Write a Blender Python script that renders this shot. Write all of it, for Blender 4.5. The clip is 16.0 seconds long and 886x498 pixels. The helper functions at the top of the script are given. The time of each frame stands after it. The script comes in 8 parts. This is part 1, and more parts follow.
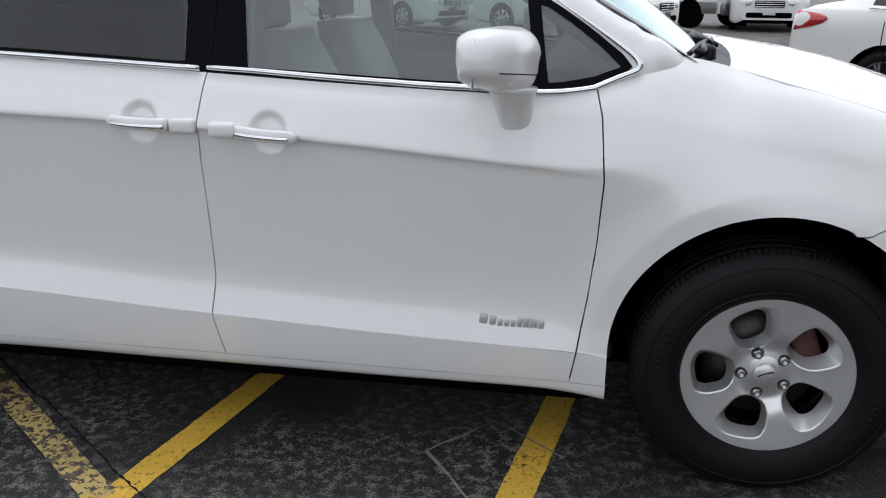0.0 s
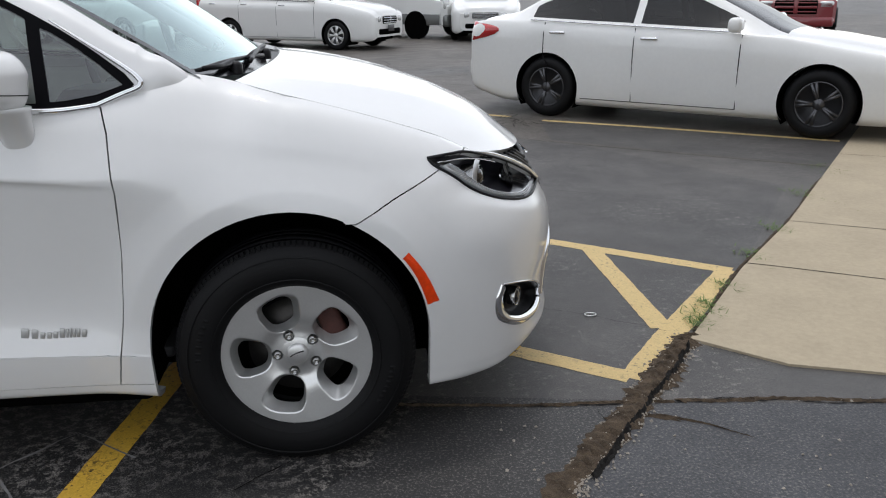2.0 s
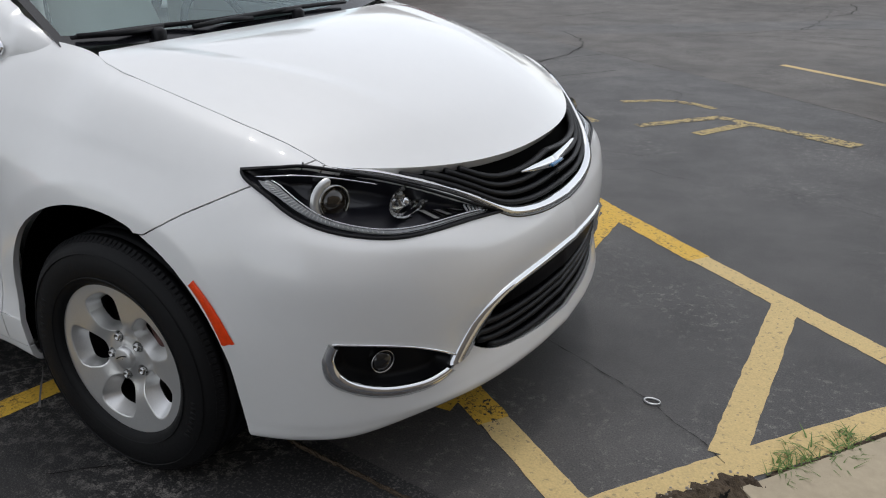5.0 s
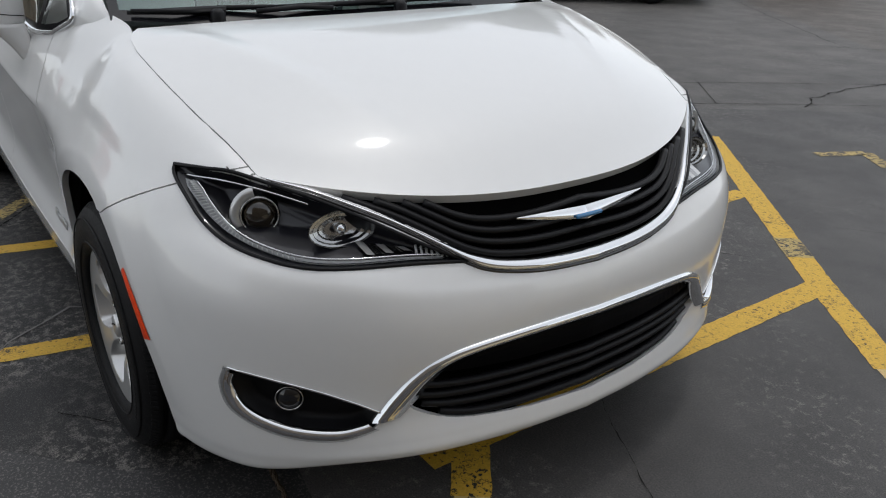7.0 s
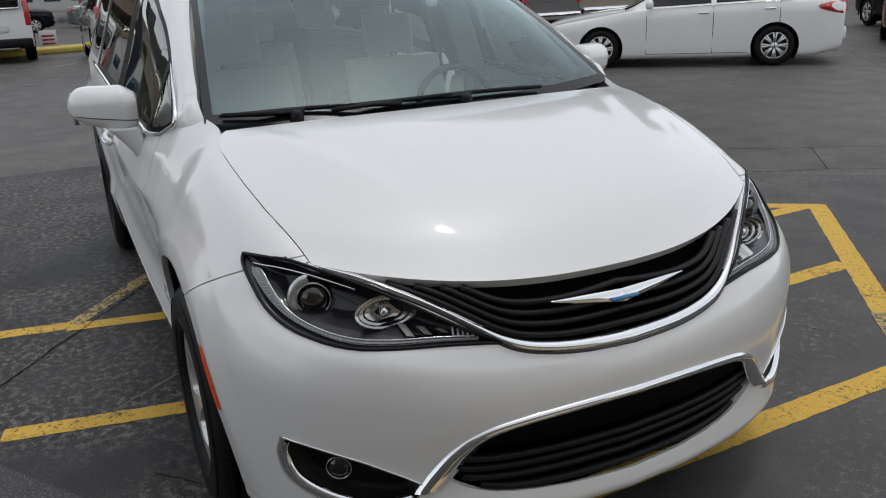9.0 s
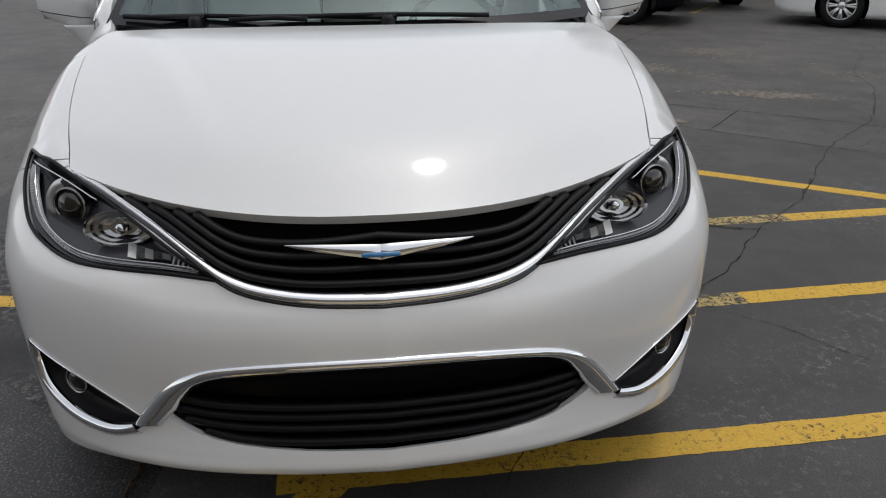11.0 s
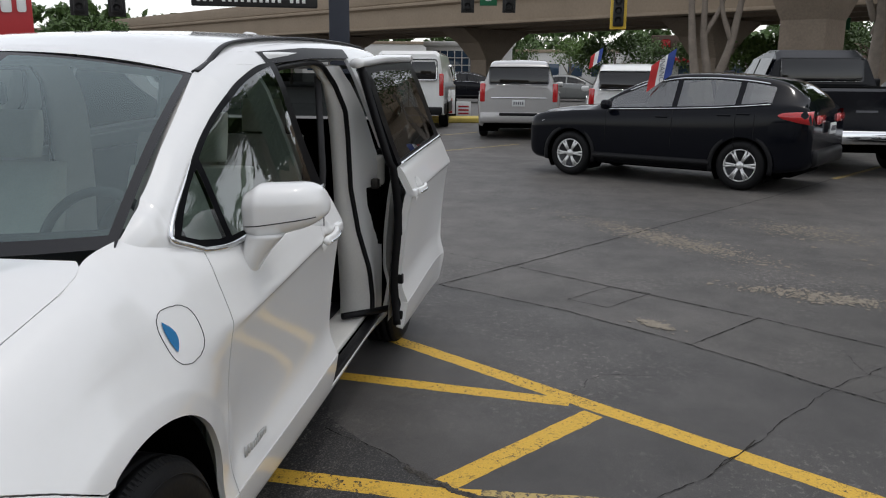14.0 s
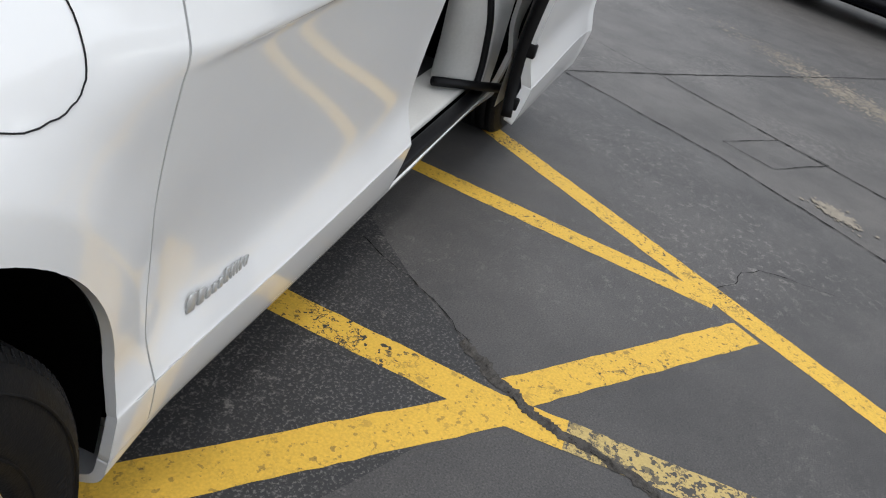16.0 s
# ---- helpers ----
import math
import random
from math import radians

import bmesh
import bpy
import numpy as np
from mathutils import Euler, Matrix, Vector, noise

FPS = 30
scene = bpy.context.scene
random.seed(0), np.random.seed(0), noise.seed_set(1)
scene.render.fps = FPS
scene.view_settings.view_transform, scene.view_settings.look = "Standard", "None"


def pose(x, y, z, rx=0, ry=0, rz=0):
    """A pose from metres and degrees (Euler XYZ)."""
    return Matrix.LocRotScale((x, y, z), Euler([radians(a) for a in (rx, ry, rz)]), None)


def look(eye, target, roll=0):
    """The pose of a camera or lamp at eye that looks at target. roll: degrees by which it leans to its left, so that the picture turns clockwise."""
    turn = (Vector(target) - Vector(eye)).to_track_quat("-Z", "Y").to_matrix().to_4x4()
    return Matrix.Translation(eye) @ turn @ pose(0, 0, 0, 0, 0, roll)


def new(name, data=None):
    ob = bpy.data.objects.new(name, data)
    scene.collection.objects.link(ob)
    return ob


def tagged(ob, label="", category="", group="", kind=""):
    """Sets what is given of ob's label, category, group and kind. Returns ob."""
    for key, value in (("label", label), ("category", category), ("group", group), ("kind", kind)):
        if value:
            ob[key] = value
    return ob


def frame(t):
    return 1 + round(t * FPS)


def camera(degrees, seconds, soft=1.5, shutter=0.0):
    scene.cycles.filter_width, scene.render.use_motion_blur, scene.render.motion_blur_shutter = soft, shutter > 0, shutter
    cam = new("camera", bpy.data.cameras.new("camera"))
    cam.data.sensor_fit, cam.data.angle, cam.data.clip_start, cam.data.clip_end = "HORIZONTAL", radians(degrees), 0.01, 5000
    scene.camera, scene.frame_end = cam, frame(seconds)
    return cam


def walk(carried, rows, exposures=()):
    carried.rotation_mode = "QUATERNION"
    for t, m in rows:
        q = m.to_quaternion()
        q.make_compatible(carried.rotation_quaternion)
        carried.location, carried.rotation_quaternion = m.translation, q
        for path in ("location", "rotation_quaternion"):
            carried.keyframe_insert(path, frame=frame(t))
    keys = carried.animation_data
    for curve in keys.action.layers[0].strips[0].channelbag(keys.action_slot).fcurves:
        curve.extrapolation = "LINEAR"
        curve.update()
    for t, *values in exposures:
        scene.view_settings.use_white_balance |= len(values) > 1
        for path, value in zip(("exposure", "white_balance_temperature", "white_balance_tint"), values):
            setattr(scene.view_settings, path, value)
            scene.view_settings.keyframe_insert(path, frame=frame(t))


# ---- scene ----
cam = camera(57.3, 16.0, soft=1.1)
PATH = [
    (0, (-0.535, -3.033, 1.371), (-0.848, -1.164, 0.733), 0.0),
    (0.5, (-0.305, -3.135, 1.355), (-0.608, -1.261, 0.724), -1.5),
    (1, (-0.263, -3.204, 1.361), (-0.437, -1.309, 0.745), -1.8),
    (1.5, (-0.13, -3.211, 1.348), (0.06, -1.313, 0.748), -0.1),
    (2, (0.169, -3.221, 1.399), (0.397, -1.331, 0.788), -0.2),
    (2.5, (0.368, -3.135, 1.446), (0.514, -1.251, 0.792), -0.0),
    (3, (0.584, -2.928, 1.445), (0.362, -1.055, 0.78), -1.3),
    (3.5, (0.896, -2.802, 1.462), (0.499, -0.959, 0.792), -0.4),
    (4, (1.171, -2.627, 1.459), (0.644, -0.827, 0.766), -0.4),
    (4.5, (1.462, -2.436, 1.459), (0.751, -0.705, 0.752), -1.2),
    (4.7, (1.579, -2.366, 1.465), (0.793, -0.676, 0.74), -1.1),
    (7, (2.206, -1.354, 1.466), (0.696, -0.3, 0.686), 0.9),
    (7.5, (2.329, -1.314, 1.547), (0.694, -0.376, 0.879), 0.0),
    (8, (2.364, -1.308, 1.597), (0.678, -0.433, 0.971), -1.9),
    (8.2, (2.382, -1.323, 1.604), (0.687, -0.452, 0.995), -2.5),
    (10.3, (2.46, -0.588, 1.457), (0.698, 0.002, 0.719), -0.6),
    (10.5, (2.488, -0.431, 1.455), (0.703, 0.087, 0.717), -0.6),
    (11, (2.517, -0.072, 1.439), (0.673, 0.162, 0.699), -0.2),
    (11.5, (2.378, 0.341, 1.341), (0.53, 0.495, 0.591), 0.9),
    (12, (2.294, 0.801, 1.329), (0.442, 0.915, 0.581), 1.4),
    (12.5, (2.144, 1.165, 1.337), (0.285, 1.194, 0.599), 1.3),
    (13, (2.074, 1.539, 1.417), (0.173, 1.526, 0.796), 2.6),
    (13.5, (1.876, 1.714, 1.456), (-0.016, 1.536, 0.834), 1.0),
    (14, (1.542, 1.82, 1.575), (-0.395, 1.563, 1.148), 0.4),
    (14.5, (1.32, 1.894, 1.522), (-0.603, 1.595, 1.064), 1.1),
    (14.6, (1.272, 1.896, 1.51), (-0.64, 1.579, 1.016), 1.6),
    (15, (0.975, 1.815, 1.376), (-0.897, 1.534, 0.729), 2.4),
    (15.5, (0.607, 1.726, 1.301), (-1.183, 1.449, 0.453), 7.4),
    (16, (0.318, 1.457, 1.236), (-1.405, 1.159, 0.265), 17.0),
]
walk(cam, [(t, look(eye, target, roll)) for t, eye, target, roll in PATH],
     exposures=[(0, 0.48, 6450, 10), (2.0, 0.40, 6500, 10), (4.0, 0.22, 6500, 10), (7, 0.08, 6550, 9), (8, 0.0, 6550, 9), (11, 0.03, 6650, 10), (12.5, 0.08, 6700, 10), (14.0, 0.12, 6600, 10), (15, 0.44, 6500, 9), (16, 0.70, 6450, 9)])

# ---- daylight: bright overcast, sun behind thin cloud ----
SUN_EL, SUN_AZ = 80.0, 352.0
world = bpy.data.worlds.new("overcast_sky")
scene.world = world
world.use_nodes = True
wn, wl = world.node_tree.nodes, world.node_tree.links
sky = wn.new("ShaderNodeTexSky")
sky.sky_type = "NISHITA"
sky.sun_disc = False
sky.sun_elevation, sky.sun_rotation = radians(SUN_EL), radians(SUN_AZ)
sky.air_density, sky.dust_density, sky.ozone_density = 1.0, 1.0, 1.0
soften = wn.new("ShaderNodeHueSaturation")
soften.inputs["Saturation"].default_value = 0.25
wl.new(sky.outputs[0], soften.inputs["Color"])
wl.new(soften.outputs[0], wn["Background"].inputs["Color"])
wn["Background"].inputs["Strength"].default_value = 0.208
sun = new("sun", bpy.data.lights.new("sun", "SUN"))
sun.data.energy, sun.data.angle, sun.data.color = 0.36, radians(4), (1.0, 0.99, 0.97)
sun.matrix_world = look((0, 0, 30), (
    -30 * math.sin(radians(SUN_AZ)) / math.tan(radians(SUN_EL)),
    -30 * math.cos(radians(SUN_AZ)) / math.tan(radians(SUN_EL)), 0))


# ---- materials ----
def material(name, color=(0.5, 0.5, 0.5), rough=0.5, metal=0.0, coat=0.0, spec=0.5, vary=0.0, scale=8.0, bump=0.0, bump_scale=200.0,
             rough_vary=0.0, emit=0.0, random_value=0.0):
    """A surface with colour variation at two scales, roughness wear and fine relief."""
    m = bpy.data.materials.new(name)
    m.use_nodes = True
    n, l = m.node_tree.nodes, m.node_tree.links
    p = n["Principled BSDF"]
    p.inputs["Base Color"].default_value = (*color, 1)
    p.inputs["Roughness"].default_value = rough
    p.inputs["Metallic"].default_value = metal
    p.inputs["Coat Weight"].default_value = coat
    p.inputs["Coat Roughness"].default_value = 0.04
    p.inputs["Specular IOR Level"].default_value = spec
    if emit:
        p.inputs["Emission Color"].default_value = (*color, 1)
        p.inputs["Emission Strength"].default_value = emit
    if vary or rough_vary or bump:
        co = n.new("ShaderNodeTexCoord")
        big, small = n.new("ShaderNodeTexNoise"), n.new("ShaderNodeTexNoise")
        big.inputs["Scale"].default_value, big.inputs["Detail"].default_value = scale, 4
        small.inputs["Scale"].default_value, small.inputs["Detail"].default_value = scale * 14, 3
        for q in (big, small):
            l.new(co.outputs["Object"], q.inputs["Vector"])
        mix = n.new("ShaderNodeMath")
        mix.operation = "ADD"
        l.new(big.outputs[0], mix.inputs[0])
        l.new(small.outputs[0], mix.inputs[1])
        if vary:
            ramp = n.new("ShaderNodeMapRange")
            ramp.inputs["From Min"].default_value, ramp.inputs["From Max"].default_value = 0.6, 1.4
            ramp.inputs["To Min"].default_value, ramp.inputs["To Max"].default_value = 1 - vary, 1 + vary
            l.new(mix.outputs[0], ramp.inputs["Value"])
            hsv = n.new("ShaderNodeHueSaturation")
            hsv.inputs["Color"].default_value = (*color, 1)
            l.new(ramp.outputs[0], hsv.inputs["Value"])
            l.new(hsv.outputs[0], p.inputs["Base Color"])
        if rough_vary:
            rr = n.new("ShaderNodeMapRange")
            rr.inputs["From Min"].default_value, rr.inputs["From Max"].default_value = 0.6, 1.4
            rr.inputs["To Min"].default_value, rr.inputs["To Max"].default_value = max(0.0, rough - rough_vary), rough + rough_vary
            l.new(mix.outputs[0], rr.inputs["Value"])
            l.new(rr.outputs[0], p.inputs["Roughness"])
        if bump:
            fine = n.new("ShaderNodeTexNoise")
            fine.inputs["Scale"].default_value, fine.inputs["Detail"].default_value = bump_scale, 3
            l.new(co.outputs["Object"], fine.inputs["Vector"])
            bp = n.new("ShaderNodeBump")
            bp.inputs["Strength"].default_value, bp.inputs["Distance"].default_value = bump, 0.004
            l.new(fine.outputs[0], bp.inputs["Height"])
            l.new(bp.outputs[0], p.inputs["Normal"])
    return m


def pane_material(name, tint, gloss=1.0, rough=0.01, least=None, film=(1, 1, 1)):
    """Thin glass: it lets light through with a tint and mirrors by Fresnel."""
    m = bpy.data.materials.new(name)
    m.use_nodes = True
    n, l = m.node_tree.nodes, m.node_tree.links
    n.remove(n["Principled BSDF"])
    clear, shine, mix, fr, k = (n.new("ShaderNodeBsdfTransparent"), n.new("ShaderNodeBsdfGlossy"), n.new("ShaderNodeMixShader"),
                                n.new("ShaderNodeFresnel"), n.new("ShaderNodeMath"))
    clear.inputs["Color"].default_value = (*tint, 1)
    shine.inputs["Roughness"].default_value = rough
    shine.inputs["Color"].default_value = (*film, 1)
    fr.inputs["IOR"].default_value = 1.5
    k.operation = "MULTIPLY_ADD"
    k.inputs[1].default_value, k.inputs[2].default_value = gloss, 0.02 * gloss if least is None else least
    k.use_clamp = True
    l.new(fr.outputs[0], k.inputs[0])
    l.new(k.outputs[0], mix.inputs[0])
    l.new(clear.outputs[0], mix.inputs[1])
    l.new(shine.outputs[0], mix.inputs[2])
    l.new(mix.outputs[0], n["Material Output"].inputs["Surface"])
    return m


M_PAINT = material("white_car_paint", (0.76, 0.76, 0.75), 0.38, coat=1.0, vary=0.012, scale=2.0, rough_vary=0.03)
M_PAINT.node_tree.nodes["Principled BSDF"].inputs["Coat Roughness"].default_value = 0.07
M_BLACK = material("black_plastic", (0.006, 0.006, 0.007), 0.42, spec=0.2, vary=0.15, scale=20, bump=0.15, bump_scale=600)
M_GLOSSBLACK = material("gloss_black", (0.008, 0.008, 0.009), 0.12, coat=0.6)
# near-black with little sheen: shade in housings, recesses and underbody is in the colour
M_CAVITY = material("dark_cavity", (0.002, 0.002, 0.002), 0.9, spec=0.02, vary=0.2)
M_CHROME = material("chrome", (0.78, 0.79, 0.80), 0.07, metal=1.0, rough_vary=0.02, scale=15)
M_ALLOY = material("silver_alloy", (0.70, 0.70, 0.69), 0.34, metal=0.8, coat=0.2, vary=0.05, scale=12, rough_vary=0.05)
M_RUBBER = material("tyre_rubber", (0.0045, 0.0045, 0.005), 0.55, spec=0.2, vary=0.25, scale=6, rough_vary=0.1, bump=0.2, bump_scale=300)
M_AMBER = material("amber_reflector", (0.80, 0.055, 0.003), 0.3, coat=0.25, spec=0.3, vary=0.25, scale=60, bump=0.15, bump_scale=500)
M_RED = material("red_lens", (0.45, 0.01, 0.012), 0.15, coat=1.0, vary=0.12, scale=30)
M_GLASS = pane_material("window_glass", (0.64, 0.74, 0.70), 0.9, least=0.09)
M_SHIELD = pane_material("windshield_glass", (0.70, 0.83, 0.82), 1.5, least=0.045, film=(0.80, 0.95, 0.96))
M_PRIVACY = pane_material("privacy_glass", (0.09, 0.10, 0.10), 0.9)
M_LENS = pane_material("headlight_lens", (0.93, 0.935, 0.94), 0.0, least=0.0)
M_SEAT = material("beige_grey_leather", (0.60, 0.58, 0.53), 0.55, vary=0.08, scale=10, bump=0.2, bump_scale=350)
M_TRIM = material("light_grey_trim", (0.56, 0.55, 0.52), 0.6, vary=0.06, scale=8, bump=0.15, bump_scale=400)
M_DASH = material("dark_dashboard", (0.03, 0.03, 0.032), 0.65, vary=0.15, scale=10, bump=0.2, bump_scale=400)
M_DISC = material("brake_steel", (0.07, 0.066, 0.062), 0.5, metal=0.9, vary=0.2, scale=30)
M_RUST = material("rusty_caliper", (0.07, 0.024, 0.018), 0.75, vary=0.35, scale=40, bump=0.4)
M_BLUE = material("blue_badge", (0.02, 0.16, 0.36), 0.25, coat=0.8, vary=0.1, scale=50)
M_FRIT = material("black_frit", (0.008, 0.008, 0.010), 0.15, spec=0.4)
M_PILLAR = material("black_pillar_film", (0.004, 0.004, 0.005), 0.30, spec=0.04)
M_HOUSING = material("dark_lamp_housing", (0.012, 0.012, 0.016), 0.28, coat=0.45, spec=0.4)
# darker copy of chrome: shade inside the lamps is in its colour; nuts share it
M_REFLECTOR = material("shaded_reflector", (0.44, 0.44, 0.43), 0.16, metal=1.0, vary=0.15, scale=25, rough_vary=0.04)
M_SILVERCOAT = material("bright_silver_coating", (0.66, 0.66, 0.65), 0.30, metal=0.75, vary=0.10, scale=40)
M_PROJECTOR = material("projector_glass", (0.020, 0.014, 0.008), 0.04, coat=1.0)
M_LED = material("frosted_light_guide", (0.42, 0.43, 0.44), 0.3, coat=0.4, vary=0.3, scale=90)
# alloy coloured near-black: shade behind the spokes is put in the colour
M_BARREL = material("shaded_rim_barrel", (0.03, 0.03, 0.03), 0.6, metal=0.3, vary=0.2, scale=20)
M_BADGE = material("grey_badge", (0.48, 0.48, 0.47), 0.3, metal=0.3)


# ---- mesh helpers ----
def mesh_ob(name, verts, faces, mat, parent=None, label="", smooth=True):
    me = bpy.data.meshes.new(name)
    me.from_pydata([tuple(map(float, v)) for v in verts], [], [tuple(map(int, f)) for f in faces])
    me.materials.append(mat)
    if smooth:
        me.polygons.foreach_set("use_smooth", [True] * len(me.polygons))
    me.update()
    ob = new(name, me)
    if parent:
        ob.parent = parent
    if label:
        tagged(ob, label)
    return ob


def part(name, bm, mat, parent=None, label="", smooth=True):
    me = bpy.data.meshes.new(name)
    bm.normal_update()
    bm.to_mesh(me)
    bm.free()
    me.materials.append(mat)
    if smooth:
        me.polygons.foreach_set("use_smooth", [True] * len(me.polygons))
    ob = new(name, me)
    if parent:
        ob.parent = parent
    if label:
        tagged(ob, label)
    return ob


def thing(name, label, category, group="", kind="", m=None):
    ob = new(name)
    if m is not None:
        ob.matrix_basis = m
    return tagged(ob, label, category, group, kind)


def box_bm(sx, sy, sz, bevel=0.01, segments=2, at=(0, 0, 0), turn=None):
    bm = bmesh.new()
    bmesh.ops.create_cube(bm, size=1)
    bmesh.ops.scale(bm, vec=(sx, sy, sz), verts=bm.verts)
    if bevel:
        bmesh.ops.bevel(bm, geom=bm.edges[:], offset=bevel, segments=segments, affect="EDGES", profile=0.5)
    if turn:
        bmesh.ops.transform(bm, matrix=pose(0, 0, 0, *turn), verts=bm.verts)
    bmesh.ops.translate(bm, vec=at, verts=bm.verts)
    return bm


def spin_mesh(profile, n=64, axis="y"):
    """A body of revolution about y: rows of (radius, y)."""
    prof = np.array(profile, float)
    a = np.linspace(0, 2 * np.pi, n, endpoint=False)
    v = np.stack([np.outer(prof[:, 0], np.cos(a)), np.repeat(prof[:, 1][:, None], n, 1), np.outer(prof[:, 0], np.sin(a))], -1).reshape(-1, 3)
    k = len(prof)
    f = [(i * n + j, i * n + (j + 1) % n, (i + 1) * n + (j + 1) % n, (i + 1) * n + j) for i in range(k - 1) for j in range(n)]
    return v, f


def tube(points, radius, n=8, closed=False, flat=1.0, up=(0, 0, 1)):
    """A rod along a line of points; flat squeezes it along up."""
    pts = np.array(points, float)
    tang = np.gradient(pts, axis=0)
    if closed:
        tang = np.roll(pts, -1, 0) - np.roll(pts, 1, 0)
    tang /= np.linalg.norm(tang, axis=1)[:, None] + 1e-9
    up = np.broadcast_to(np.array(up, float), pts.shape)
    side = np.cross(tang, up)
    side /= np.linalg.norm(side, axis=1)[:, None] + 1e-9
    top = np.cross(side, tang)
    a = np.linspace(0, 2 * np.pi, n, endpoint=False)
    r = np.broadcast_to(np.array(radius, float), (len(pts),))[:, None, None]
    v = pts[:, None, :] + r * (np.cos(a)[None, :, None] * side[:, None, :] + flat * np.sin(a)[None, :, None] * top[:, None, :])
    k = len(pts)
    f = [(i * n + j, i * n + (j + 1) % n, ((i + 1) % k) * n + (j + 1) % n, ((i + 1) % k) * n + j)
         for i in range(k if closed else k - 1) for j in range(n)]
    if not closed:
        f += [tuple(range(n))[::-1], tuple((k - 1) * n + j for j in range(n))]
    return v.reshape(-1, 3), f


def merge(*vf):
    vs, fs, o = [], [], 0
    for v, f in vf:
        vs.append(np.asarray(v, float))
        fs += [tuple(i + o for i in q) for q in f]
        o += len(v)
    return np.concatenate(vs), fs


def loft(rings, close=True, caps=True):
    """Skin over rows of rings with the same number of points."""
    r = np.array(rings, float)
    k, n = r.shape[:2]
    f = [(i * n + j, i * n + (j + 1) % n, (i + 1) * n + (j + 1) % n, (i + 1) * n + j) for i in range(k - 1) for j in range(n if close else n - 1)]
    if caps and close:
        f += [tuple(range(n))[::-1], tuple((k - 1) * n + j for j in range(n))]
    return r.reshape(-1, 3), f


def catmull(p, t):
    """Points of the smooth line through p at t, counted in rows of p."""
    p, t = np.asarray(p, float), np.asarray(t, float)
    n = len(p)
    i = np.clip(np.floor(t).astype(int), 0, n - 2)
    u = (t - i)
    u = u.reshape(u.shape + (1,) * (p.ndim - 1))
    a, b, c, d = p[np.clip(i - 1, 0, n - 1)], p[i], p[i + 1], p[np.clip(i + 2, 0, n - 1)]
    a = np.where((i == 0).reshape(u.shape), 2 * b - c, a)
    d = np.where((i == n - 2).reshape(u.shape), 2 * c - b, d)
    return 0.5 * (2 * b + (c - a) * u + (2 * a - 5 * b + 4 * c - d) * u ** 2 + (3 * b - a - 3 * c + d) * u ** 3)


def smooth_line(p, n):
    return catmull(p, np.linspace(0, len(p) - 1, n))


def poly_sd(x, y, poly):
    """Signed distance to a closed outline, minus inside."""
    q = np.array(poly, float)
    d = np.full(x.shape, 1e9)
    inside = np.zeros(x.shape, bool)
    for (ax, ay), (bx, by) in zip(q, np.roll(q, -1, 0)):
        ex, ey = bx - ax, by - ay
        t = np.clip(((x - ax) * ex + (y - ay) * ey) / (ex * ex + ey * ey + 1e-12), 0, 1)
        d = np.minimum(d, np.hypot(x - ax - t * ex, y - ay - t * ey))
        hit = ((ay > y) != (by > y)) & (x < (bx - ax) * (y - ay) / (by - ay + 1e-12) + ax)
        inside ^= hit
    return np.where(inside, -d, d)


def cut_patch(fn, u, v, cuts, label, thin=0.0008):
    """A grid over the surface fn, its lines drawn onto the outlines in cuts, and its faces sorted by label. Returns {label: (verts, faces)}."""
    U, V = np.meshgrid(u, v, indexing="ij")
    du, dv = np.gradient(u)[:, None] * np.ones_like(U), np.gradient(v)[None, :] * np.ones_like(U)
    for sd in cuts:
        for _ in range(2):
            P = fn(U, V)
            d = sd(P)
            e = 1e-4
            gu, gv = (sd(fn(U + e, V)) - d) / e, (sd(fn(U, V + e)) - d) / e
            g2 = (gu * du) ** 2 + (gv * dv) ** 2 + 1e-12
            a, b = -d * gu * du ** 2 / g2, -d * gv * dv ** 2 / g2
            ok = (a / du) ** 2 + (b / dv) ** 2 < 0.275
            a[[0, -1], :] = 0
            b[:, [0, -1]] = 0
            U, V = np.where(ok, U + a, U), np.where(ok, V + b, V)
    P = fn(U, V)
    idx = np.arange(U.size).reshape(U.shape)
    q = np.stack([idx[:-1, :-1], idx[1:, :-1], idx[1:, 1:], idx[:-1, 1:]], -1).reshape(-1, 4)
    flat = P.reshape(-1, 3)
    one, two = np.full(len(q), 1e9), np.full(len(q), 1e9)
    for sd in cuts:
        d = np.abs(sd(flat))
        one = np.minimum(one, np.maximum(d[q[:, 0]], d[q[:, 2]]))
        two = np.minimum(two, np.maximum(d[q[:, 1]], d[q[:, 3]]))
    k = (one <= two)[:, None]
    tri = np.concatenate([np.where(k, q[:, [0, 1, 2]], q[:, [0, 1, 3]]), np.where(k, q[:, [0, 2, 3]], q[:, [1, 2, 3]])])
    e0, e1, e2 = flat[tri[:, 1]] - flat[tri[:, 0]], flat[tri[:, 2]] - flat[tri[:, 0]], flat[tri[:, 2]] - flat[tri[:, 1]]
    area = np.linalg.norm(np.cross(e0, e1), axis=1)
    longest = np.maximum(np.maximum(np.linalg.norm(e0, axis=1), np.linalg.norm(e1, axis=1)), np.linalg.norm(e2, axis=1))
    tri = tri[area > thin * longest]
    L = label(flat[tri].mean(1))
    out = {}
    for name in np.unique(L):
        used, inv = np.unique(tri[L == name], return_inverse=True)
        out[str(name)] = (flat[used], inv.reshape(-1, 3))
    return out


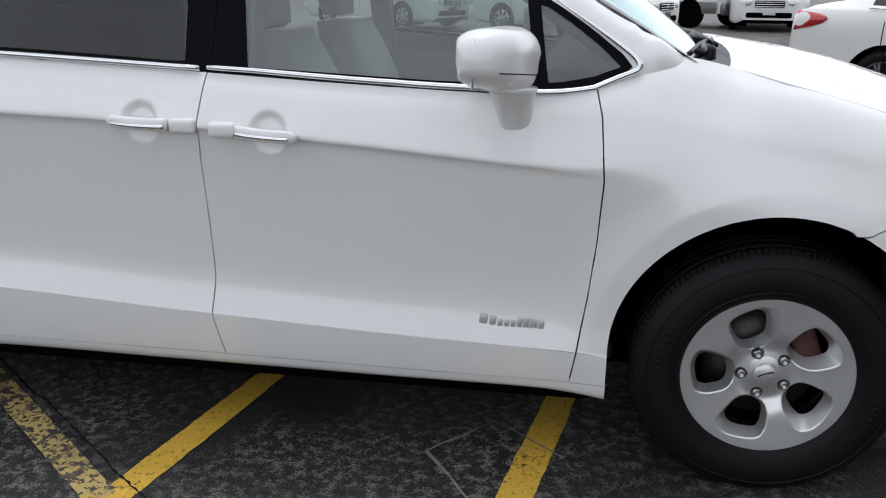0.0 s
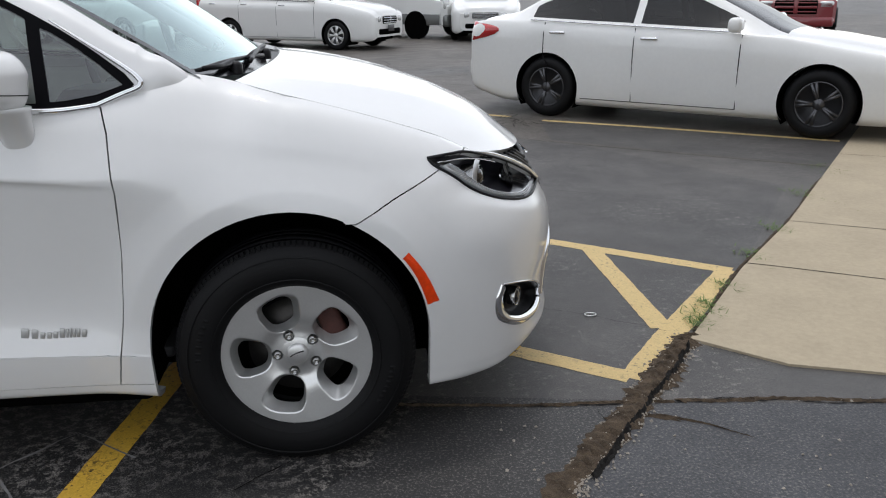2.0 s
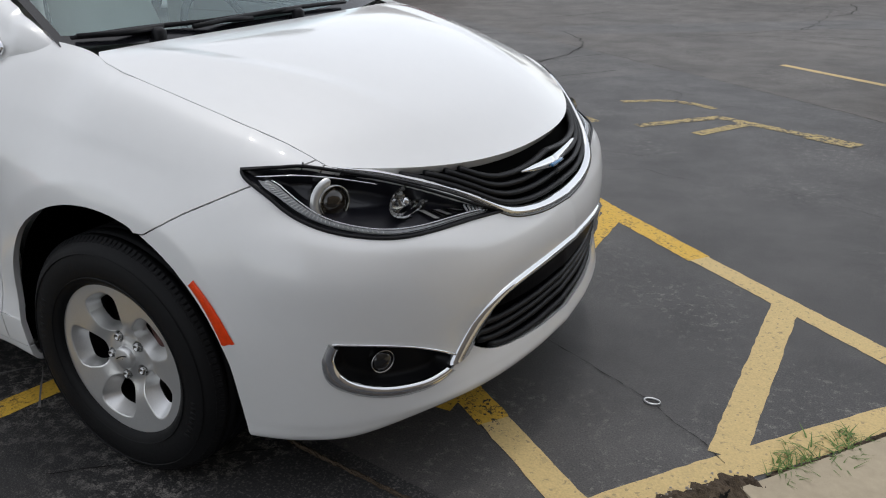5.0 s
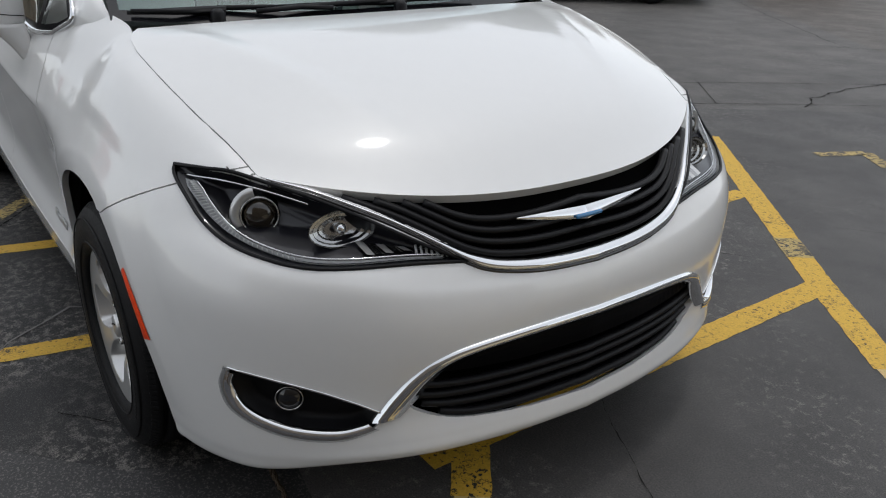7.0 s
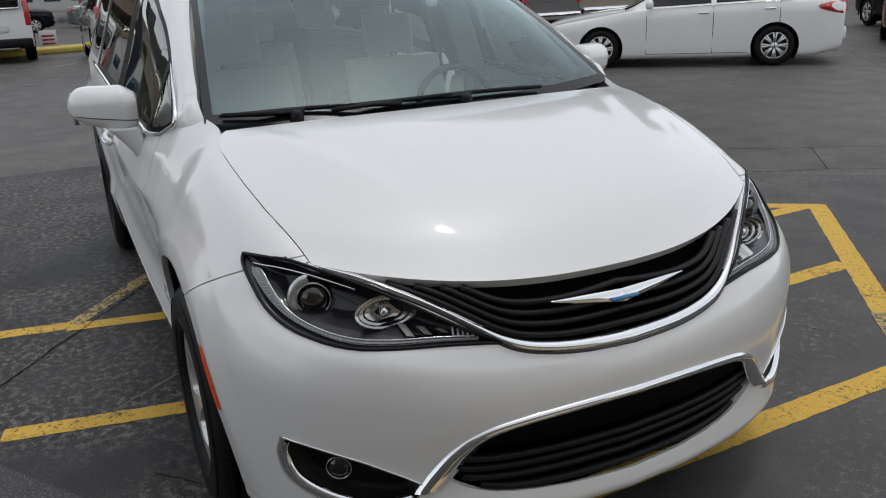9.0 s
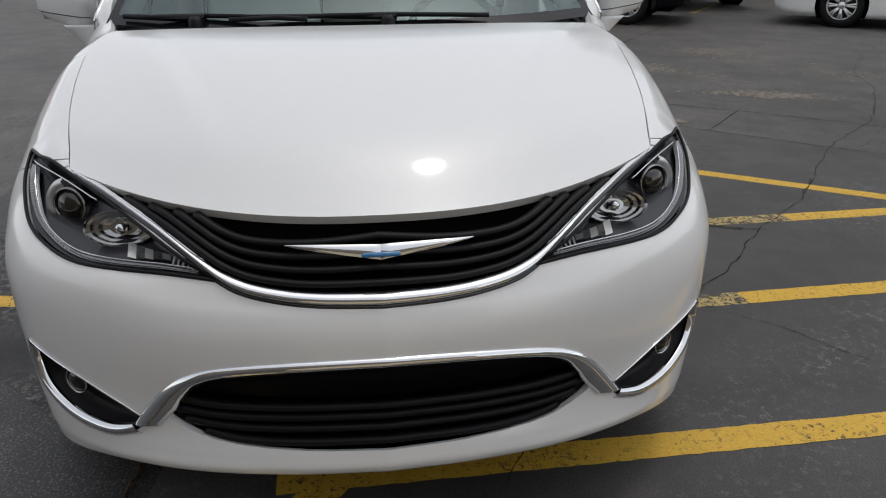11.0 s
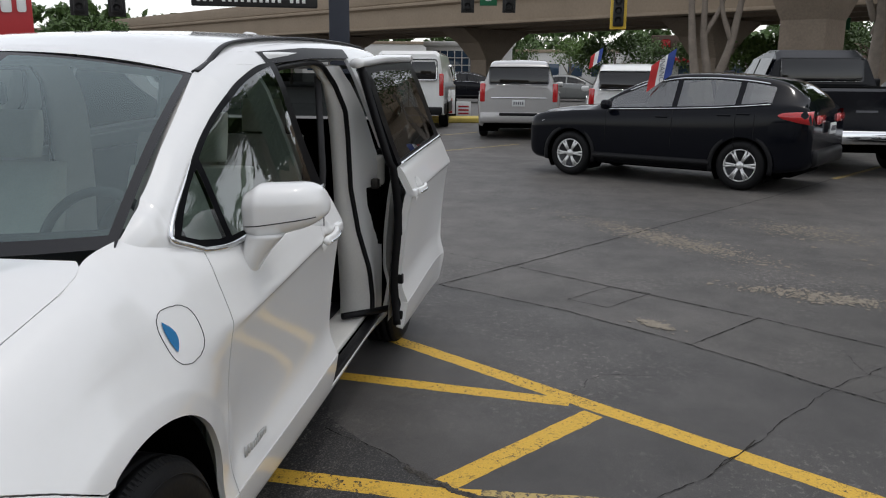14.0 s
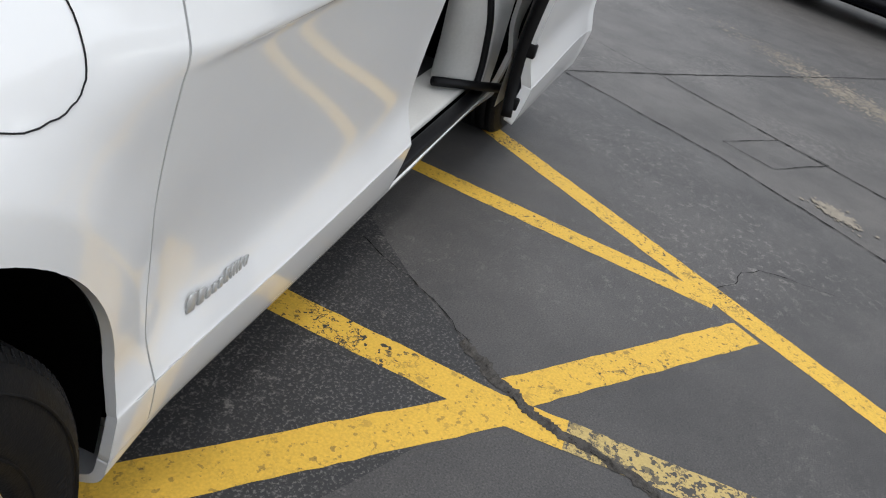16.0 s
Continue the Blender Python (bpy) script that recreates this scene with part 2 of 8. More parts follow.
def normals_of(v, f):
    f = np.asarray(f)
    n = np.cross(v[f[:, 1]] - v[f[:, 0]], v[f[:, 2]] - v[f[:, 0]])
    o = np.zeros_like(v)
    for k in range(3):
        np.add.at(o, f[:, k], n)
    return o / (np.linalg.norm(o, axis=1)[:, None] + 1e-12)


def panel(v, f, gap=0.0022, depth=0.018, mid=False):
    """A body panel: its outline drawn in by half a gap and turned inwards as a flange. mid: no flange along y = 0."""
    v, f = np.array(v, float), np.asarray(f)
    n = normals_of(v, f)
    e = np.sort(np.concatenate([f[:, [0, 1]], f[:, [1, 2]], f[:, [2, 0]]]), axis=1)
    d = np.concatenate([f[:, [0, 1]], f[:, [1, 2]], f[:, [2, 0]]])
    _, first, count = np.unique(e, axis=0, return_index=True, return_counts=True)
    rim = d[first[count == 1]]
    if mid:
        rim = rim[~((np.abs(v[rim[:, 0], 1]) < 1e-4) & (np.abs(v[rim[:, 1], 1]) < 1e-4))]
    cen = np.zeros_like(v)
    num = np.zeros(len(v))
    fc = v[f].mean(1)
    for k in range(3):
        np.add.at(cen, f[:, k], fc)
        np.add.at(num, f[:, k], 1)
    b = np.unique(rim)
    way = cen[b] / num[b][:, None] - v[b]
    if mid:
        way[np.abs(v[b, 1]) < 1e-4, 1] = 0
    way /= np.linalg.norm(way, axis=1)[:, None] + 1e-9
    v[b] += way * gap
    pos = {int(q): i for i, q in enumerate(b)}
    top, low = v[b] - n[b] * 0.0003, v[b] - n[b] * depth
    o = len(v)
    w = np.concatenate([v, top, low])
    m = len(b)
    walls = [(o + pos[int(y)], o + pos[int(x)], o + m + pos[int(x)], o + m + pos[int(y)]) for x, y in rim]
    return w, [tuple(q) for q in f] + walls


def mirrored(v, f):
    v = np.array(v, float)
    v[:, 1] *= -1
    return v, [tuple(q)[::-1] for q in f]


def weld(ob, dist=1e-4):
    bm = bmesh.new()
    bm.from_mesh(ob.data)
    bmesh.ops.remove_doubles(bm, verts=[q for q in bm.verts if abs(q.co.y) < 1e-3], dist=dist)
    bm.to_mesh(ob.data)
    bm.free()


# ---- ground: worn asphalt, paint, cracks, concrete walk ----
def asphalt_material(name, base, flake=0.55, coarse=1.0, warm=0.0, spread=0.46, speckle=1.0, spec=0.35):
    """Asphalt: broad stains, worn pale flakes, aggregate speckle and relief."""
    m = bpy.data.materials.new(name)
    m.use_nodes = True
    n, l = m.node_tree.nodes, m.node_tree.links
    p = n["Principled BSDF"]
    p.inputs["Specular IOR Level"].default_value = spec
    co = n.new("ShaderNodeTexCoord")

    def tex(kind, scale, detail=4, rough=0.55):
        t = n.new(kind)
        t.inputs["Scale"].default_value = scale
        if kind == "ShaderNodeTexNoise":
            t.inputs["Detail"].default_value, t.inputs["Roughness"].default_value = detail, rough
        l.new(co.outputs["Object"], t.inputs["Vector"])
        return t

    def ramp(src, a, b, lo=0.0, hi=1.0):
        r = n.new("ShaderNodeMapRange")
        for k, v in (("From Min", a), ("From Max", b), ("To Min", lo), ("To Max", hi)):
            r.inputs[k].default_value = v
        l.new(src, r.inputs["Value"])
        return r.outputs[0]

    def mix(fac, a, b):
        x = n.new("ShaderNodeMix")
        x.data_type = "RGBA"
        l.new(fac, x.inputs[0])
        for k, c in ((6, a), (7, b)):
            if isinstance(c, tuple):
                x.inputs[k].default_value = (*c, 1)
            else:
                l.new(c, x.inputs[k])
        return x.outputs[2]

    def times(a, b):
        x = n.new("ShaderNodeMath")
        x.operation = "MULTIPLY"
        l.new(a, x.inputs[0])
        l.new(b, x.inputs[1])
        return x.outputs[0]

    dark = tuple(c * 0.62 for c in base)
    light = (base[0] * 1.75 + warm, base[1] * 1.72 + warm * 0.8, base[2] * 1.66 + warm * 0.5)
    broad = ramp(tex("ShaderNodeTexNoise", 0.33, 5, 0.6).outputs[0], 0.36, 0.66)
    blot = ramp(tex("ShaderNodeTexNoise", 2.3, 5, 0.65).outputs[0], 0.35, 0.7)
    col = mix(broad, dark, base)
    col = mix(times(blot, ramp(broad, 0, 1, 0.15, 0.6)), col, light)
    grain = tex("ShaderNodeTexNoise", 190 * coarse, 2, 0.7).outputs[0]
    speck = ramp(grain, 0.54, 0.65)
    pale = (0.205, 0.190, 0.172)
    worn = times(ramp(tex("ShaderNodeTexNoise", 26, 6, 0.75).outputs[0], flake, flake + 0.09), ramp(tex("ShaderNodeTexNoise", 0.9, 3).outputs[0], spread, spread + 0.16))
    col = mix(times(speck, ramp(blot, 0, 1, 0.34 * speckle, 0.78 * speckle)), col, pale)
    col = mix(times(worn, ramp(grain, 0.3, 0.6)), col, pale)
    pits = ramp(grain, 0.46, 0.33)
    col = mix(times(pits, ramp(broad, 0, 1, 0.70, 0.60)), col, (0.012, 0.012, 0.013))
    l.new(col, p.inputs["Base Color"])
    l.new(ramp(blot, 0, 1, 0.62, 0.54), p.inputs["Roughness"])
    bp = n.new("ShaderNodeBump")
    bp.inputs["Strength"].default_value, bp.inputs["Distance"].default_value = 0.45, 0.004
    l.new(grain, bp.inputs["Height"])
    l.new(bp.outputs[0], p.inputs["Normal"])
    return m


def worn_paint(name, color, wear, under=(0.026, 0.024, 0.022)):
    """Road paint with chips, hairline cracks and thin places."""
    m = bpy.data.materials.new(name)
    m.use_nodes = True
    n, l = m.node_tree.nodes, m.node_tree.links
    p = n["Principled BSDF"]
    p.inputs["Roughness"].default_value = 0.65
    co = n.new("ShaderNodeTexCoord")
    a, b, c, v = (n.new("ShaderNodeTexNoise"), n.new("ShaderNodeTexNoise"), n.new("ShaderNodeTexNoise"), n.new("ShaderNodeTexVoronoi"))
    for t, s, d in ((a, 52, 4), (b, 1.7, 4), (c, 140, 2)):
        t.inputs["Scale"].default_value, t.inputs["Detail"].default_value = s, d
        l.new(co.outputs["Object"], t.inputs["Vector"])
    v.feature, v.inputs["Scale"].default_value = "DISTANCE_TO_EDGE", 7.0
    warp = n.new("ShaderNodeMix")
    warp.data_type = "VECTOR"
    warp.inputs[0].default_value = 0.12
    l.new(co.outputs["Object"], warp.inputs[4])
    l.new(a.outputs["Color"], warp.inputs[5])
    l.new(warp.outputs[1], v.inputs["Vector"])

    def ramp(src, lo, hi):
        r = n.new("ShaderNodeMapRange")
        r.inputs["From Min"].default_value, r.inputs["From Max"].default_value = lo, hi
        l.new(src, r.inputs["Value"])
        return r.outputs[0]

    def maths(op, x, y):
        k = n.new("ShaderNodeMath")
        k.operation = op
        k.use_clamp = True
        for i, q in ((0, x), (1, y)):
            if isinstance(q, float):
                k.inputs[i].default_value = q
            else:
                l.new(q, k.inputs[i])
        return k.outputs[0]

    big = n.new("ShaderNodeTexNoise")
    big.inputs["Scale"].default_value, big.inputs["Detail"].default_value = 19, 6
    big.inputs["Roughness"].default_value = 0.7
    l.new(co.outputs["Object"], big.inputs["Vector"])
    zone = ramp(b.outputs[0], 0.60 - wear, 0.78 - wear * 0.6)
    chips = maths("MULTIPLY", ramp(a.outputs[0], 0.655 - wear * 0.3, 0.668 - wear * 0.3), maths("ADD", zone, 0.45))
    flakes = maths("MULTIPLY", ramp(big.outputs[0], 0.640 - wear * 0.35, 0.650 - wear * 0.35), maths("ADD", zone, 0.25))
    crack = maths("MULTIPLY", ramp(v.outputs["Distance"], 0.030, 0.008), maths("ADD", zone, 0.12))
    lost = maths("ADD", maths("ADD", chips, flakes), crack)
    tint = n.new("ShaderNodeHueSaturation")
    tint.inputs["Color"].default_value = (*color, 1)
    val = n.new("ShaderNodeMapRange")
    val.inputs["To Min"].default_value, val.inputs["To Max"].default_value = 0.72, 1.22
    l.new(c.outputs[0], val.inputs["Value"])
    l.new(val.outputs[0], tint.inputs["Value"])
    x = n.new("ShaderNodeMix")
    x.data_type = "RGBA"
    l.new(lost, x.inputs[0])
    l.new(tint.outputs[0], x.inputs[6])
    x.inputs[7].default_value = (*under, 1)
    l.new(x.outputs[2], p.inputs["Base Color"])
    bp = n.new("ShaderNodeBump")
    bp.inputs["Strength"].default_value, bp.inputs["Distance"].default_value = 0.4, 0.003
    l.new(c.outputs[0], bp.inputs["Height"])
    l.new(bp.outputs[0], p.inputs["Normal"])
    return m


M_GROUND = asphalt_material("lot_asphalt", (0.074, 0.069, 0.064), flake=0.515, warm=0.006, speckle=0.8, spec=0.5)
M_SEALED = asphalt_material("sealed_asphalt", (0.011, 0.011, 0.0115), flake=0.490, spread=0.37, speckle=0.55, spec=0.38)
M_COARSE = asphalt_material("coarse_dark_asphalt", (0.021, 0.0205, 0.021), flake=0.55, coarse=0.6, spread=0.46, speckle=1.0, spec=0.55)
M_OLD = asphalt_material("old_brown_asphalt", (0.088, 0.078, 0.068), flake=0.50, warm=0.012)
M_SLAB = asphalt_material("dark_slab_asphalt", (0.060, 0.0565, 0.0545), flake=0.535, warm=0.004, spread=0.46, speckle=0.40, spec=0.5)
M_APRON = asphalt_material("apron_asphalt", (0.046, 0.0475, 0.053), flake=0.60, coarse=0.55, speckle=0.9)
M_YELLOW = worn_paint("yellow_road_paint", (0.66, 0.40, 0.045), 0.12)
M_PALE = worn_paint("faded_yellow_paint", (0.60, 0.44, 0.19), 0.06, under=(0.09, 0.08, 0.065))
M_THIN = worn_paint("thin_yellow_paint", (0.46, 0.34, 0.12), 0.30, under=(0.050, 0.045, 0.038))
M_CRACK = material("crack_shadow", (0.020, 0.019, 0.018), 0.95, spec=0.1, vary=0.4, scale=30)
M_DIRT = material("soil_and_grit", (0.070, 0.052, 0.036), 0.95, spec=0.2, vary=0.9, scale=22, bump=1.0, bump_scale=90)
M_WALK = material("beige_concrete", (0.40, 0.335, 0.235), 0.85, vary=0.12, scale=3.0, bump=0.35, bump_scale=160)
M_GRASS = material("green_grass", (0.10, 0.17, 0.03), 0.7, vary=0.3, scale=30)
M_KERB = material("painted_kerb", (0.55, 0.42, 0.10), 0.8, vary=0.2, scale=8, bump=0.3)

ground = tagged(mesh_ob("ground", [(-700, -700, 0), (700, -700, 0), (700, 700, 0), (-700, 700, 0)], [(0, 1, 2, 3)], M_GROUND, smooth=False),
                "dark grey worn asphalt of the parking lot", "asphalt", kind="structure")
rng = random.Random(7)


def ribbon(points, width, z, jag=0.0, step=0.06, taper=False):
    """A strip along a line on the ground with ragged edges."""
    p = np.array(points, float)
    seg = np.hypot(*np.diff(p, axis=0).T)
    t = np.concatenate([[0], np.cumsum(seg)])
    k = max(2, int(t[-1] / step))
    s = np.linspace(0, t[-1], k)
    q = np.stack([np.interp(s, t, p[:, 0]), np.interp(s, t, p[:, 1])], -1)
    d = np.gradient(q, axis=0)
    d /= np.linalg.norm(d, axis=1)[:, None]
    nrm = np.stack([-d[:, 1], d[:, 0]], -1)
    w = np.array([width / 2 * (1 if not taper else (0.35 + 0.65 * rng.random())) for _ in s])
    jl, jr = np.array([rng.uniform(-jag, jag) for _ in s]), np.array([rng.uniform(-jag, jag) for _ in s])
    a, b = q + nrm * (w + jl)[:, None], q - nrm * (w + jr)[:, None]
    v = np.concatenate([np.c_[a, np.full(k, z)], np.c_[b, np.full(k, z)]])
    return v, [(i, k + i, k + i + 1, i + 1) for i in range(k - 1)]


def wander(points, amount, step):
    """A jagged line through the points."""
    p = np.array(points, float)
    out = [p[0]]
    for a, b in zip(p[:-1], p[1:]):
        m = max(1, int(np.hypot(*(b - a)) / step))
        for i in range(1, m + 1):
            q = a + (b - a) * i / m
            if i < m:
                q = q + np.array([rng.uniform(-amount, amount), rng.uniform(-amount, amount)])
            out.append(q)
    return out


STRIPES = [  # line, width, paint
    ([(-3.5, .28), (-1.24, 3.36)], .105, M_YELLOW), ([(-2.50, .1), (-2.22, 1.95)], .10, M_YELLOW), ([(-2.10, 2.06), (-1.33, 1.45)], .11, M_YELLOW),
    ([(-1.36, .2), (-1.25, 1.42), (-1.255, 1.60)], .11, M_YELLOW), ([(-1.255, 1.60), (-1.27, 2.25)], .11, M_THIN), ([(-1.27, 2.25), (-1.30, 3.27)], .11, M_YELLOW),
    ([(-1.24, 1.42), (-.15, .45)], .115, M_YELLOW), ([(-.32, .2), (-.345, 1.25)], .11, M_YELLOW), ([(-.345, 1.25), (-.355, 1.55)], .11, M_THIN),
    ([(-.355, 1.55), (-.39, 2.52)], .11, M_YELLOW), ([(-1.29, 3.36), (.55, 1.77)], .12, M_YELLOW),
]
STRIPES_FRONT = [
    ([(.55, 1.77), (1.10, 1.33)], .12, M_YELLOW), ([(1.10, 1.33), (2.13, .54)], .10, M_PALE), ([(.615, -.3), (.565, 1.78)], .115, M_YELLOW),
    ([(.35, .06), (.82, -.28)], .11, M_YELLOW), ([(.82, -.28), (1.20, -.56)], .10, M_PALE), ([(1.515, 1.02), (1.495, -.13)], .105, M_PALE),
    ([(1.21, -.58), (1.50, -.20), (2.12, .55)], .12, M_PALE), ([(-.48, -.15), (-.58, -.72), (-.75, -1.60)], .10, M_YELLOW),
    ([(-1.53, -.25), (-1.62, -.70), (-1.76, -1.33)], .10, M_YELLOW), ([(-2.95, -.42), (-1.78, -1.31)], .085, M_THIN), ([(-1.78, -1.31), (-1.86, -1.75)], .10, M_YELLOW),
]
STRIPES_FAR = [
    ([(.72, 6.98), (2.05, 5.93)], .09, M_PALE), ([(2.35, 5.60), (3.3, 5.02), (4.85, 3.95)], .09, M_PALE), ([(.12, 3.72), (.61, 4.26), (1.28, 3.96), (1.62, 3.80)], .10, M_THIN),
    ([(.57, 3.65), (.86, 4.15)], .10, M_THIN), ([(-.24, 4.50), (.0, 4.66), (.15, 4.71), (.35, 4.66), (.52, 4.55)], .08, M_THIN),
    ([(-.62, 3.58), (-.46, 3.90), (-.20, 3.70)], .09, M_THIN), ([(-11.6, 6.15), (-15.2, 8.75)], .10, M_THIN), ([(-14.9, -.35), (-16.8, 1.1)], .10, M_THIN),
    ([(-18.6, -1.2), (-20.4, -.1)], .10, M_THIN), ([(1.30, 3.94), (1.62, 3.78)], .16, M_THIN), ([(.16, 2.105), (.34, 1.95)], .124, M_THIN)]
for i, (line, w, mat) in enumerate(STRIPES + STRIPES_FRONT + STRIPES_FAR):
    v, f = ribbon(line, w, 0.0012 + 0.00006 * i, jag=0.0025, step=0.035)
    tagged(mesh_ob("road_marking", v, f, mat, smooth=False), "worn yellow parking stripe painted on asphalt", "road marking", group="parking stripes", kind="structure")

CRACKS = [  # line, width, wander
    ([(-6.31, 5.90), (-5.39, 5.25), (-4.65, 4.98), (-3.81, 4.44), (-3.29, 4.05), (-2.60, 3.29), (-2.14, 2.92), (-1.76, 2.65), (-1.43, 2.36), (-1.17, 2.06), (-.86, 1.80), (-.60, 1.58),
      (-.37, 1.31), (-.25, 1.17), (-.09, 1.06), (.05, .99)], .014, .025),
    ([(-1.76, .85), (-1.63, 1.07), (-1.44, 1.30), (-1.29, 1.47), (-1.22, 1.72), (-1.13, 1.96), (-1.1, 2.05)], .012, .02), ([(-.37, 1.31), (-.18, 1.47), (-.01, 1.62), (.2, 1.75)], .009, .02),
    ([(-4.34, 1.01), (-5.21, 1.66), (-6.73, 2.74), (-9.39, 4.64), (-14.8, 8.31)], .022, .008), ([(-4.34, 1.01), (-3.80, 1.95), (-3.20, 2.67), (-2.62, 3.26), (-2.147, 3.826), (-1.945, 4.257), (-1.443, 4.976), (-.7, 6.0)], .018, .01),
]
JOINTS = [
    ([(-5.05, 1.52), (-4.48, 2.30), (-3.82, 3.21), (-3.30, 3.84), (-2.745, 4.55), (-2.44, 5.09), (-1.96, 5.77), (-1.2, 6.9)], .018, .008), ([(-2.59, 4.82), (-2.3, 4.57), (-1.945, 4.257)], .014, .006), ([(-3.82, 3.21), (-3.18, 2.67)], .016, .006),
    ([(-4.08, 1.97), (-3.91, 2.24), (-4.33, 2.57), (-4.48, 2.30), (-4.08, 1.97)], .012, .006), ([(-5.05, 1.5), (-5.6, .7), (-6.2, 0.0)], .012, .015),
    ([(.55, .42), (.95, .20), (1.23, .05), (1.5, -.17)], .008, .02), ([(-.2, -1.12), (.36, -.66), (.9, -.74), (1.25, -.76)], .018, .025), ([(1.25, -.76), (1.69, -.80), (2.6, -.95)], .022, .03),
]
FAR_CRACKS = [
    ([(2.3, 4.15), (3.99, 2.92), (5.5, 1.8)], .02, .012), ([(2.3, 4.15), (.2, 5.9), (-2.0, 7.6)], .02, .02), ([(-2.9, -.39), (-2.465, -.706), (-2.0, -1.045), (-1.6, -1.34), (-1.1, -1.71), (-.5, -2.15)], .020, .010), ([(-3.0, 8.0), (-3.76, 8.56), (-6.0, 10.4), (-8.16, 12.2)], .03, .05),
    ([(1.0, -.80), (1.02, -.95), (.96, -1.1)], .006, .015), ([(-1.0, 8.5), (.8, 10.2), (2.6, 10.8), (4.2, 12.5)], .03, .12), ([(.5, 9.0), (2.0, 8.6), (3.0, 9.6)], .025, .12),
    ([(-3.5, 11), (-1.2, 12.2), (1.0, 12.4)], .03, .15), ([(-7.4, 6.9), (-6.2, 5.8), (-6.3, 5.0)], .012, .05), ([(1.2, 2.6), (2.6, 1.9)], .006, .02)]
crng = random.Random(41)
for i in range(26):
    x, y = crng.uniform(-4.5, 5.0), crng.uniform(7.4, 17.0)
    a = crng.choice((0.75, 0.75, -0.85, 2.3)) + crng.uniform(-.35, .35)
    pts = [(x, y)]
    for k in range(crng.randint(3, 6)):
        a += crng.uniform(-.45, .45)
        x, y = x + math.cos(a) * crng.uniform(.35, .9), y + math.sin(a) * crng.uniform(.35, .9)
        pts.append((x, y))
    FAR_CRACKS.append((pts, crng.uniform(.016, .045), .05))
for i in range(16):
    x, y, a = 2.0 + crng.gauss(0, .14), 5.62 + crng.gauss(0, .22), crng.uniform(0, 6.28)
    FAR_CRACKS.append(([(x, y), (x + .18 * math.cos(a), y + .18 * math.sin(a)), (x + .3 * math.cos(a + .6), y + .3 * math.sin(a + .6))], .03, .03))
for i in range(9):
    x, y, a = crng.uniform(-3.5, 1.0), crng.uniform(2.2, 6.0), crng.uniform(0, 6.28)
    FAR_CRACKS.append(([(x, y), (x + .3 * math.cos(a), y + .3 * math.sin(a)), (x + .55 * math.cos(a + .5), y + .55 * math.sin(a + .5))], .008, .03))
for line, w, am in CRACKS + JOINTS + FAR_CRACKS:
    straight = am < 0.0125
    v, f = ribbon(wander(wander(line, am * 0.7, max(0.10, am * 3)), am * 0.25, 0.03), w * (0.62 if straight else 0.40), 0.0037, jag=w * 0.16, step=0.02, taper=True)
    tagged(mesh_ob("pavement_crack", v, f, M_CRACK, smooth=False), "dark crack or joint in the asphalt", "crack", kind="structure")

# the square patch outline beside the stripe, scraped pale
M_SCRAPE = material("pale_scrape", (0.17, 0.165, 0.16), 0.9, vary=0.4, scale=25)
for line in ([(-.523, -.90), (-.75, -.72), (-.94, -.93)], [(-.94, -.93), (-.74, -1.20), (-.70, -1.22)]):
    v, f = ribbon(wander(line, .004, .06), .010, 0.0036, jag=0.003, taper=True)
    tagged(mesh_ob("pavement_scrape", v, f, M_SCRAPE, smooth=False), "pale scraped line on the asphalt", "scrape", kind="structure")

# two patches with a darker base colour, under the van and to its right
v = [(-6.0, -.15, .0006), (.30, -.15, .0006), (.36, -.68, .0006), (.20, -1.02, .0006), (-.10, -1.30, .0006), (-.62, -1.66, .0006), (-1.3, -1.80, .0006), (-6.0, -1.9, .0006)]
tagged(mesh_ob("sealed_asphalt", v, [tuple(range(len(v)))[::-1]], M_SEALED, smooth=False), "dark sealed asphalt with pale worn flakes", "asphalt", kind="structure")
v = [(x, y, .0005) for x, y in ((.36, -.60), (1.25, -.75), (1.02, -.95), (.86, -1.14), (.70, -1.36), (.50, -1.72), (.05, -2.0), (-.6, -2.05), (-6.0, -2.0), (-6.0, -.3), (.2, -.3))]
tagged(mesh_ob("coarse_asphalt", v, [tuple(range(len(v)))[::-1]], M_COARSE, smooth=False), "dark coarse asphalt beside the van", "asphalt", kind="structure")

v = [(x, y, .0004) for x, y in ((-4.34, 1.01), (-3.8, 1.95), (-3.2, 2.67), (-2.62, 3.26), (-1.9, 4.0), (-.2, 6.2), (.2, 5.9), (2.3, 4.15), (3.4, 2.3), (2.2, .57), (1.55, -.27), (1.25, -.75), (.36, -.68), (.30, -.15), (-6.0, -.15), (-5.2, .45))]
tagged(mesh_ob("dark_asphalt_slab", v, [tuple(range(len(v)))[::-1]], M_SLAB, smooth=False), "darker asphalt slab bounded by straight joints", "asphalt", kind="structure")

v = [(x, y, .0003) for x, y in ((5.5, 1.8), (2.3, 4.15), (-2.0, 7.6), (-7.0, 11.4), (-7.0, 40), (30, 40), (30, 1.8))]
tagged(mesh_ob("old_asphalt", v, [tuple(range(len(v)))[::-1]], M_OLD, smooth=False), "older brownish asphalt beyond the joint", "asphalt", kind="structure")
v, f = ribbon([(-2.6, 8.6), (3.2, 12.2), (9.0, 15.6)], 0.9, .0005, jag=.01, step=.3)
tagged(mesh_ob("asphalt_strip", v, f, M_GROUND, smooth=False), "pale straight strip of patched asphalt", "asphalt", kind="structure")
v = [(x, y, .0007) for x, y in ((2.15, 4.40), (2.32, 5.66), (3.3, 5.06), (4.9, 3.95), (5.4, 3.0), (4.0, 3.0))]
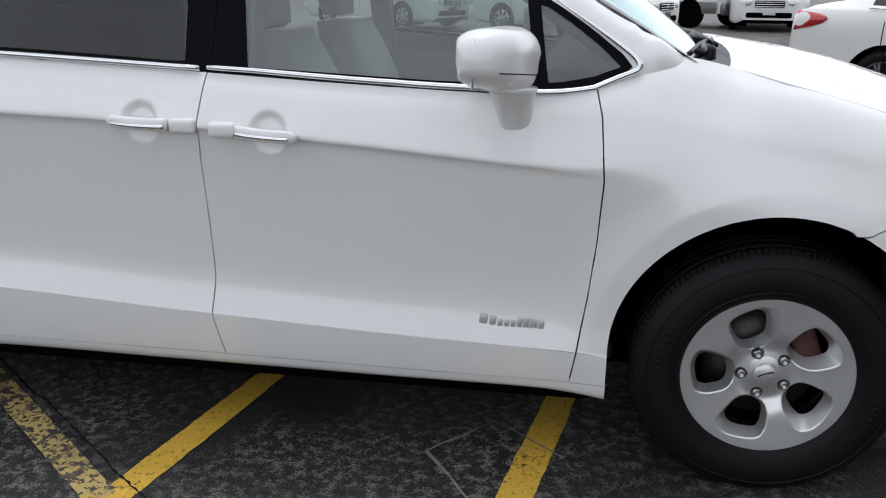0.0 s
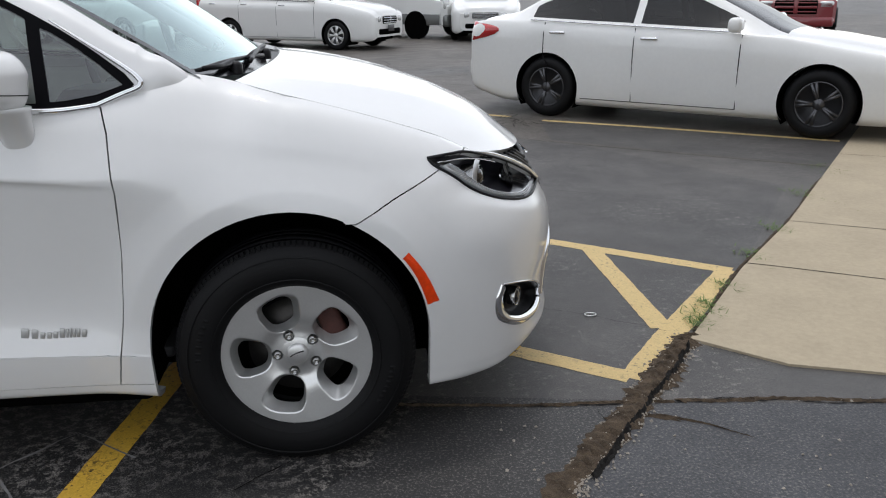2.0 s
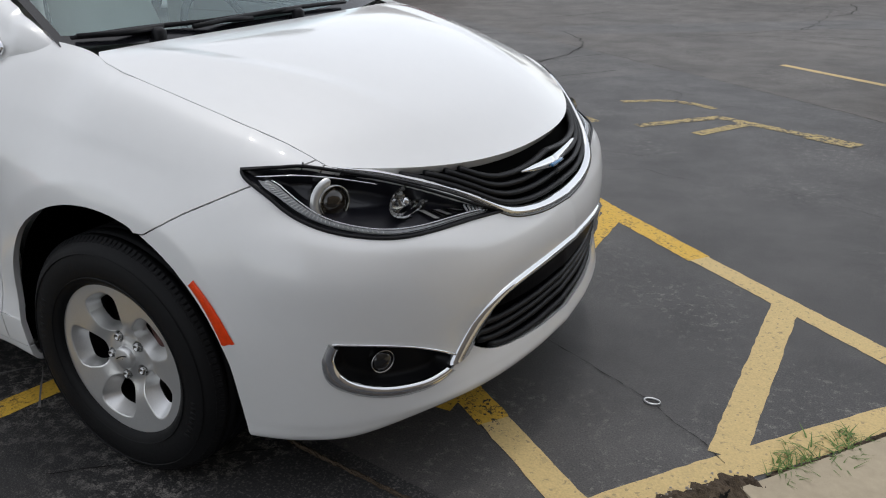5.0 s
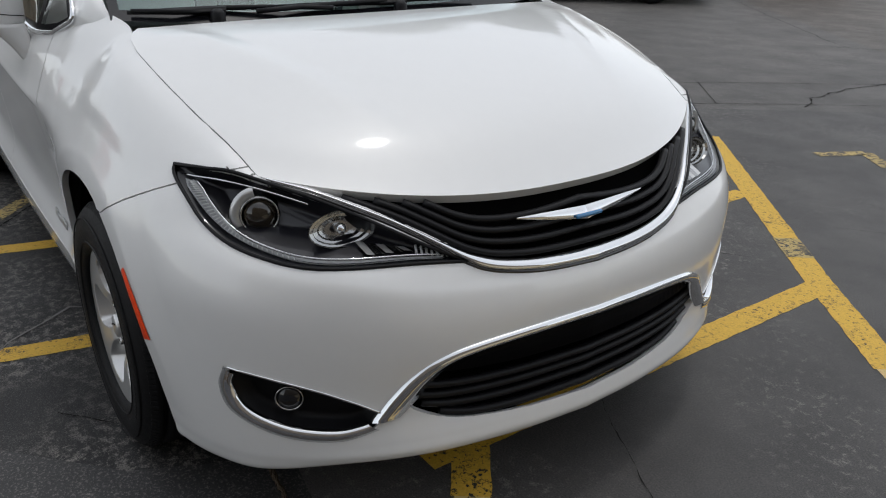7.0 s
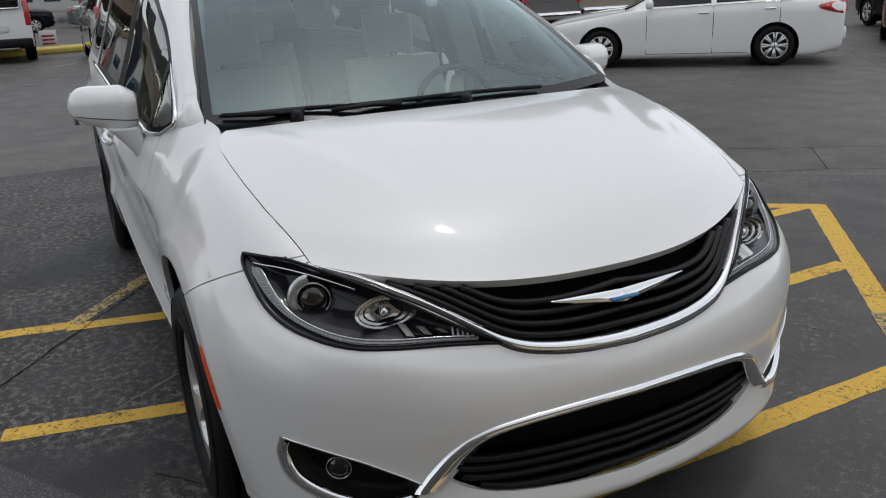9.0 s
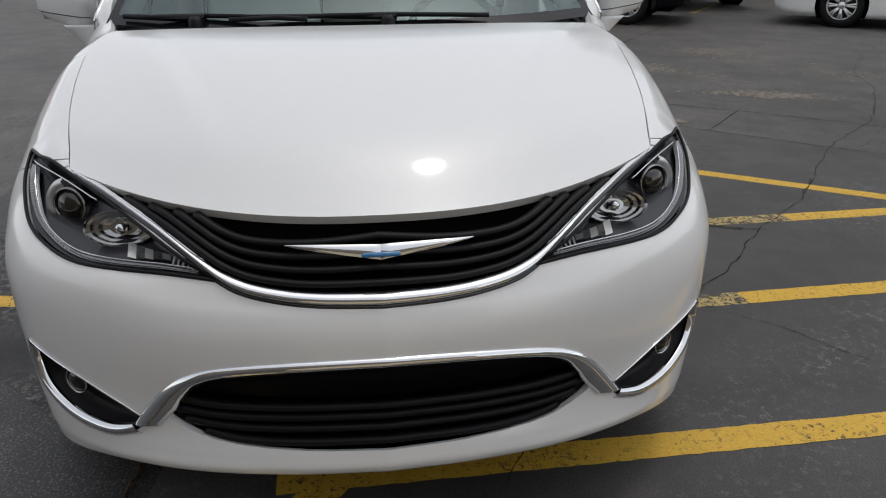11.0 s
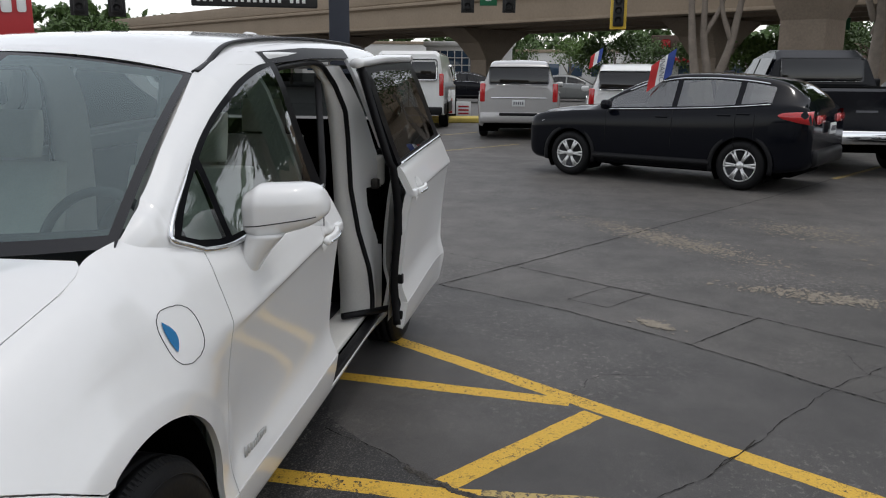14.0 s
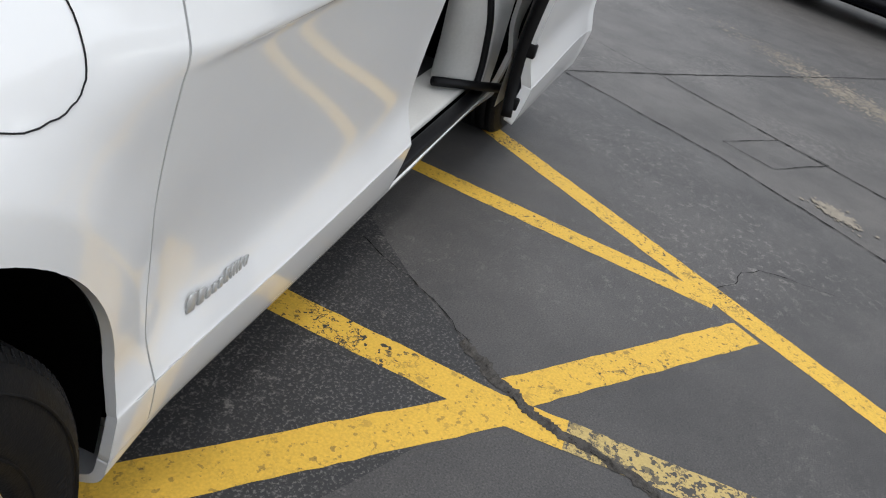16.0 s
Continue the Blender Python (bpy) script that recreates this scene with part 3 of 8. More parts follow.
tagged(mesh_ob("dark_asphalt_patch", v, [tuple(range(len(v)))[::-1]], M_SLAB, smooth=False), "dark asphalt patch below the parked sedan", "asphalt", kind="structure")
# patch with a darker base colour that follows the van's left side
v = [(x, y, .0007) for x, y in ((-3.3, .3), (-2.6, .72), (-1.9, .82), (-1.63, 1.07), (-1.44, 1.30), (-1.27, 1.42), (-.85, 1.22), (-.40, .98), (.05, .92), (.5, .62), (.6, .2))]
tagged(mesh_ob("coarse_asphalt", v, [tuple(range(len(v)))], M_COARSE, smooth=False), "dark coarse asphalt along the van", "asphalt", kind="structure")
M_STAIN = material("tan_sand_stain", (0.24, 0.21, 0.165), 0.95, vary=0.3, scale=20)
STAINS = ((-6.4, 2.95, 1.3, .22, .66, 620), (-7.0, 4.4, .7, .35, .9, 260), (-4.44, 3.78, .55, .14, 1.2, 240), (-3.56, 2.52, .14, .06, .8, 60), (-5.2, 5.3, 1.0, .3, .8, 160))
sv_, sf_ = [], []
for cx, cy, lx, ly, tilt, n in STAINS:
    for i in range(n * 3):
        a, b = rng.gauss(0, .50) * lx, rng.gauss(0, .60) * ly
        x, y = cx + a * math.cos(tilt) - b * math.sin(tilt), cy + a * math.sin(tilt) + b * math.cos(tilt)
        r0, o, k = rng.uniform(.003, .014) * (2.2 if rng.random() < .10 else 1), len(sv_), 7
        for j in range(k):
            q, rr0 = 2 * math.pi * j / k, r0 * rng.uniform(.45, 1.3)
            sv_.append((x + rr0 * math.cos(q) * 1.3, y + rr0 * math.sin(q), .0016 + .000001 * len(sf_)))
        sf_.append(tuple(range(o, o + k)))
tagged(mesh_ob("sand_stain", sv_, sf_, M_STAIN, smooth=False), "pale tan sand stains on the asphalt", "stain", kind="stuff")

# coarse apron and beige walk beyond the joint
v = [(1.25, -.75, .0010), (6.0, -1.45, .0010), (6.0, -9, .0010), (-1.2, -9, .0010), (-1.0, -4.2, .0010), (-.1, -2.7, .0010), (.50, -1.72, .0010), (.86, -1.14, .0010)]
tagged(mesh_ob("apron", v, [(7, 6, 5, 4, 3, 2, 1, 0)], M_APRON, smooth=False), "grey coarse asphalt apron", "asphalt", kind="structure")
v = [(x, y, .0014) for x, y in ((1.52, -.32), (1.95, -.45), (3.3, -1.0), (3.3, -1.06), (1.30, -.765))]
tagged(mesh_ob("dark_asphalt_patch", v, [tuple(range(len(v)))[::-1]], M_SLAB, smooth=False), "smooth dark asphalt wedge beside the sidewalk", "asphalt", kind="structure")
edge = [(1.56, -.27), (2.19, .55), (2.90, 1.36), (4.45, 3.32), (7.2, 6.8)]
walk_out = edge + [(11.5, 4.5), (6.0, -1.0), (3.2, -1.05), (1.84, -.55)]
bm = bmesh.new()
top = [bm.verts.new((x, y, 0.012)) for x, y in walk_out]
low = [bm.verts.new((x, y, -0.03)) for x, y in walk_out]
bm.faces.new(top[::-1])
for i in range(len(top)):
    j = (i + 1) % len(top)
    bm.faces.new((top[i], top[j], low[j], low[i]))
bmesh.ops.recalc_face_normals(bm, faces=bm.faces)
tagged(part("sidewalk", bm, M_WALK, smooth=False), "beige concrete sidewalk slab", "sidewalk", kind="structure")
for a, b in (((2.90, 1.36), (5.2, .1)), ((2.25, .62), (4.6, -.75)), ((4.45, 3.32), (7.5, 1.7))):
    v, f = ribbon(wander([a, b], .004, .2), .008, 0.0135, jag=.002)
    tagged(mesh_ob("walk_joint", v, f, M_CRACK, smooth=False), "joint between concrete slabs", "joint", kind="structure")

# wall out of view, added to block low sky and darken the front bumper
M_WALL = material("tan_masonry_wall", (0.26, 0.22, 0.18), 0.85, vary=0.10, scale=1.2, bump=0.3, bump_scale=40)
w = part("wall_east", box_bm(15.0, 0.3, 4.6, 0.02, at=(0, 0, 2.28)), M_WALL)
w.matrix_basis = Matrix.Translation((8.0, 0.2, 0)) @ Matrix.Rotation(radians(46), 4, "Z")
tagged(w, "plain tan masonry wall along the sidewalk", "wall", kind="structure")

# soil, grit and grass in the open joint by the walk
M_CRUMB = material("crumbled_asphalt", (0.065, 0.060, 0.054), 0.95, spec=0.2, vary=0.7, scale=40, bump=1.0, bump_scale=120)
def grit_strip(line, width, height, seed):
    r = random.Random(seed)
    p = smooth_line(line, 120)
    rows = []
    drift, wide = 0.0, 0.75
    for q in p:
        drift = drift * .85 + r.gauss(0, min(width, .05) * .10)
        q = q + np.array([drift, -drift * .8])
        wide = wide * .72 + r.uniform(.25, 1.25) * .28
        w = width * wide
        rows.append([(q[0] + k * w * .75, q[1] - k * w * .65, height * (1 - abs(k)) * r.uniform(.2, 1.3) + .002) for k in (-1, -.55, -.2, .15, .5, 1)])
    v, f = loft(rows, close=False)
    return v, f


v, f = grit_strip([(1.60, -.22), (1.50, -.34), (1.36, -.50), (1.20, -.70), (1.02, -.92), (.86, -1.12), (.70, -1.34), (.5, -1.7)], .070, .020, 3)
tagged(mesh_ob("joint_soil", v, f, M_DIRT, smooth=False), "brown soil and grit in the open joint", "soil", kind="stuff")
for line, w, h, seed in (([(1.42, -.46), (1.30, -.62), (1.16, -.74), (1.04, -.88)], .055, .010, 21), ([(.30, -.66), (.62, -.71), (.95, -.74), (1.28, -.76)], .024, .008, 22), ([(1.30, -.76), (1.70, -.80), (2.3, -.90), (3.4, -1.07)], .030, .009, 23),
                         ([(1.12, -.84), (1.30, -.90), (1.42, -1.0)], .05, .004, 24)):
    v, f = grit_strip(line, w, h, seed)
    tagged(mesh_ob("joint_soil", v, f, M_DIRT, smooth=False), "damp brown soil in the open joint", "soil", kind="stuff")
v, f = grit_strip([(1.52, -.30), (1.38, -.50), (1.20, -.72), (1.02, -.95), (.84, -1.18)], .016, .022, 5)
tagged(mesh_ob("joint_gap", v + np.array([.02, -.01, .001]), f, M_CRACK, smooth=False), "dark gap along the joint", "crack", kind="structure")
v, f = grit_strip([(1.62, -.18), (1.90, .19), (2.2, .575), (2.9, 1.38), (3.8, 2.5)], .022, .012, 4)
tagged(mesh_ob("joint_soil", v, f, M_DIRT, smooth=False), "soil along the sidewalk edge", "soil", kind="stuff")
for i, line in enumerate(([(-1.46, 1.28), (-1.34, 1.42), (-1.26, 1.55), (-1.22, 1.72), (-1.14, 1.94)], [(-.46, 1.42), (-.37, 1.31), (-.30, 1.22)], [(-1.90, 2.74), (-1.76, 2.65), (-1.60, 2.52)])):
    v, f = grit_strip(line, .026, .006, 8 + i)
    tagged(mesh_ob("crumbled_asphalt", v, f, M_CRUMB, smooth=False), "crumbled asphalt along a crack", "asphalt", kind="stuff")
pv, pf = [], []
for i in range(1500):
    t = rng.random()
    x, y = 1.55 - 1.0 * t + rng.gauss(0, .032), -.26 - 1.3 * t + rng.gauss(0, .032)
    if rng.random() < .10:
        x, y = rng.uniform(.6, 3.0), rng.uniform(-2.0, -.8)
    s = rng.uniform(.0015, .0055)
    o = len(pv)
    pv += [(x + s * dx * rng.uniform(.6, 1.3), y + s * dy * rng.uniform(.6, 1.3), .003 + (s if dz else 0)) for dx, dy, dz in ((-1, -1, 0), (1, -1, 0), (1, 1, 0), (-1, 1, 0), (-.4, -.4, 1), (.5, -.3, 1), (.3, .5, 1))]
    pf += [tuple(o + k for k in q) for q in ((0, 1, 5, 4), (1, 2, 6, 5), (2, 3, 6), (3, 0, 4), (3, 4, 6), (4, 5, 6))]
M_PEBBLE = material("pale_grit", (0.32, 0.285, 0.24), 0.9, vary=0.5, scale=60)
tagged(mesh_ob("loose_grit", pv, pf, M_PEBBLE, smooth=False), "small pale stones by the joint", "gravel", kind="stuff")
gv, gf = [], []
for cx, cy, n, spread in ((1.66, -.10, 70, .045), (1.80, .07, 80, .05), (1.72, -.03, 40, .05), (2.0, .32, 60, .05), (2.35, .74, 70, .07), (2.75, 1.22, 80, .08), (3.4, 2.0, 90, .14), (4.0, 2.8, 70, .15)):
    for i in range(n):
        x, y = cx + rng.gauss(0, spread * .5) , cy + rng.gauss(0, spread)
        a, h, w, le = rng.uniform(0, 6.28), rng.uniform(.008, .026), rng.uniform(.0015, .003), rng.uniform(.02, .07)
        o = len(gv)
        dx, dy = math.cos(a), math.sin(a)
        for t, k in ((0, 1), (.5, .8), (1, .1)):
            px, py, pz = x + dx * le * t * t, y + dy * le * t * t, .004 + h * (t - .25 * t * t)
            gv += [(px - dy * w * k, py + dx * w * k, pz), (px + dy * w * k, py - dx * w * k, pz)]
        gf += [(o, o + 1, o + 3, o + 2), (o + 2, o + 3, o + 5, o + 4)]
tagged(mesh_ob("grass_tufts", gv, gf, M_GRASS), "green grass tufts in the sidewalk joint", "grass", kind="stuff")
ringv, ringf = tube([(1.229 + .026 * math.cos(t), .051 + .017 * math.sin(t), .0055) for t in np.linspace(0, 6.1, 24)], .003, 6)
tagged(mesh_ob("washer_ring", ringv, ringf, M_ALLOY), "small grey metal ring lying on the asphalt", "ring")


# ---- the white minivan: x forward, front axle at x = 0, y to its left ----
PLAN = np.array([(0.955, 0.0), (0.938, 0.22), (0.893, 0.45), (0.815, 0.65), (0.69, 0.815), (0.56, 0.905), (0.42, 0.948), (0.25, 0.966),
                 (0.0, 0.976), (-0.3, 0.984), (-0.6, 0.993), (-1.1, 1.002), (-1.7, 1.006), (-2.4, 1.006), (-3.1, 0.998), (-3.6, 0.975),
                 (-3.95, 0.90), (-4.12, 0.72), (-4.2, 0.4), (-4.22, 0.0)])
# for a place on the plan: rows of (height, inset from the plan line), underside to top edge
NOSE = [
    (0, [(0.205, 0.1200), (0.238, 0.0350), (0.265, 0.0080), (0.300, 0.0120), (0.360, 0.0300), (0.440, 0.0220), (0.520, 0.0060), (0.600, 0.0020), (0.655, 0.0160), (0.690, 0.0360), (0.730, 0.0580), (0.770, 0.0800), (0.810, 0.1030), (0.845, 0.1280)]),
    (1, [(0.205, 0.1200), (0.238, 0.0350), (0.265, 0.0080), (0.300, 0.0120), (0.360, 0.0300), (0.440, 0.0220), (0.520, 0.0060), (0.600, 0.0020), (0.655, 0.0140), (0.690, 0.0340), (0.730, 0.0560), (0.770, 0.0780), (0.810, 0.1000), (0.849, 0.1260)]),
    (2, [(0.205, 0.1200), (0.238, 0.0350), (0.265, 0.0080), (0.300, 0.0120), (0.360, 0.0260), (0.440, 0.0200), (0.520, 0.0060), (0.600, 0.0020), (0.660, 0.0120), (0.700, 0.0300), (0.740, 0.0500), (0.790, 0.0760), (0.830, 0.1000), (0.863, 0.1220)]),
]
CORNER = [
    (3, [(0.205, 0.1200), (0.238, 0.0350), (0.265, 0.0120), (0.300, 0.0120), (0.360, 0.0140), (0.440, 0.0120), (0.530, 0.0040), (0.620, 0.0020), (0.690, 0.0110), (0.730, 0.0270), (0.770, 0.0570), (0.810, 0.0850), (0.850, 0.1060), (0.884, 0.1300)]),
    (4, [(0.180, 0.1200), (0.210, 0.0400), (0.250, 0.0220), (0.300, 0.0160), (0.370, 0.0120), (0.450, 0.0060), (0.550, 0.0000), (0.650, 0.0000), (0.730, 0.0220), (0.780, 0.0600), (0.820, 0.0880), (0.860, 0.1150), (0.890, 0.1330), (0.905, 0.1500)]),
    (5, [(0.180, 0.1200), (0.200, 0.0500), (0.250, 0.0300), (0.300, 0.0220), (0.370, 0.0140), (0.460, 0.0060), (0.560, 0.0000), (0.670, 0.0000), (0.760, 0.0270), (0.820, 0.0660), (0.865, 0.0870), (0.900, 0.1110), (0.925, 0.1430), (0.937, 0.1750)]),
]
FENDER = [
    (6, [(0.180, 0.1200), (0.200, 0.0450), (0.250, 0.0300), (0.300, 0.0220), (0.370, 0.0140), (0.460, 0.0060), (0.560, 0.0000), (0.670, 0.0000), (0.760, 0.0150), (0.830, 0.0440), (0.880, 0.0800), (0.920, 0.1160), (0.950, 0.1580), (0.967, 0.2000)]),
    (8, [(0.180, 0.1200), (0.200, 0.0300), (0.250, 0.0200), (0.300, 0.0120), (0.370, 0.0080), (0.460, 0.0020), (0.560, 0.0000), (0.680, 0.0000), (0.800, 0.0060), (0.880, 0.0300), (0.950, 0.0620), (1.020, 0.1060), (1.070, 0.1580), (1.092, 0.2120)]),
    (9, [(0.180, 0.1200), (0.200, 0.0600), (0.250, 0.0360), (0.300, 0.0300), (0.370, 0.0300), (0.460, 0.0300), (0.560, 0.0260), (0.680, 0.0180), (0.800, 0.0100), (0.880, 0.0120), (0.960, 0.0360), (1.050, 0.0800), (1.130, 0.1350), (1.178, 0.1900)]),
]
HINGE = [
    (9.45, [(0.200, 0.1400), (0.226, 0.0600), (0.275, 0.0400), (0.358, 0.0350), (0.384, 0.0390), (0.470, 0.0480), (0.600, 0.0380), (0.757, 0.0250), (0.850, 0.0120), (0.895, 0.0080), (0.930, 0.0150), (1.010, 0.0480), (1.070, 0.0800), (1.125, 0.1220)]),
    (10, [(0.210, 0.1700), (0.238, 0.0800), (0.276, 0.0540), (0.372, 0.0345), (0.394, 0.0380), (0.480, 0.0620), (0.600, 0.0590), (0.767, 0.0320), (0.882, 0.0100), (0.908, 0.0015), (0.936, 0.0080), (0.990, 0.0280), (1.040, 0.0460), (1.085, 0.0700)]),
]
DOORS = [
    (11, [(0.210, 0.1750), (0.240, 0.0860), (0.282, 0.0570), (0.392, 0.0345), (0.414, 0.0380), (0.500, 0.0640), (0.610, 0.0600), (0.800, 0.0340), (0.926, 0.0110), (0.952, 0.0010), (0.980, 0.0075), (1.022, 0.0230), (1.062, 0.0420), (1.100, 0.0660)]),
    (12, [(0.212, 0.1750), (0.246, 0.0850), (0.305, 0.0550), (0.422, 0.0345), (0.444, 0.0380), (0.530, 0.0640), (0.630, 0.0610), (0.840, 0.0345), (0.970, 0.0110), (0.996, 0.0010), (1.022, 0.0075), (1.060, 0.0240), (1.100, 0.0440), (1.135, 0.0680)]),
    (13, [(0.214, 0.1750), (0.252, 0.0800), (0.340, 0.0510), (0.456, 0.0345), (0.478, 0.0380), (0.560, 0.0640), (0.650, 0.0610), (0.860, 0.0345), (0.994, 0.0110), (1.020, 0.0010), (1.046, 0.0075), (1.088, 0.0250), (1.130, 0.0440), (1.170, 0.0660)]),
]
TAIL = [
    (14, [(0.200, 0.1300), (0.230, 0.0500), (0.280, 0.0400), (0.400, 0.0300), (0.430, 0.0300), (0.500, 0.0300), (0.600, 0.0260), (0.870, 0.0200), (1.002, 0.0100), (1.028, 0.0015), (1.054, 0.0080), (1.100, 0.0260), (1.155, 0.0440), (1.195, 0.0640)]),
    (16, [(0.250, 0.1200), (0.290, 0.0500), (0.330, 0.0300), (0.380, 0.0200), (0.420, 0.0200), (0.480, 0.0100), (0.580, 0.0000), (0.680, 0.0000), (0.800, 0.0100), (0.980, 0.0200), (1.020, 0.0300), (1.100, 0.0500), (1.170, 0.0600), (1.220, 0.0750)]),
    (19, [(0.300, 0.1200), (0.330, 0.0500), (0.370, 0.0200), (0.420, 0.0000), (0.460, 0.0000), (0.520, 0.0000), (0.600, 0.0100), (0.680, 0.0200), (0.800, 0.0300), (0.980, 0.0500), (1.020, 0.0600), (1.100, 0.0800), (1.170, 0.1000), (1.220, 0.1200)]),
]
PROFILES = NOSE + CORNER + FENDER + HINGE + DOORS + TAIL
_key = np.array([k for k, _ in PROFILES], float)
_tab = np.array([p for _, p in PROFILES], float)


def raw_body(u, v):
    """The lower body's skin: u along the plan line from the middle of the nose, in its rows; v from 0 to 1 up."""
    q = catmull(PLAN, u)
    t = catmull(PLAN, u + 0.01) - catmull(PLAN, u - 0.01)
    t[..., 1] = np.where(u < 1e-6, 1e-9 + np.abs(t[..., 1]), t[..., 1])
    n = np.stack([t[..., 1], -t[..., 0]], -1)
    n /= np.linalg.norm(n, axis=-1)[..., None]
    mid = (u < 0.02)[..., None]
    n = np.where(mid, np.array([1.0, 0.0]), n)
    row = np.interp(u, _key, np.arange(len(_key)))
    k = v * (_tab.shape[1] - 1)
    flat_row, flat_k = row.ravel(), k.ravel()
    rows = catmull(_tab, flat_row)
    i = np.clip(np.floor(flat_k).astype(int), 0, _tab.shape[1] - 2)
    w = (flat_k - i)[:, None]
    pick = lambda j: rows[np.arange(len(rows)), np.clip(j, 0, _tab.shape[1] - 1)]
    a, b, c, d = pick(i - 1), pick(i), pick(i + 1), pick(i + 2)
    zi = 0.5 * (2 * b + (c - a) * w + (2 * a - 5 * b + 4 * c - d) * w ** 2 + (3 * b - a - 3 * c + d) * w ** 3)
    z, inset = zi[:, 0].reshape(u.shape), zi[:, 1].reshape(u.shape)
    xy = q - n * inset[..., None]
    return np.stack([xy[..., 0], np.maximum(xy[..., 1], 0.0), z], -1)


# hood
def hood(u, v):
    s = np.abs(v)
    w = np.interp(u, [0, .04, .10, .20, .35, .485, .60, .72, .80, .926, 1], [.745, .770, .786, .793, .788, .780, .770, .757, .745, .724, .714])
    x0, x1 = -0.078 - 0.070 * s ** 2, 0.832 - 0.262 * s ** 2.3
    x = x0 + (x1 - x0) * u
    zc = catmull(np.array([[1.156], [1.147], [1.124], [1.087], [1.036], [.962], [.849]]), np.clip(u, 0, 1) * 6)[..., 0]
    ze = catmull(np.array([[1.144], [1.113], [1.081], [1.047], [1.009], [.967], [.909]]), np.clip(u, 0, 1) * 6)[..., 0]
    z = zc + (ze - zc) * s ** 2.6
    # a crease from each rear corner inwards to the nose
    d = s - (0.86 - 0.42 * u)
    z = z + 0.009 * np.where(d > 0, np.clip(1 - d / 0.20, 0, 1), np.clip(1 + d / 0.09, 0, 1)) * np.clip(u / 0.15, 0, 1) * np.clip((0.92 - u) / 0.4, 0, 1)
    return np.stack([x, v * w, z], -1)


# the lower body's top edge is led along the hood's outline
_he = np.concatenate([hood(np.ones(60), np.linspace(0, 1, 60)), hood(np.linspace(1, 0, 80)[1:], np.ones(79))])
_hl = np.concatenate([[0], np.cumsum(np.linalg.norm(np.diff(_he, axis=0), axis=1))])
_tu = np.linspace(0, 9.3, 200)
_tt = raw_body(_tu, np.ones(200))
_near = np.array([_he[np.argmin(((_he[:, 0] - p[0]) * (1.0 if u > 4 else 0.25)) ** 2 + ((_he[:, 1] - p[1]) * (0.2 if u > 4.2 else 1.0)) ** 2)] for u, p in zip(_tu, _tt)])
_dl = (_near - _tt) * np.clip((9.0 - _tu) / 0.5, 0, 1)[:, None]
for _ in range(30):
    _dl[1:-1] = (_dl[:-2] + 2 * _dl[1:-1] + _dl[2:]) / 4


def body(u, v):
    """The lower body's skin with its top edge on the hood's outline."""
    p = raw_body(u, v)
    d = np.stack([np.interp(u, _tu, _dl[:, k], right=0.0) for k in range(3)], -1)
    w = np.clip((v - 0.62) / 0.38, 0, 1)
    w = (w * w * (3 - 2 * w))[..., None]
    p = p + d * w
    flank = p[..., 1] > 0.8
    for hub in (0.0, -3.089):
        # the wheel arch stands proud with a clear edge round it
        r = np.hypot(p[..., 0] - hub + 0.01, (p[..., 2] - 0.388) * 1.0)
        k = np.clip((0.560 - r) / 0.090, 0, 1) ** 1.4 * np.clip((p[..., 2] - 0.30) / 0.2, 0, 1)
        p[..., 1] = p[..., 1] + np.where(flank, 0.013 * k, 0)
    # a sharp shoulder line runs back over the doors from behind the wheel arch
    zc = np.interp(-p[..., 0], [.3, .6, 1.1, 1.7, 2.4, 3.1, 4.2], [.893, .908, .952, .996, 1.020, 1.028, 1.03])
    d = p[..., 2] - zc
    k = np.where(d > 0, np.clip(1 - d / 0.06, 0, 1), np.clip(1 + d / 0.022, 0, 1)) * np.clip((-p[..., 0] - 0.35) / 0.5, 0, 1) * np.clip((3.6 + p[..., 0]) / 0.5, 0, 1)
    p[..., 1] = p[..., 1] + np.where(flank, 0.0035 * k, 0)
    for hx, hz in ((-1.347, .978), (-1.710, .998)):
        k = np.clip((0.060 - np.hypot(p[..., 0] - hx, p[..., 2] - hz)) / 0.030, 0, 1)
        p[..., 1] = p[..., 1] - np.where(flank, 0.020 * k * k * (3 - 2 * k), 0)
    # soft fender line from the headlight's rear tip to the hinge
    zf = np.interp(p[..., 0], [-.45, -.2, .05, .25, .40], [1.045, 1.005, .965, .925, .90])
    d = p[..., 2] - zf
    k = np.where(d > 0, np.clip(1 - d / 0.05, 0, 1), np.clip(1 + d / 0.035, 0, 1)) * np.clip((0.42 - p[..., 0]) / 0.2, 0, 1) * np.clip((p[..., 0] + 0.50) / 0.3, 0, 1)
    p[..., 1] = p[..., 1] + np.where(p[..., 1] > 0.6, 0.0022 * k, 0)
    p[..., 1] = np.maximum(p[..., 1], 0.0)
    return p


# outlines on the nose, as (half width, height)
HEADLIGHT = smooth_line([(.350, .728), (.40, .733), (.48, .738), (.60, .742), (.70, .748), (.768, .765), (.812, .788), (.838, .822), (.851, .873), (.852, .900), (.846, .918)], 34).tolist() + \
    smooth_line([(.81, .921), (.765, .919), (.71, .901), (.62, .866), (.53, .822), (.43, .767)], 18).tolist()
GRILLE = [(0, .70), (.12, .703), (.22, .711), (.30, .726), (.345, .745), (.43, .797), (.53, .851), (.62, .889), (.70, .912), (.70, 1.0), (0, 1.0)]
LOWER = smooth_line([(0, .312), (.2, .318), (.36, .332), (.45, .358), (.505, .402), (.472, .450), (.42, .490), (.34, .514), (.2, .527), (0, .533)], 40).tolist()
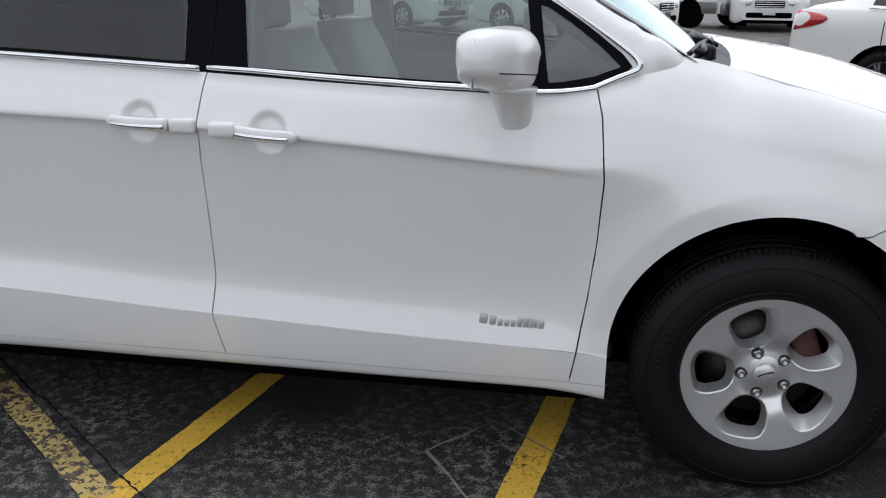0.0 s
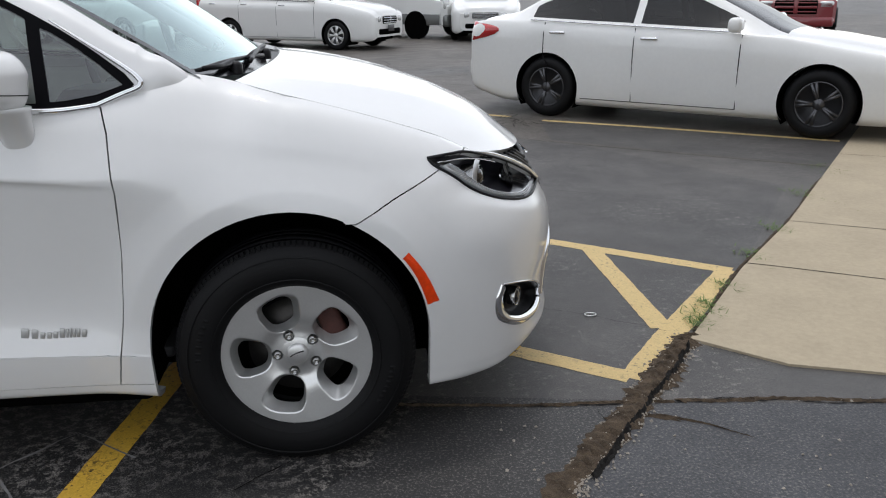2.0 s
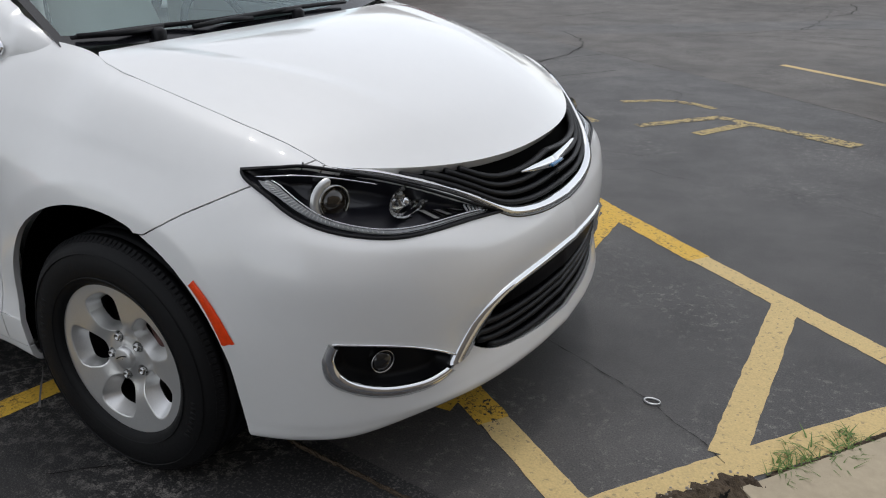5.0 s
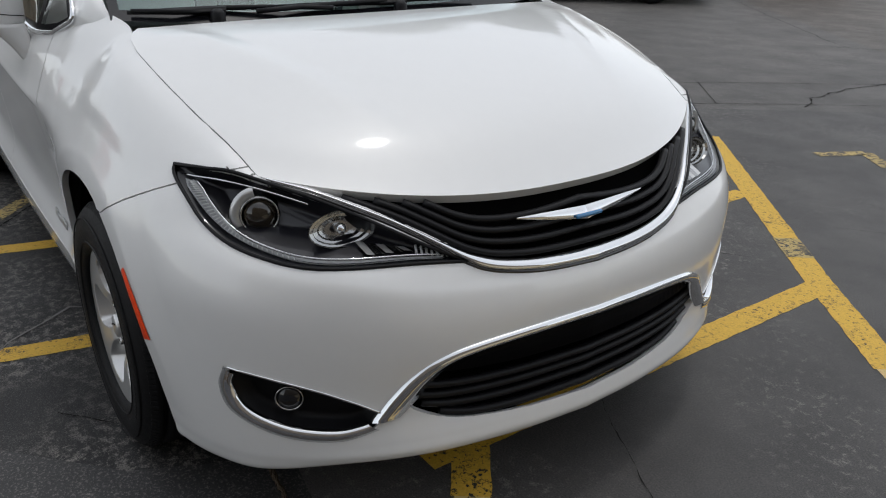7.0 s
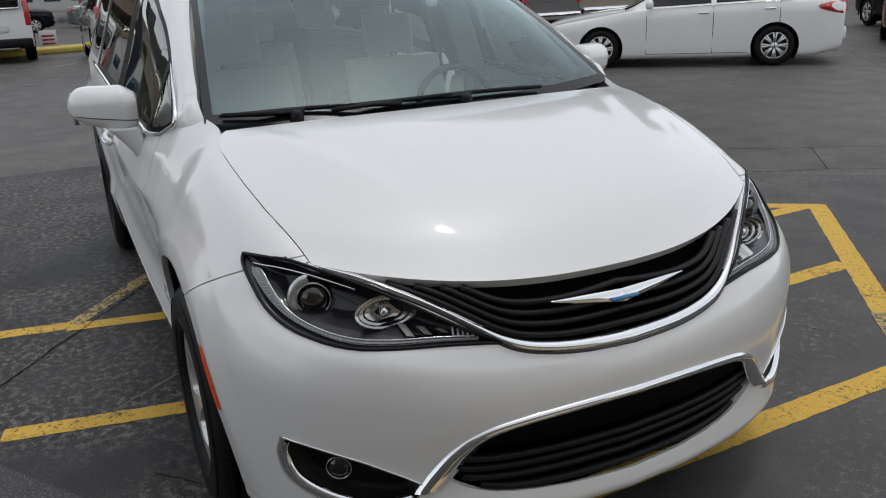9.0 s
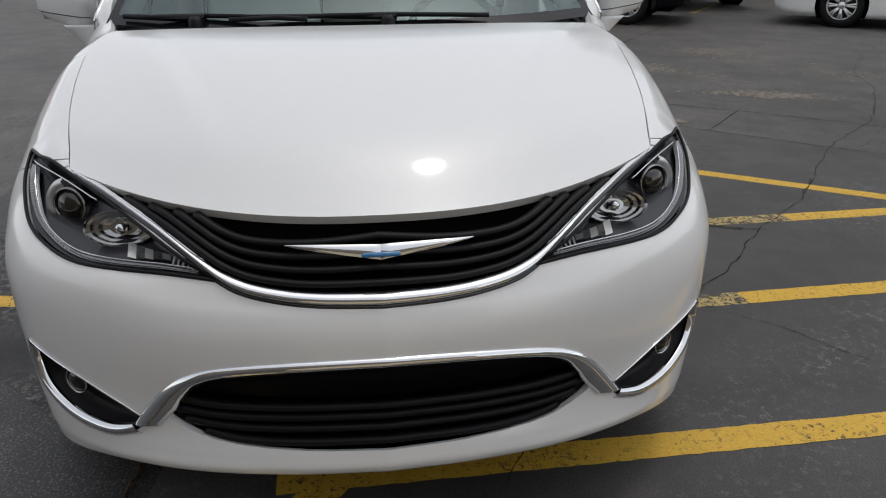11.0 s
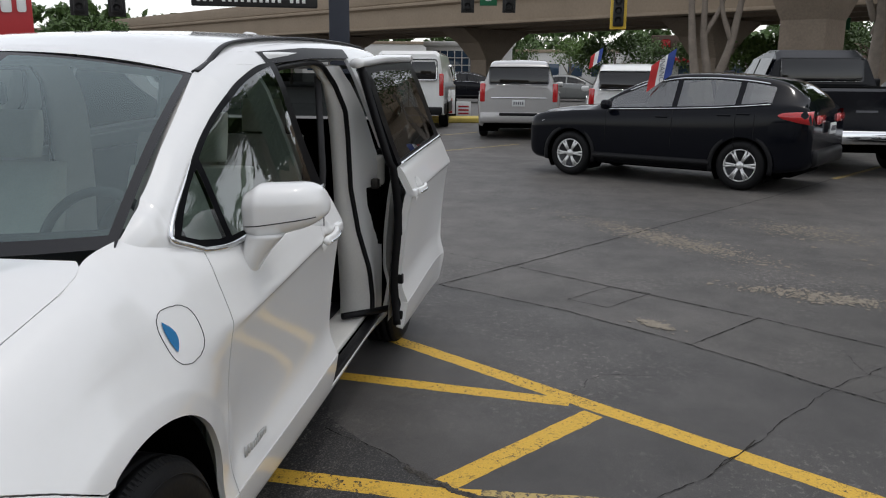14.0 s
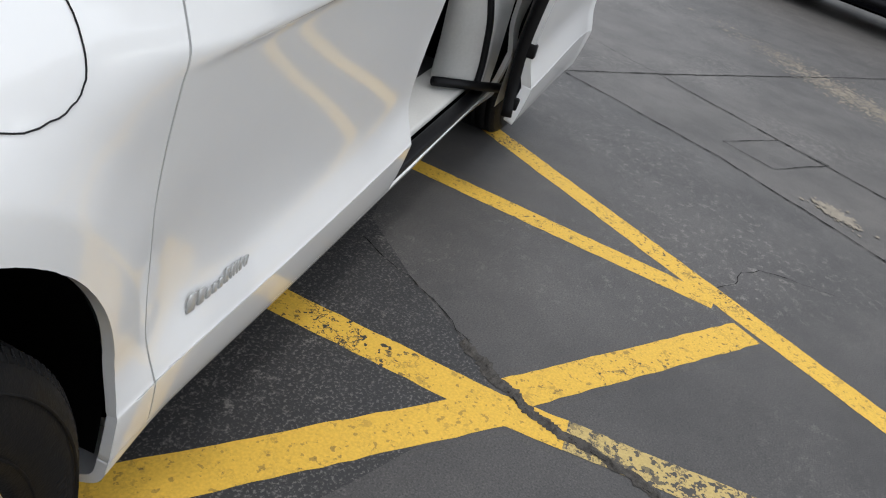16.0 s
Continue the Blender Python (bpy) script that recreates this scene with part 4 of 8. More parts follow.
FOG = smooth_line([(.846, .505), (.854, .45), (.833, .388), (.76, .345), (.66, .332), (.585, .345), (.566, .382), (.62, .420), (.72, .467), (.80, .494)], 40).tolist()
SEAM_F = np.array([(.15, -.542), (.28, -.524), (.36, -.511), (.53, -.487), (.70, -.470), (.87, -.462), (1.03, -.475), (1.13, -.50)])
SEAM_B = np.array([(.15, -1.55), (.30, -1.55), (.43, -1.57), (.53, -1.563), (.88, -1.555), (1.05, -1.54), (1.20, -1.525)])
SEAM_C = np.array([(.15, -2.60), (.40, -2.62), (.60, -2.635), (.85, -2.655), (1.05, -2.67), (1.25, -2.68)])
HUBS = (0.0, -3.089)


def arch_sd(P, hub, r=0.412):
    dx, dz = P[..., 0] - hub + 0.01, P[..., 2] - 0.388
    return np.where(dz > 0, np.hypot(dx, dz), np.abs(dx)) - r


def line_sd(seam):
    return lambda P: P[..., 0] - np.interp(P[..., 2], seam[:, 0], seam[:, 1])


def nose_sd(poly, x0=0.33):
    return lambda P: np.where(P[..., 0] > x0, poly_sd(P[..., 1], P[..., 2], poly), 0.5)


def bumper_sd(P):
    return np.where((P[..., 0] > 0.12) & (P[..., 0] < 0.56), P[..., 2] - np.interp(P[..., 0], [.19, .30, .42, .56], [.757, .818, .873, .935]), 0.5)


def sill_sd(P):
    return np.where((P[..., 0] < -0.40), P[..., 2] - np.interp(-P[..., 0], [.4, 1.6, 2.7], [.276, .289, .293]), 0.5)


def body_label(C):
    x, y, z = C[..., 0], C[..., 1], C[..., 2]
    L = np.full(x.shape, "quarter", dtype="U10")
    L[x > line_sd(SEAM_C)(C) * 0 + np.interp(z, SEAM_C[:, 0], SEAM_C[:, 1])] = "slide"
    L[x > np.interp(z, SEAM_B[:, 0], SEAM_B[:, 1])] = "door"
    low = np.interp(-x, [.4, 1.6, 2.7], [.276, .289, .293])
    L[(z < low) & (x > -2.70)] = "sill"
    L[(x > np.interp(z, SEAM_F[:, 0], SEAM_F[:, 1])) & ((z > low) | (x > -0.35))] = "fender"
    L[(x > 0.1) & (bumper_sd(C) < 0)] = "bumper"
    L[(x >= 0.56) & (z < 0.90)] = "bumper"
    for poly, k in ((HEADLIGHT, "headlight"), (LOWER, "lower"), (FOG, "fog"), (GRILLE, "grille")):
        L[nose_sd(poly)(C) < 0] = k
    for h in HUBS:
        L[arch_sd(C, h) < 0] = "arch"
    return L


nu = np.unique(np.concatenate([np.linspace(0, 7, 150), np.linspace(7, 11.2, 120), np.linspace(11.2, 12.2, 90), np.linspace(12.2, 14.6, 64), np.linspace(14.6, 19, 40)]))
pieces = cut_patch(body, nu, np.linspace(0, 1, 120), [lambda P: arch_sd(P, 0.0), lambda P: arch_sd(P, -3.089), line_sd(SEAM_F), line_sd(SEAM_B),
                   line_sd(SEAM_C), sill_sd, bumper_sd, nose_sd(HEADLIGHT), nose_sd(GRILLE), nose_sd(LOWER), nose_sd(FOG)], body_label)

# samples of the nose, to lay trim on it
_su, _sv = np.meshgrid(np.linspace(0, 6.5, 420), np.linspace(0, 1, 420), indexing="ij")
_sp = body(_su, _sv).reshape(-1, 3)
_e = 0.02
_sn = np.cross(body(_su + _e, _sv) - body(np.maximum(_su - _e, 0), _sv), body(_su, np.minimum(_sv + 0.004, 1)) - body(_su, np.maximum(_sv - 0.004, 0))).reshape(-1, 3)
_sn /= np.linalg.norm(_sn, axis=1)[:, None] + 1e-12


def on_nose(yz, lift=0.0):
    """Points of the nose at (half width, height), lifted off its skin; minus half widths are the right side."""
    out = []
    for (y, z), up in zip(yz, np.broadcast_to(lift, (len(yz),))):
        d = (_sp[:, 1] - abs(y)) ** 2 + (_sp[:, 2] - z) ** 2
        i = np.argpartition(d, 6)[:6]
        w = 1 / (d[i] + 1e-8)
        p = (_sp[i] * w[:, None]).sum(0) / w.sum()
        n = (_sn[i] * w[:, None]).sum(0)
        n /= np.linalg.norm(n)
        q = np.array([p[0], abs(y), z]) + n * up
        out.append((q[0], math.copysign(q[1], y) if y else 0.0, q[2]))
    return np.array(out)


def band(a, b, lift=0.004, depth=0.012, tilt=0.0, crest=0.5):
    """A raised strip on the nose between two lines of (half width, height)."""
    pa, pb, mid = on_nose(a, lift * 0.5), on_nose(b, lift * 0.5 + tilt), on_nose(np.array(a) * (1 - crest) + np.array(b) * crest, lift * 1.6 + tilt * 0.5)
    la, lb = on_nose(a, -depth), on_nose(b, -depth)
    v = np.concatenate([la, pa, mid, pb, lb])
    n = len(a)
    f = []
    for k in range(4):
        f += [(k * n + i, k * n + i + 1, (k + 1) * n + i + 1, (k + 1) * n + i) for i in range(n - 1)]
    return v, f


van = thing("minivan", "white plug-in hybrid minivan with one sliding door open on asphalt", "minivan")


def pair(name, vf, mat, label="", parents=(van, van)):
    """The same part on the left and, mirrored, on the right."""
    a = mesh_ob(name, *vf, mat, parents[0], label)
    b = mesh_ob(name, *mirrored(*vf), mat, parents[1], label)
    return a, b


pair("front_fender", panel(*pieces["fender"]), M_PAINT, "white front fender with a round wheel arch")
pair("rear_quarter_panel", panel(*pieces["quarter"]), M_PAINT)
pair("sill", panel(*pieces["sill"], gap=0.001), M_PAINT)
fdoors = pair("front_door", panel(*pieces["door"]), M_PAINT, "white front door")
v, f = panel(*pieces["bumper"], mid=True)
bumper = mesh_ob("front_bumper", *merge((v, f), mirrored(v, f)), M_PAINT, van, "white painted front bumper")
weld(bumper)

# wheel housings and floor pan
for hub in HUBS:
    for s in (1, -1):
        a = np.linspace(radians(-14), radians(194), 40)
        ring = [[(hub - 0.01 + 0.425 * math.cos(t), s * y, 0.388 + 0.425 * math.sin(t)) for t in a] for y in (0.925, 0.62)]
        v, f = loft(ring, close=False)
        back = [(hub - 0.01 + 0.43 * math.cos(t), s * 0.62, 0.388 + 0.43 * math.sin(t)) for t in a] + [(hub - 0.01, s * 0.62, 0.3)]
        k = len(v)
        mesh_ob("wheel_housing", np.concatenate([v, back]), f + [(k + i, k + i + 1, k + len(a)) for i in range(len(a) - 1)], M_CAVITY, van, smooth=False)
# floor pan set low to cut light passing under the body
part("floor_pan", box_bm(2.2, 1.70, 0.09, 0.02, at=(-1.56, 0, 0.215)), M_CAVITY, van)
# next two trays are unseen, added to block light under the nose
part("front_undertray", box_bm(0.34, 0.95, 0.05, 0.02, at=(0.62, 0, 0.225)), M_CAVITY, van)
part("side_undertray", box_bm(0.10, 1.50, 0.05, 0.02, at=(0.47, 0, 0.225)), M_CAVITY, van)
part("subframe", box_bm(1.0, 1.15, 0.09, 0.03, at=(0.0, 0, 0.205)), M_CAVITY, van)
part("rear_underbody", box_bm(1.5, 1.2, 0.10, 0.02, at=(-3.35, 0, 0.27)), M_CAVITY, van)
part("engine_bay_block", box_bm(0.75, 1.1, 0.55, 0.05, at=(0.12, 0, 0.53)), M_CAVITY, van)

# hood panel
hu = np.linspace(0, 1, 70)
hv = np.linspace(-1, 1, 96)
got = cut_patch(hood, hu, hv, [], lambda C: np.full(C.shape[:-1], "hood", dtype="U10"))
mesh_ob("hood", *panel(*got["hood"], gap=0.002, depth=0.03), M_PAINT, van, "glossy white hood")

# greenhouse side: rows belt, middle, window top, rail, roof edge as (half width, height)
SIDES_FRONT = [(-.13, [(.760, 1.085), (.757, 1.090), (.753, 1.094), (.749, 1.098), (.745, 1.100)]),
               (-.245, [(.800, 1.095), (.798, 1.110), (.794, 1.126), (.788, 1.142), (.780, 1.152)]),
               (-.33, [(.842, 1.118), (.841, 1.156), (.832, 1.182), (.813, 1.204), (.786, 1.213)]),
               (-.40, [(.868, 1.108), (.856, 1.160), (.838, 1.196), (.815, 1.232), (.774, 1.251)]),
               (-.60, [(.922, 1.085), (.880, 1.170), (.838, 1.258), (.790, 1.338), (.742, 1.366)]),
               (-.80, [(.930, 1.090), (.873, 1.222), (.820, 1.342), (.765, 1.428), (.702, 1.462)]),
               (-1.02, [(.935, 1.098), (.867, 1.272), (.806, 1.430), (.738, 1.535), (.655, 1.565)])]
SIDES_REAR = [(-1.40, [(.938, 1.120), (.862, 1.322), (.792, 1.522), (.722, 1.632), (.630, 1.668)]),
              (-2.00, [(.938, 1.152), (.862, 1.362), (.788, 1.565), (.725, 1.672), (.632, 1.708)]),
              (-2.70, [(.934, 1.186), (.862, 1.385), (.790, 1.582), (.725, 1.688), (.632, 1.722)]),
              (-3.40, [(.925, 1.205), (.855, 1.395), (.785, 1.580), (.720, 1.678), (.625, 1.712)]),
              (-3.95, [(.855, 1.222), (.805, 1.390), (.750, 1.545), (.690, 1.630), (.60, 1.665)]),
              (-4.12, [(.70, 1.225), (.66, 1.38), (.62, 1.52), (.58, 1.60), (.52, 1.63)])]
SIDES = SIDES_FRONT + SIDES_REAR
_sx = np.array([s[0] for s in SIDES])
_st = np.array([s[1] for s in SIDES])


def side(u, v):
    x = np.interp(u, np.arange(len(_sx)), _sx)
    r = catmull(_st, u.ravel())
    k = v.ravel() * 4
    i = np.clip(np.floor(k).astype(int), 0, 3)
    w = (k - i)[:, None]
    pick = lambda j: r[np.arange(len(r)), np.clip(j, 0, 4)]
    a, b, c, d = pick(i - 1), pick(i), pick(i + 1), pick(i + 2)
    a = np.where((i == 0)[:, None], 2 * b - c, a)
    d = np.where((i == 3)[:, None], 2 * c - b, d)
    p = 0.5 * (2 * b + (c - a) * w + (2 * a - 5 * b + 4 * c - d) * w ** 2 + (3 * b - a - 3 * c + d) * w ** 3)
    return np.stack([x, p[:, 0].reshape(u.shape), p[:, 1].reshape(u.shape)], -1)


QUARTER_WIN = [(-.435, 1.150), (-.50, 1.127), (-.58, 1.114), (-.617, 1.112), (-.646, 1.300), (-.62, 1.290), (-.56, 1.252), (-.495, 1.204)]
FRONT_WIN = [(-.652, 1.110), (-.90, 1.113), (-1.15, 1.126), (-1.418, 1.140), (-1.437, 1.31), (-1.452, 1.44), (-1.470, 1.590), (-1.40, 1.582), (-1.32, 1.567), (-1.20, 1.538), (-1.10, 1.508),
             (-1.01, 1.477), (-.92, 1.442), (-.84, 1.406), (-.76, 1.367), (-.70, 1.335), (-.683, 1.325)]
SLIDE_WIN = [(-1.598, 1.152), (-1.9, 1.170), (-2.55, 1.205), (-2.53, 1.40), (-2.50, 1.585), (-1.9, 1.578), (-1.612, 1.565), (-1.605, 1.40)]
REAR_WIN = [(-2.72, 1.215), (-3.80, 1.25), (-3.72, 1.53), (-2.70, 1.585)]
_fr = smooth_line([(-.405, 1.150), (-.48, 1.090), (-.66, 1.06), (-.90, 1.06), (-1.20, 1.07), (-1.56, 1.09)], 30).tolist()
DAYLIGHT = _fr + [(-1.56, 1.30), (-1.56, 1.45), (-1.56, 1.61)] + smooth_line([(-1.48, 1.606), (-1.33, 1.587), (-1.10, 1.527), (-.925, 1.461), (-.76, 1.386), (-.635, 1.320), (-.53, 1.254), (-.43, 1.180)], 40).tolist()
SEAM_BU = np.array([(1.10, -1.535), (1.17, -1.520), (1.30, -1.517), (1.45, -1.520), (1.62, -1.530), (1.75, -1.540)])
SEAM_CU = np.array([(1.10, -2.67), (1.40, -2.66), (1.75, -2.60)])


def xz(poly):
    return lambda P: poly_sd(P[..., 0], P[..., 2], poly)


def top_sd(P):
    """Under the upper line of the door opening."""
    return P[..., 2] - np.interp(P[..., 0], [-2.7, -2.0, -1.4], [1.640, 1.628, 1.596])


def side_label(C):
    x, z = C[..., 0], C[..., 2]
    L = np.full(x.shape, "pillar", dtype="U10")
    in_door = (x < np.interp(z, SEAM_BU[:, 0], SEAM_BU[:, 1])) & (x > np.interp(z, SEAM_CU[:, 0], SEAM_CU[:, 1])) & (top_sd(C) < 0)
    L[in_door] = "slideframe"
    L[x <= np.interp(z, SEAM_CU[:, 0], SEAM_CU[:, 1])] = "rearpillar"
    L[(x < -1.44) & (x > -2.66) & (top_sd(C) >= 0) & (top_sd(C) < 0.045)] = "track"
    L[(xz(DAYLIGHT)(C) < 0) & ~in_door] = "black"
    for p, k in ((QUARTER_WIN, "quarterwin"), (FRONT_WIN, "frontwin"), (REAR_WIN, "rearwin")):
        L[xz(p)(C) < 0] = k
    L[in_door & (xz(SLIDE_WIN)(C) < 0)] = "slidewin"
    return L


tops = cut_patch(side, np.unique(np.concatenate([np.linspace(0, 7, 200), np.linspace(7, 9.2, 80), np.linspace(9.2, 12, 40)])), np.linspace(0, 1, 64),
                 [line_sd(SEAM_BU), line_sd(SEAM_CU), top_sd, lambda P: top_sd(P) - 0.045, xz(DAYLIGHT), xz(QUARTER_WIN), xz(FRONT_WIN), xz(SLIDE_WIN), xz(REAR_WIN)], side_label)
pair("side_frame", panel(*tops["pillar"], gap=0.001, depth=0.03), M_PAINT, "white roof pillar and rail")
pair("roof_track", panel(*tops["track"], gap=0.0005, depth=0.01), M_PILLAR, "black upper door track")
pair("rear_pillar", panel(*tops["rearpillar"], gap=0.001), M_PAINT)
pair("window_surround", panel(*tops["black"], gap=0.0005, depth=0.012), M_PILLAR, "gloss black window surround")
pair("quarter_window", tops["quarterwin"], M_GLASS)
pair("front_door_window", tops["frontwin"], M_GLASS, "lightly tinted front door window")
pair("rear_side_window", tops["rearwin"], M_PRIVACY, "dark privacy glass")
for s in (1, -1):
    line = smooth_line([(-.50, .893, 1.105), (-.43, .870, 1.128), (-.388, .858, 1.148), (-.402, .850, 1.176), (-.46, .838, 1.218), (-.53, .828, 1.264), (-.62, .812, 1.322)], 36)
    low = np.array([side(np.array([np.interp(-x, -_sx, np.arange(len(_sx)))]), np.array([0.014]))[0] for x in np.linspace(-.5, -1.53, 40)])
    low2 = low + np.array([0, 0.004, 0])
    line = line[5:]
    line[:, 1] += 0.004
    both = np.concatenate([low2[::-1], line])
    both[:, 1] *= s
    mesh_ob("belt_moulding", *tube(both, np.interp(np.arange(len(both)), [0, len(both) - 22, len(both) - 12, len(both) - 1], [.008, .009, .006, .002]), 8, flat=1.0), M_CHROME, van, "chrome window moulding")

# windshield with its dark band, roof and cowl
def shield(u, v):
    s = np.abs(v)
    base = np.stack([-0.115 - 0.125 * s ** 2.2, v * 0.80, 1.128 + 0.030 * s ** 2], -1)
    top = np.stack([-0.955 - 0.085 * s ** 2, v * 0.652, 1.630 - 0.068 * s ** 2], -1)
    p = base + (top - base) * u[..., None]
    arc = np.sin(np.pi * np.clip(u, 0, 1))
    p[..., 0] += 0.035 * arc * (1 - s ** 3)
    p[..., 2] += (0.024 + 0.008 * (1 - s ** 2)) * arc
    return p


su, sv = np.linspace(0, 1, 40), np.linspace(0.990, -0.990, 60)
U, V = np.meshgrid(su, sv, indexing="ij")
P = shield(U, V).reshape(-1, 3)
idx = np.arange(U.size).reshape(U.shape)
quads = np.stack([idx[:-1, :-1], idx[1:, :-1], idx[1:, 1:], idx[:-1, 1:]], -1)
cu, cv = (U[:-1, :-1] + U[1:, 1:]) / 2, (V[:-1, :-1] + V[1:, 1:]) / 2
edge = (np.abs(cv) > 0.965) | (cu < 0.06) | (cu > 0.965) | ((np.abs(cv) < 0.11) & (cu > 0.80))
mesh_ob("windshield", P, quads[~edge].reshape(-1, 4), M_SHIELD, van, "greenish laminated windshield")
mesh_ob("windshield_border", P, quads[edge].reshape(-1, 4), M_FRIT, van, "black printed glass border")
ROOF = [(-.955, 1.632, .652, 1.563), (-1.1, 1.664, .645, 1.592), (-1.4, 1.708, .632, 1.668), (-2.0, 1.745, .634, 1.708), (-2.7, 1.762, .634, 1.722),
        (-3.4, 1.752, .627, 1.712), (-3.95, 1.70, .60, 1.665), (-4.12, 1.655, .52, 1.63)]
rt = np.array(ROOF)
rr = catmull(rt, np.linspace(0, len(ROOF) - 1, 60))
grid = []
for x, zc, w, ze in rr:
    t = np.linspace(-1, 1, 40)
    x1 = x - np.interp(x, [-1.4, -.955], [0, .085]) * t ** 2
    grid.append(np.stack([x1, t * w, zc + (ze - zc) * np.abs(t) ** 2.4], -1))
v, f = loft(grid, close=False)
mesh_ob("roof", v, [q[::-1] for q in f], M_PAINT, van, "white roof panel")
for s in (1, -1):
    ditch = [(x - np.interp(x, [-1.4, -.955], [0, .085]), s * (w + 0.002), ze + 0.006) for x, zc, w, ze in catmull(rt[:7], np.linspace(0.02, 6, 60))]
    mesh_ob("roof_ditch_moulding", *tube(ditch, 0.013, 8, flat=0.5), M_BLACK, van, "black roof ditch moulding")
part("roof_antenna", box_bm(0.16, 0.05, 0.05, 0.022, 3, at=(-3.3, 0, 1.775)), M_PAINT, van)
cg = []
for y in np.linspace(-.755, .755, 40):
    s2 = (y / .79) ** 2
    cg.append([(-.068 - .07 * s2, y, 1.135 - .012 * s2), (-.11 - .09 * s2, y, 1.130), (-.16 - .10 * s2, y, 1.122), (-.30 - .12 * s2, y, 1.120)])
v, f = loft(cg, close=False)
mesh_ob("cowl_panel", v, [q[::-1] for q in f], M_BLACK, van, "black plastic cowl below the windshield")


# ---- sliding doors: the left one stands open, slid back and out ----
def handle_parts(parent, s, x0, z0, y0, flip=1, rise=0.017):
    """A pull handle: tapered blade with a chrome strip, a fixed painted end by the door gap, and a round recess behind."""
    w = np.linspace(0, 1, 26)
    rings = []
    for t in w:
        h = 0.0175 * min(1.0, 0.30 + (t / 0.16) ** 0.6)
        bow = y0 + 0.020 + 0.024 * math.sin(math.pi * min(1.0, 0.12 + t * 0.80)) ** 0.7
        a = np.linspace(0, 2 * np.pi, 16, endpoint=False)
        c, q = np.cos(a), np.sin(a)
        rings.append(np.stack([np.full(16, x0 - flip * 0.170 * t), s * (bow + 0.011 * np.sign(c) * np.abs(c) ** 0.7), z0 + rise * 0.68 * t + h * np.sign(q) * np.abs(q) ** 0.7], -1))
    h = mesh_ob("door_handle", *loft(rings), M_PAINT, parent, "body-coloured pull handle")
    strip = [(x0 - flip * 0.170 * t, s * (y0 + 0.0325 + 0.024 * math.sin(math.pi * min(1.0, 0.12 + t * 0.80)) ** 0.7), z0 - 0.004 + rise * 0.68 * t) for t in np.linspace(0.10, 0.98, 20)]
    mesh_ob("handle_strip", *tube(strip, np.interp(np.linspace(0, 1, 20), [0, .5, 1], [.0045, .0060, .0070]), 8), M_CHROME, h, "chrome handle strip")
    part("handle_end", box_bm(0.074, 0.046, 0.040, 0.010, 3, at=(x0 - flip * 0.211, s * (y0 + 0.014), z0 + rise * 0.84)), M_PAINT, h)


sl_low, sl_top, sl_win = pieces["slide"], tops["slideframe"], tops["slidewin"]
for s in (1, -1):
    turn = (lambda vf: vf) if s == 1 else (lambda vf: mirrored(*vf))
    door = mesh_ob("sliding_door", *turn(panel(*sl_low, depth=0.035)), M_PAINT, van,
                   "white sliding door, slid open" if s == 1 else "white sliding door, closed")
    mesh_ob("door_frame", *turn(panel(*sl_top, gap=0.001, depth=0.03)), M_PILLAR, door, "black window frame")
    mesh_ob("door_window", *turn(sl_win), M_PRIVACY, door, "dark tinted sliding door glass")
    cap = np.array([(x, 0.762 - 0.03 * k, np.interp(x, [-2.7, -2.0, -1.4], [1.640, 1.628, 1.596]) + 0.012 - 0.0 * k) for x in np.linspace(-1.44, -2.62, 20) for k in (0,)])
    cap[:, 1] = 0.752
    cap[:, 1] *= s
    mesh_ob("door_top_cap", *tube(cap, 0.030, 10, flat=0.8), M_PAINT, door, "white upper door edge")
    bel = np.array([(x, s * (0.946), np.interp(-x, [1.4, 2.0, 2.7], [1.128, 1.160, 1.194])) for x in np.linspace(-1.55, -2.66, 24)])
    mesh_ob("belt_moulding", *tube(bel, 0.008, 8), M_CHROME, door, "chrome window moulding")
    handle_parts(door, s, -1.795, 1.000, 0.985, flip=-1, rise=-0.012)
    # inner skin and the seal along the front edge
    inner = []
    for z in np.linspace(0.32, 1.12, 14):
        xf, xr = np.interp(z, SEAM_B[:, 0], SEAM_B[:, 1]) - 0.02, np.interp(z, SEAM_C[:, 0], SEAM_C[:, 1]) + 0.03
        inner.append([(x, s * (0.885 - 0.02 * math.cos((z - 0.32) * 4)), z) for x in np.linspace(xf, xr, 10)])
    mesh_ob("inner_panel", *loft(inner, close=False), M_TRIM, door, "light grey inner door panel")
    edge = [(np.interp(z, SEAM_B[:, 0], SEAM_B[:, 1]) - 0.012, s * (0.915 + 0.012 * math.sin(z * 9)), z) for z in np.linspace(0.31, 1.12, 30)] + \
           [(np.interp(z, SEAM_BU[:, 0], SEAM_BU[:, 1]) - 0.012, s * np.interp(z, [1.12, 1.59], [0.90, 0.755]), z) for z in np.linspace(1.14, 1.59, 16)]
    mesh_ob("door_seal", *tube(edge, 0.024, 8, flat=1.0, up=(0, 1, 0)), M_BLACK, door, "black rubber door seal")
    if s == 1:
        door.matrix_basis = Matrix.Translation((-0.80, 0.150, 0.0)) @ Matrix.Translation((-1.55, 1, 0)) @ Matrix.Rotation(radians(-2.0), 4, 'Z') @ Matrix.Translation((1.55, -1, 0))
        for z, k in ((0.36, 0.0), (0.55, 0.02), (0.80, 0.0), (1.0, 0.02)):
            part("edge_clip", box_bm(0.03, 0.035, 0.05, 0.006, at=(np.interp(z, SEAM_B[:, 0], SEAM_B[:, 1]) - 0.012, 0.93, z)), M_BLACK, door)

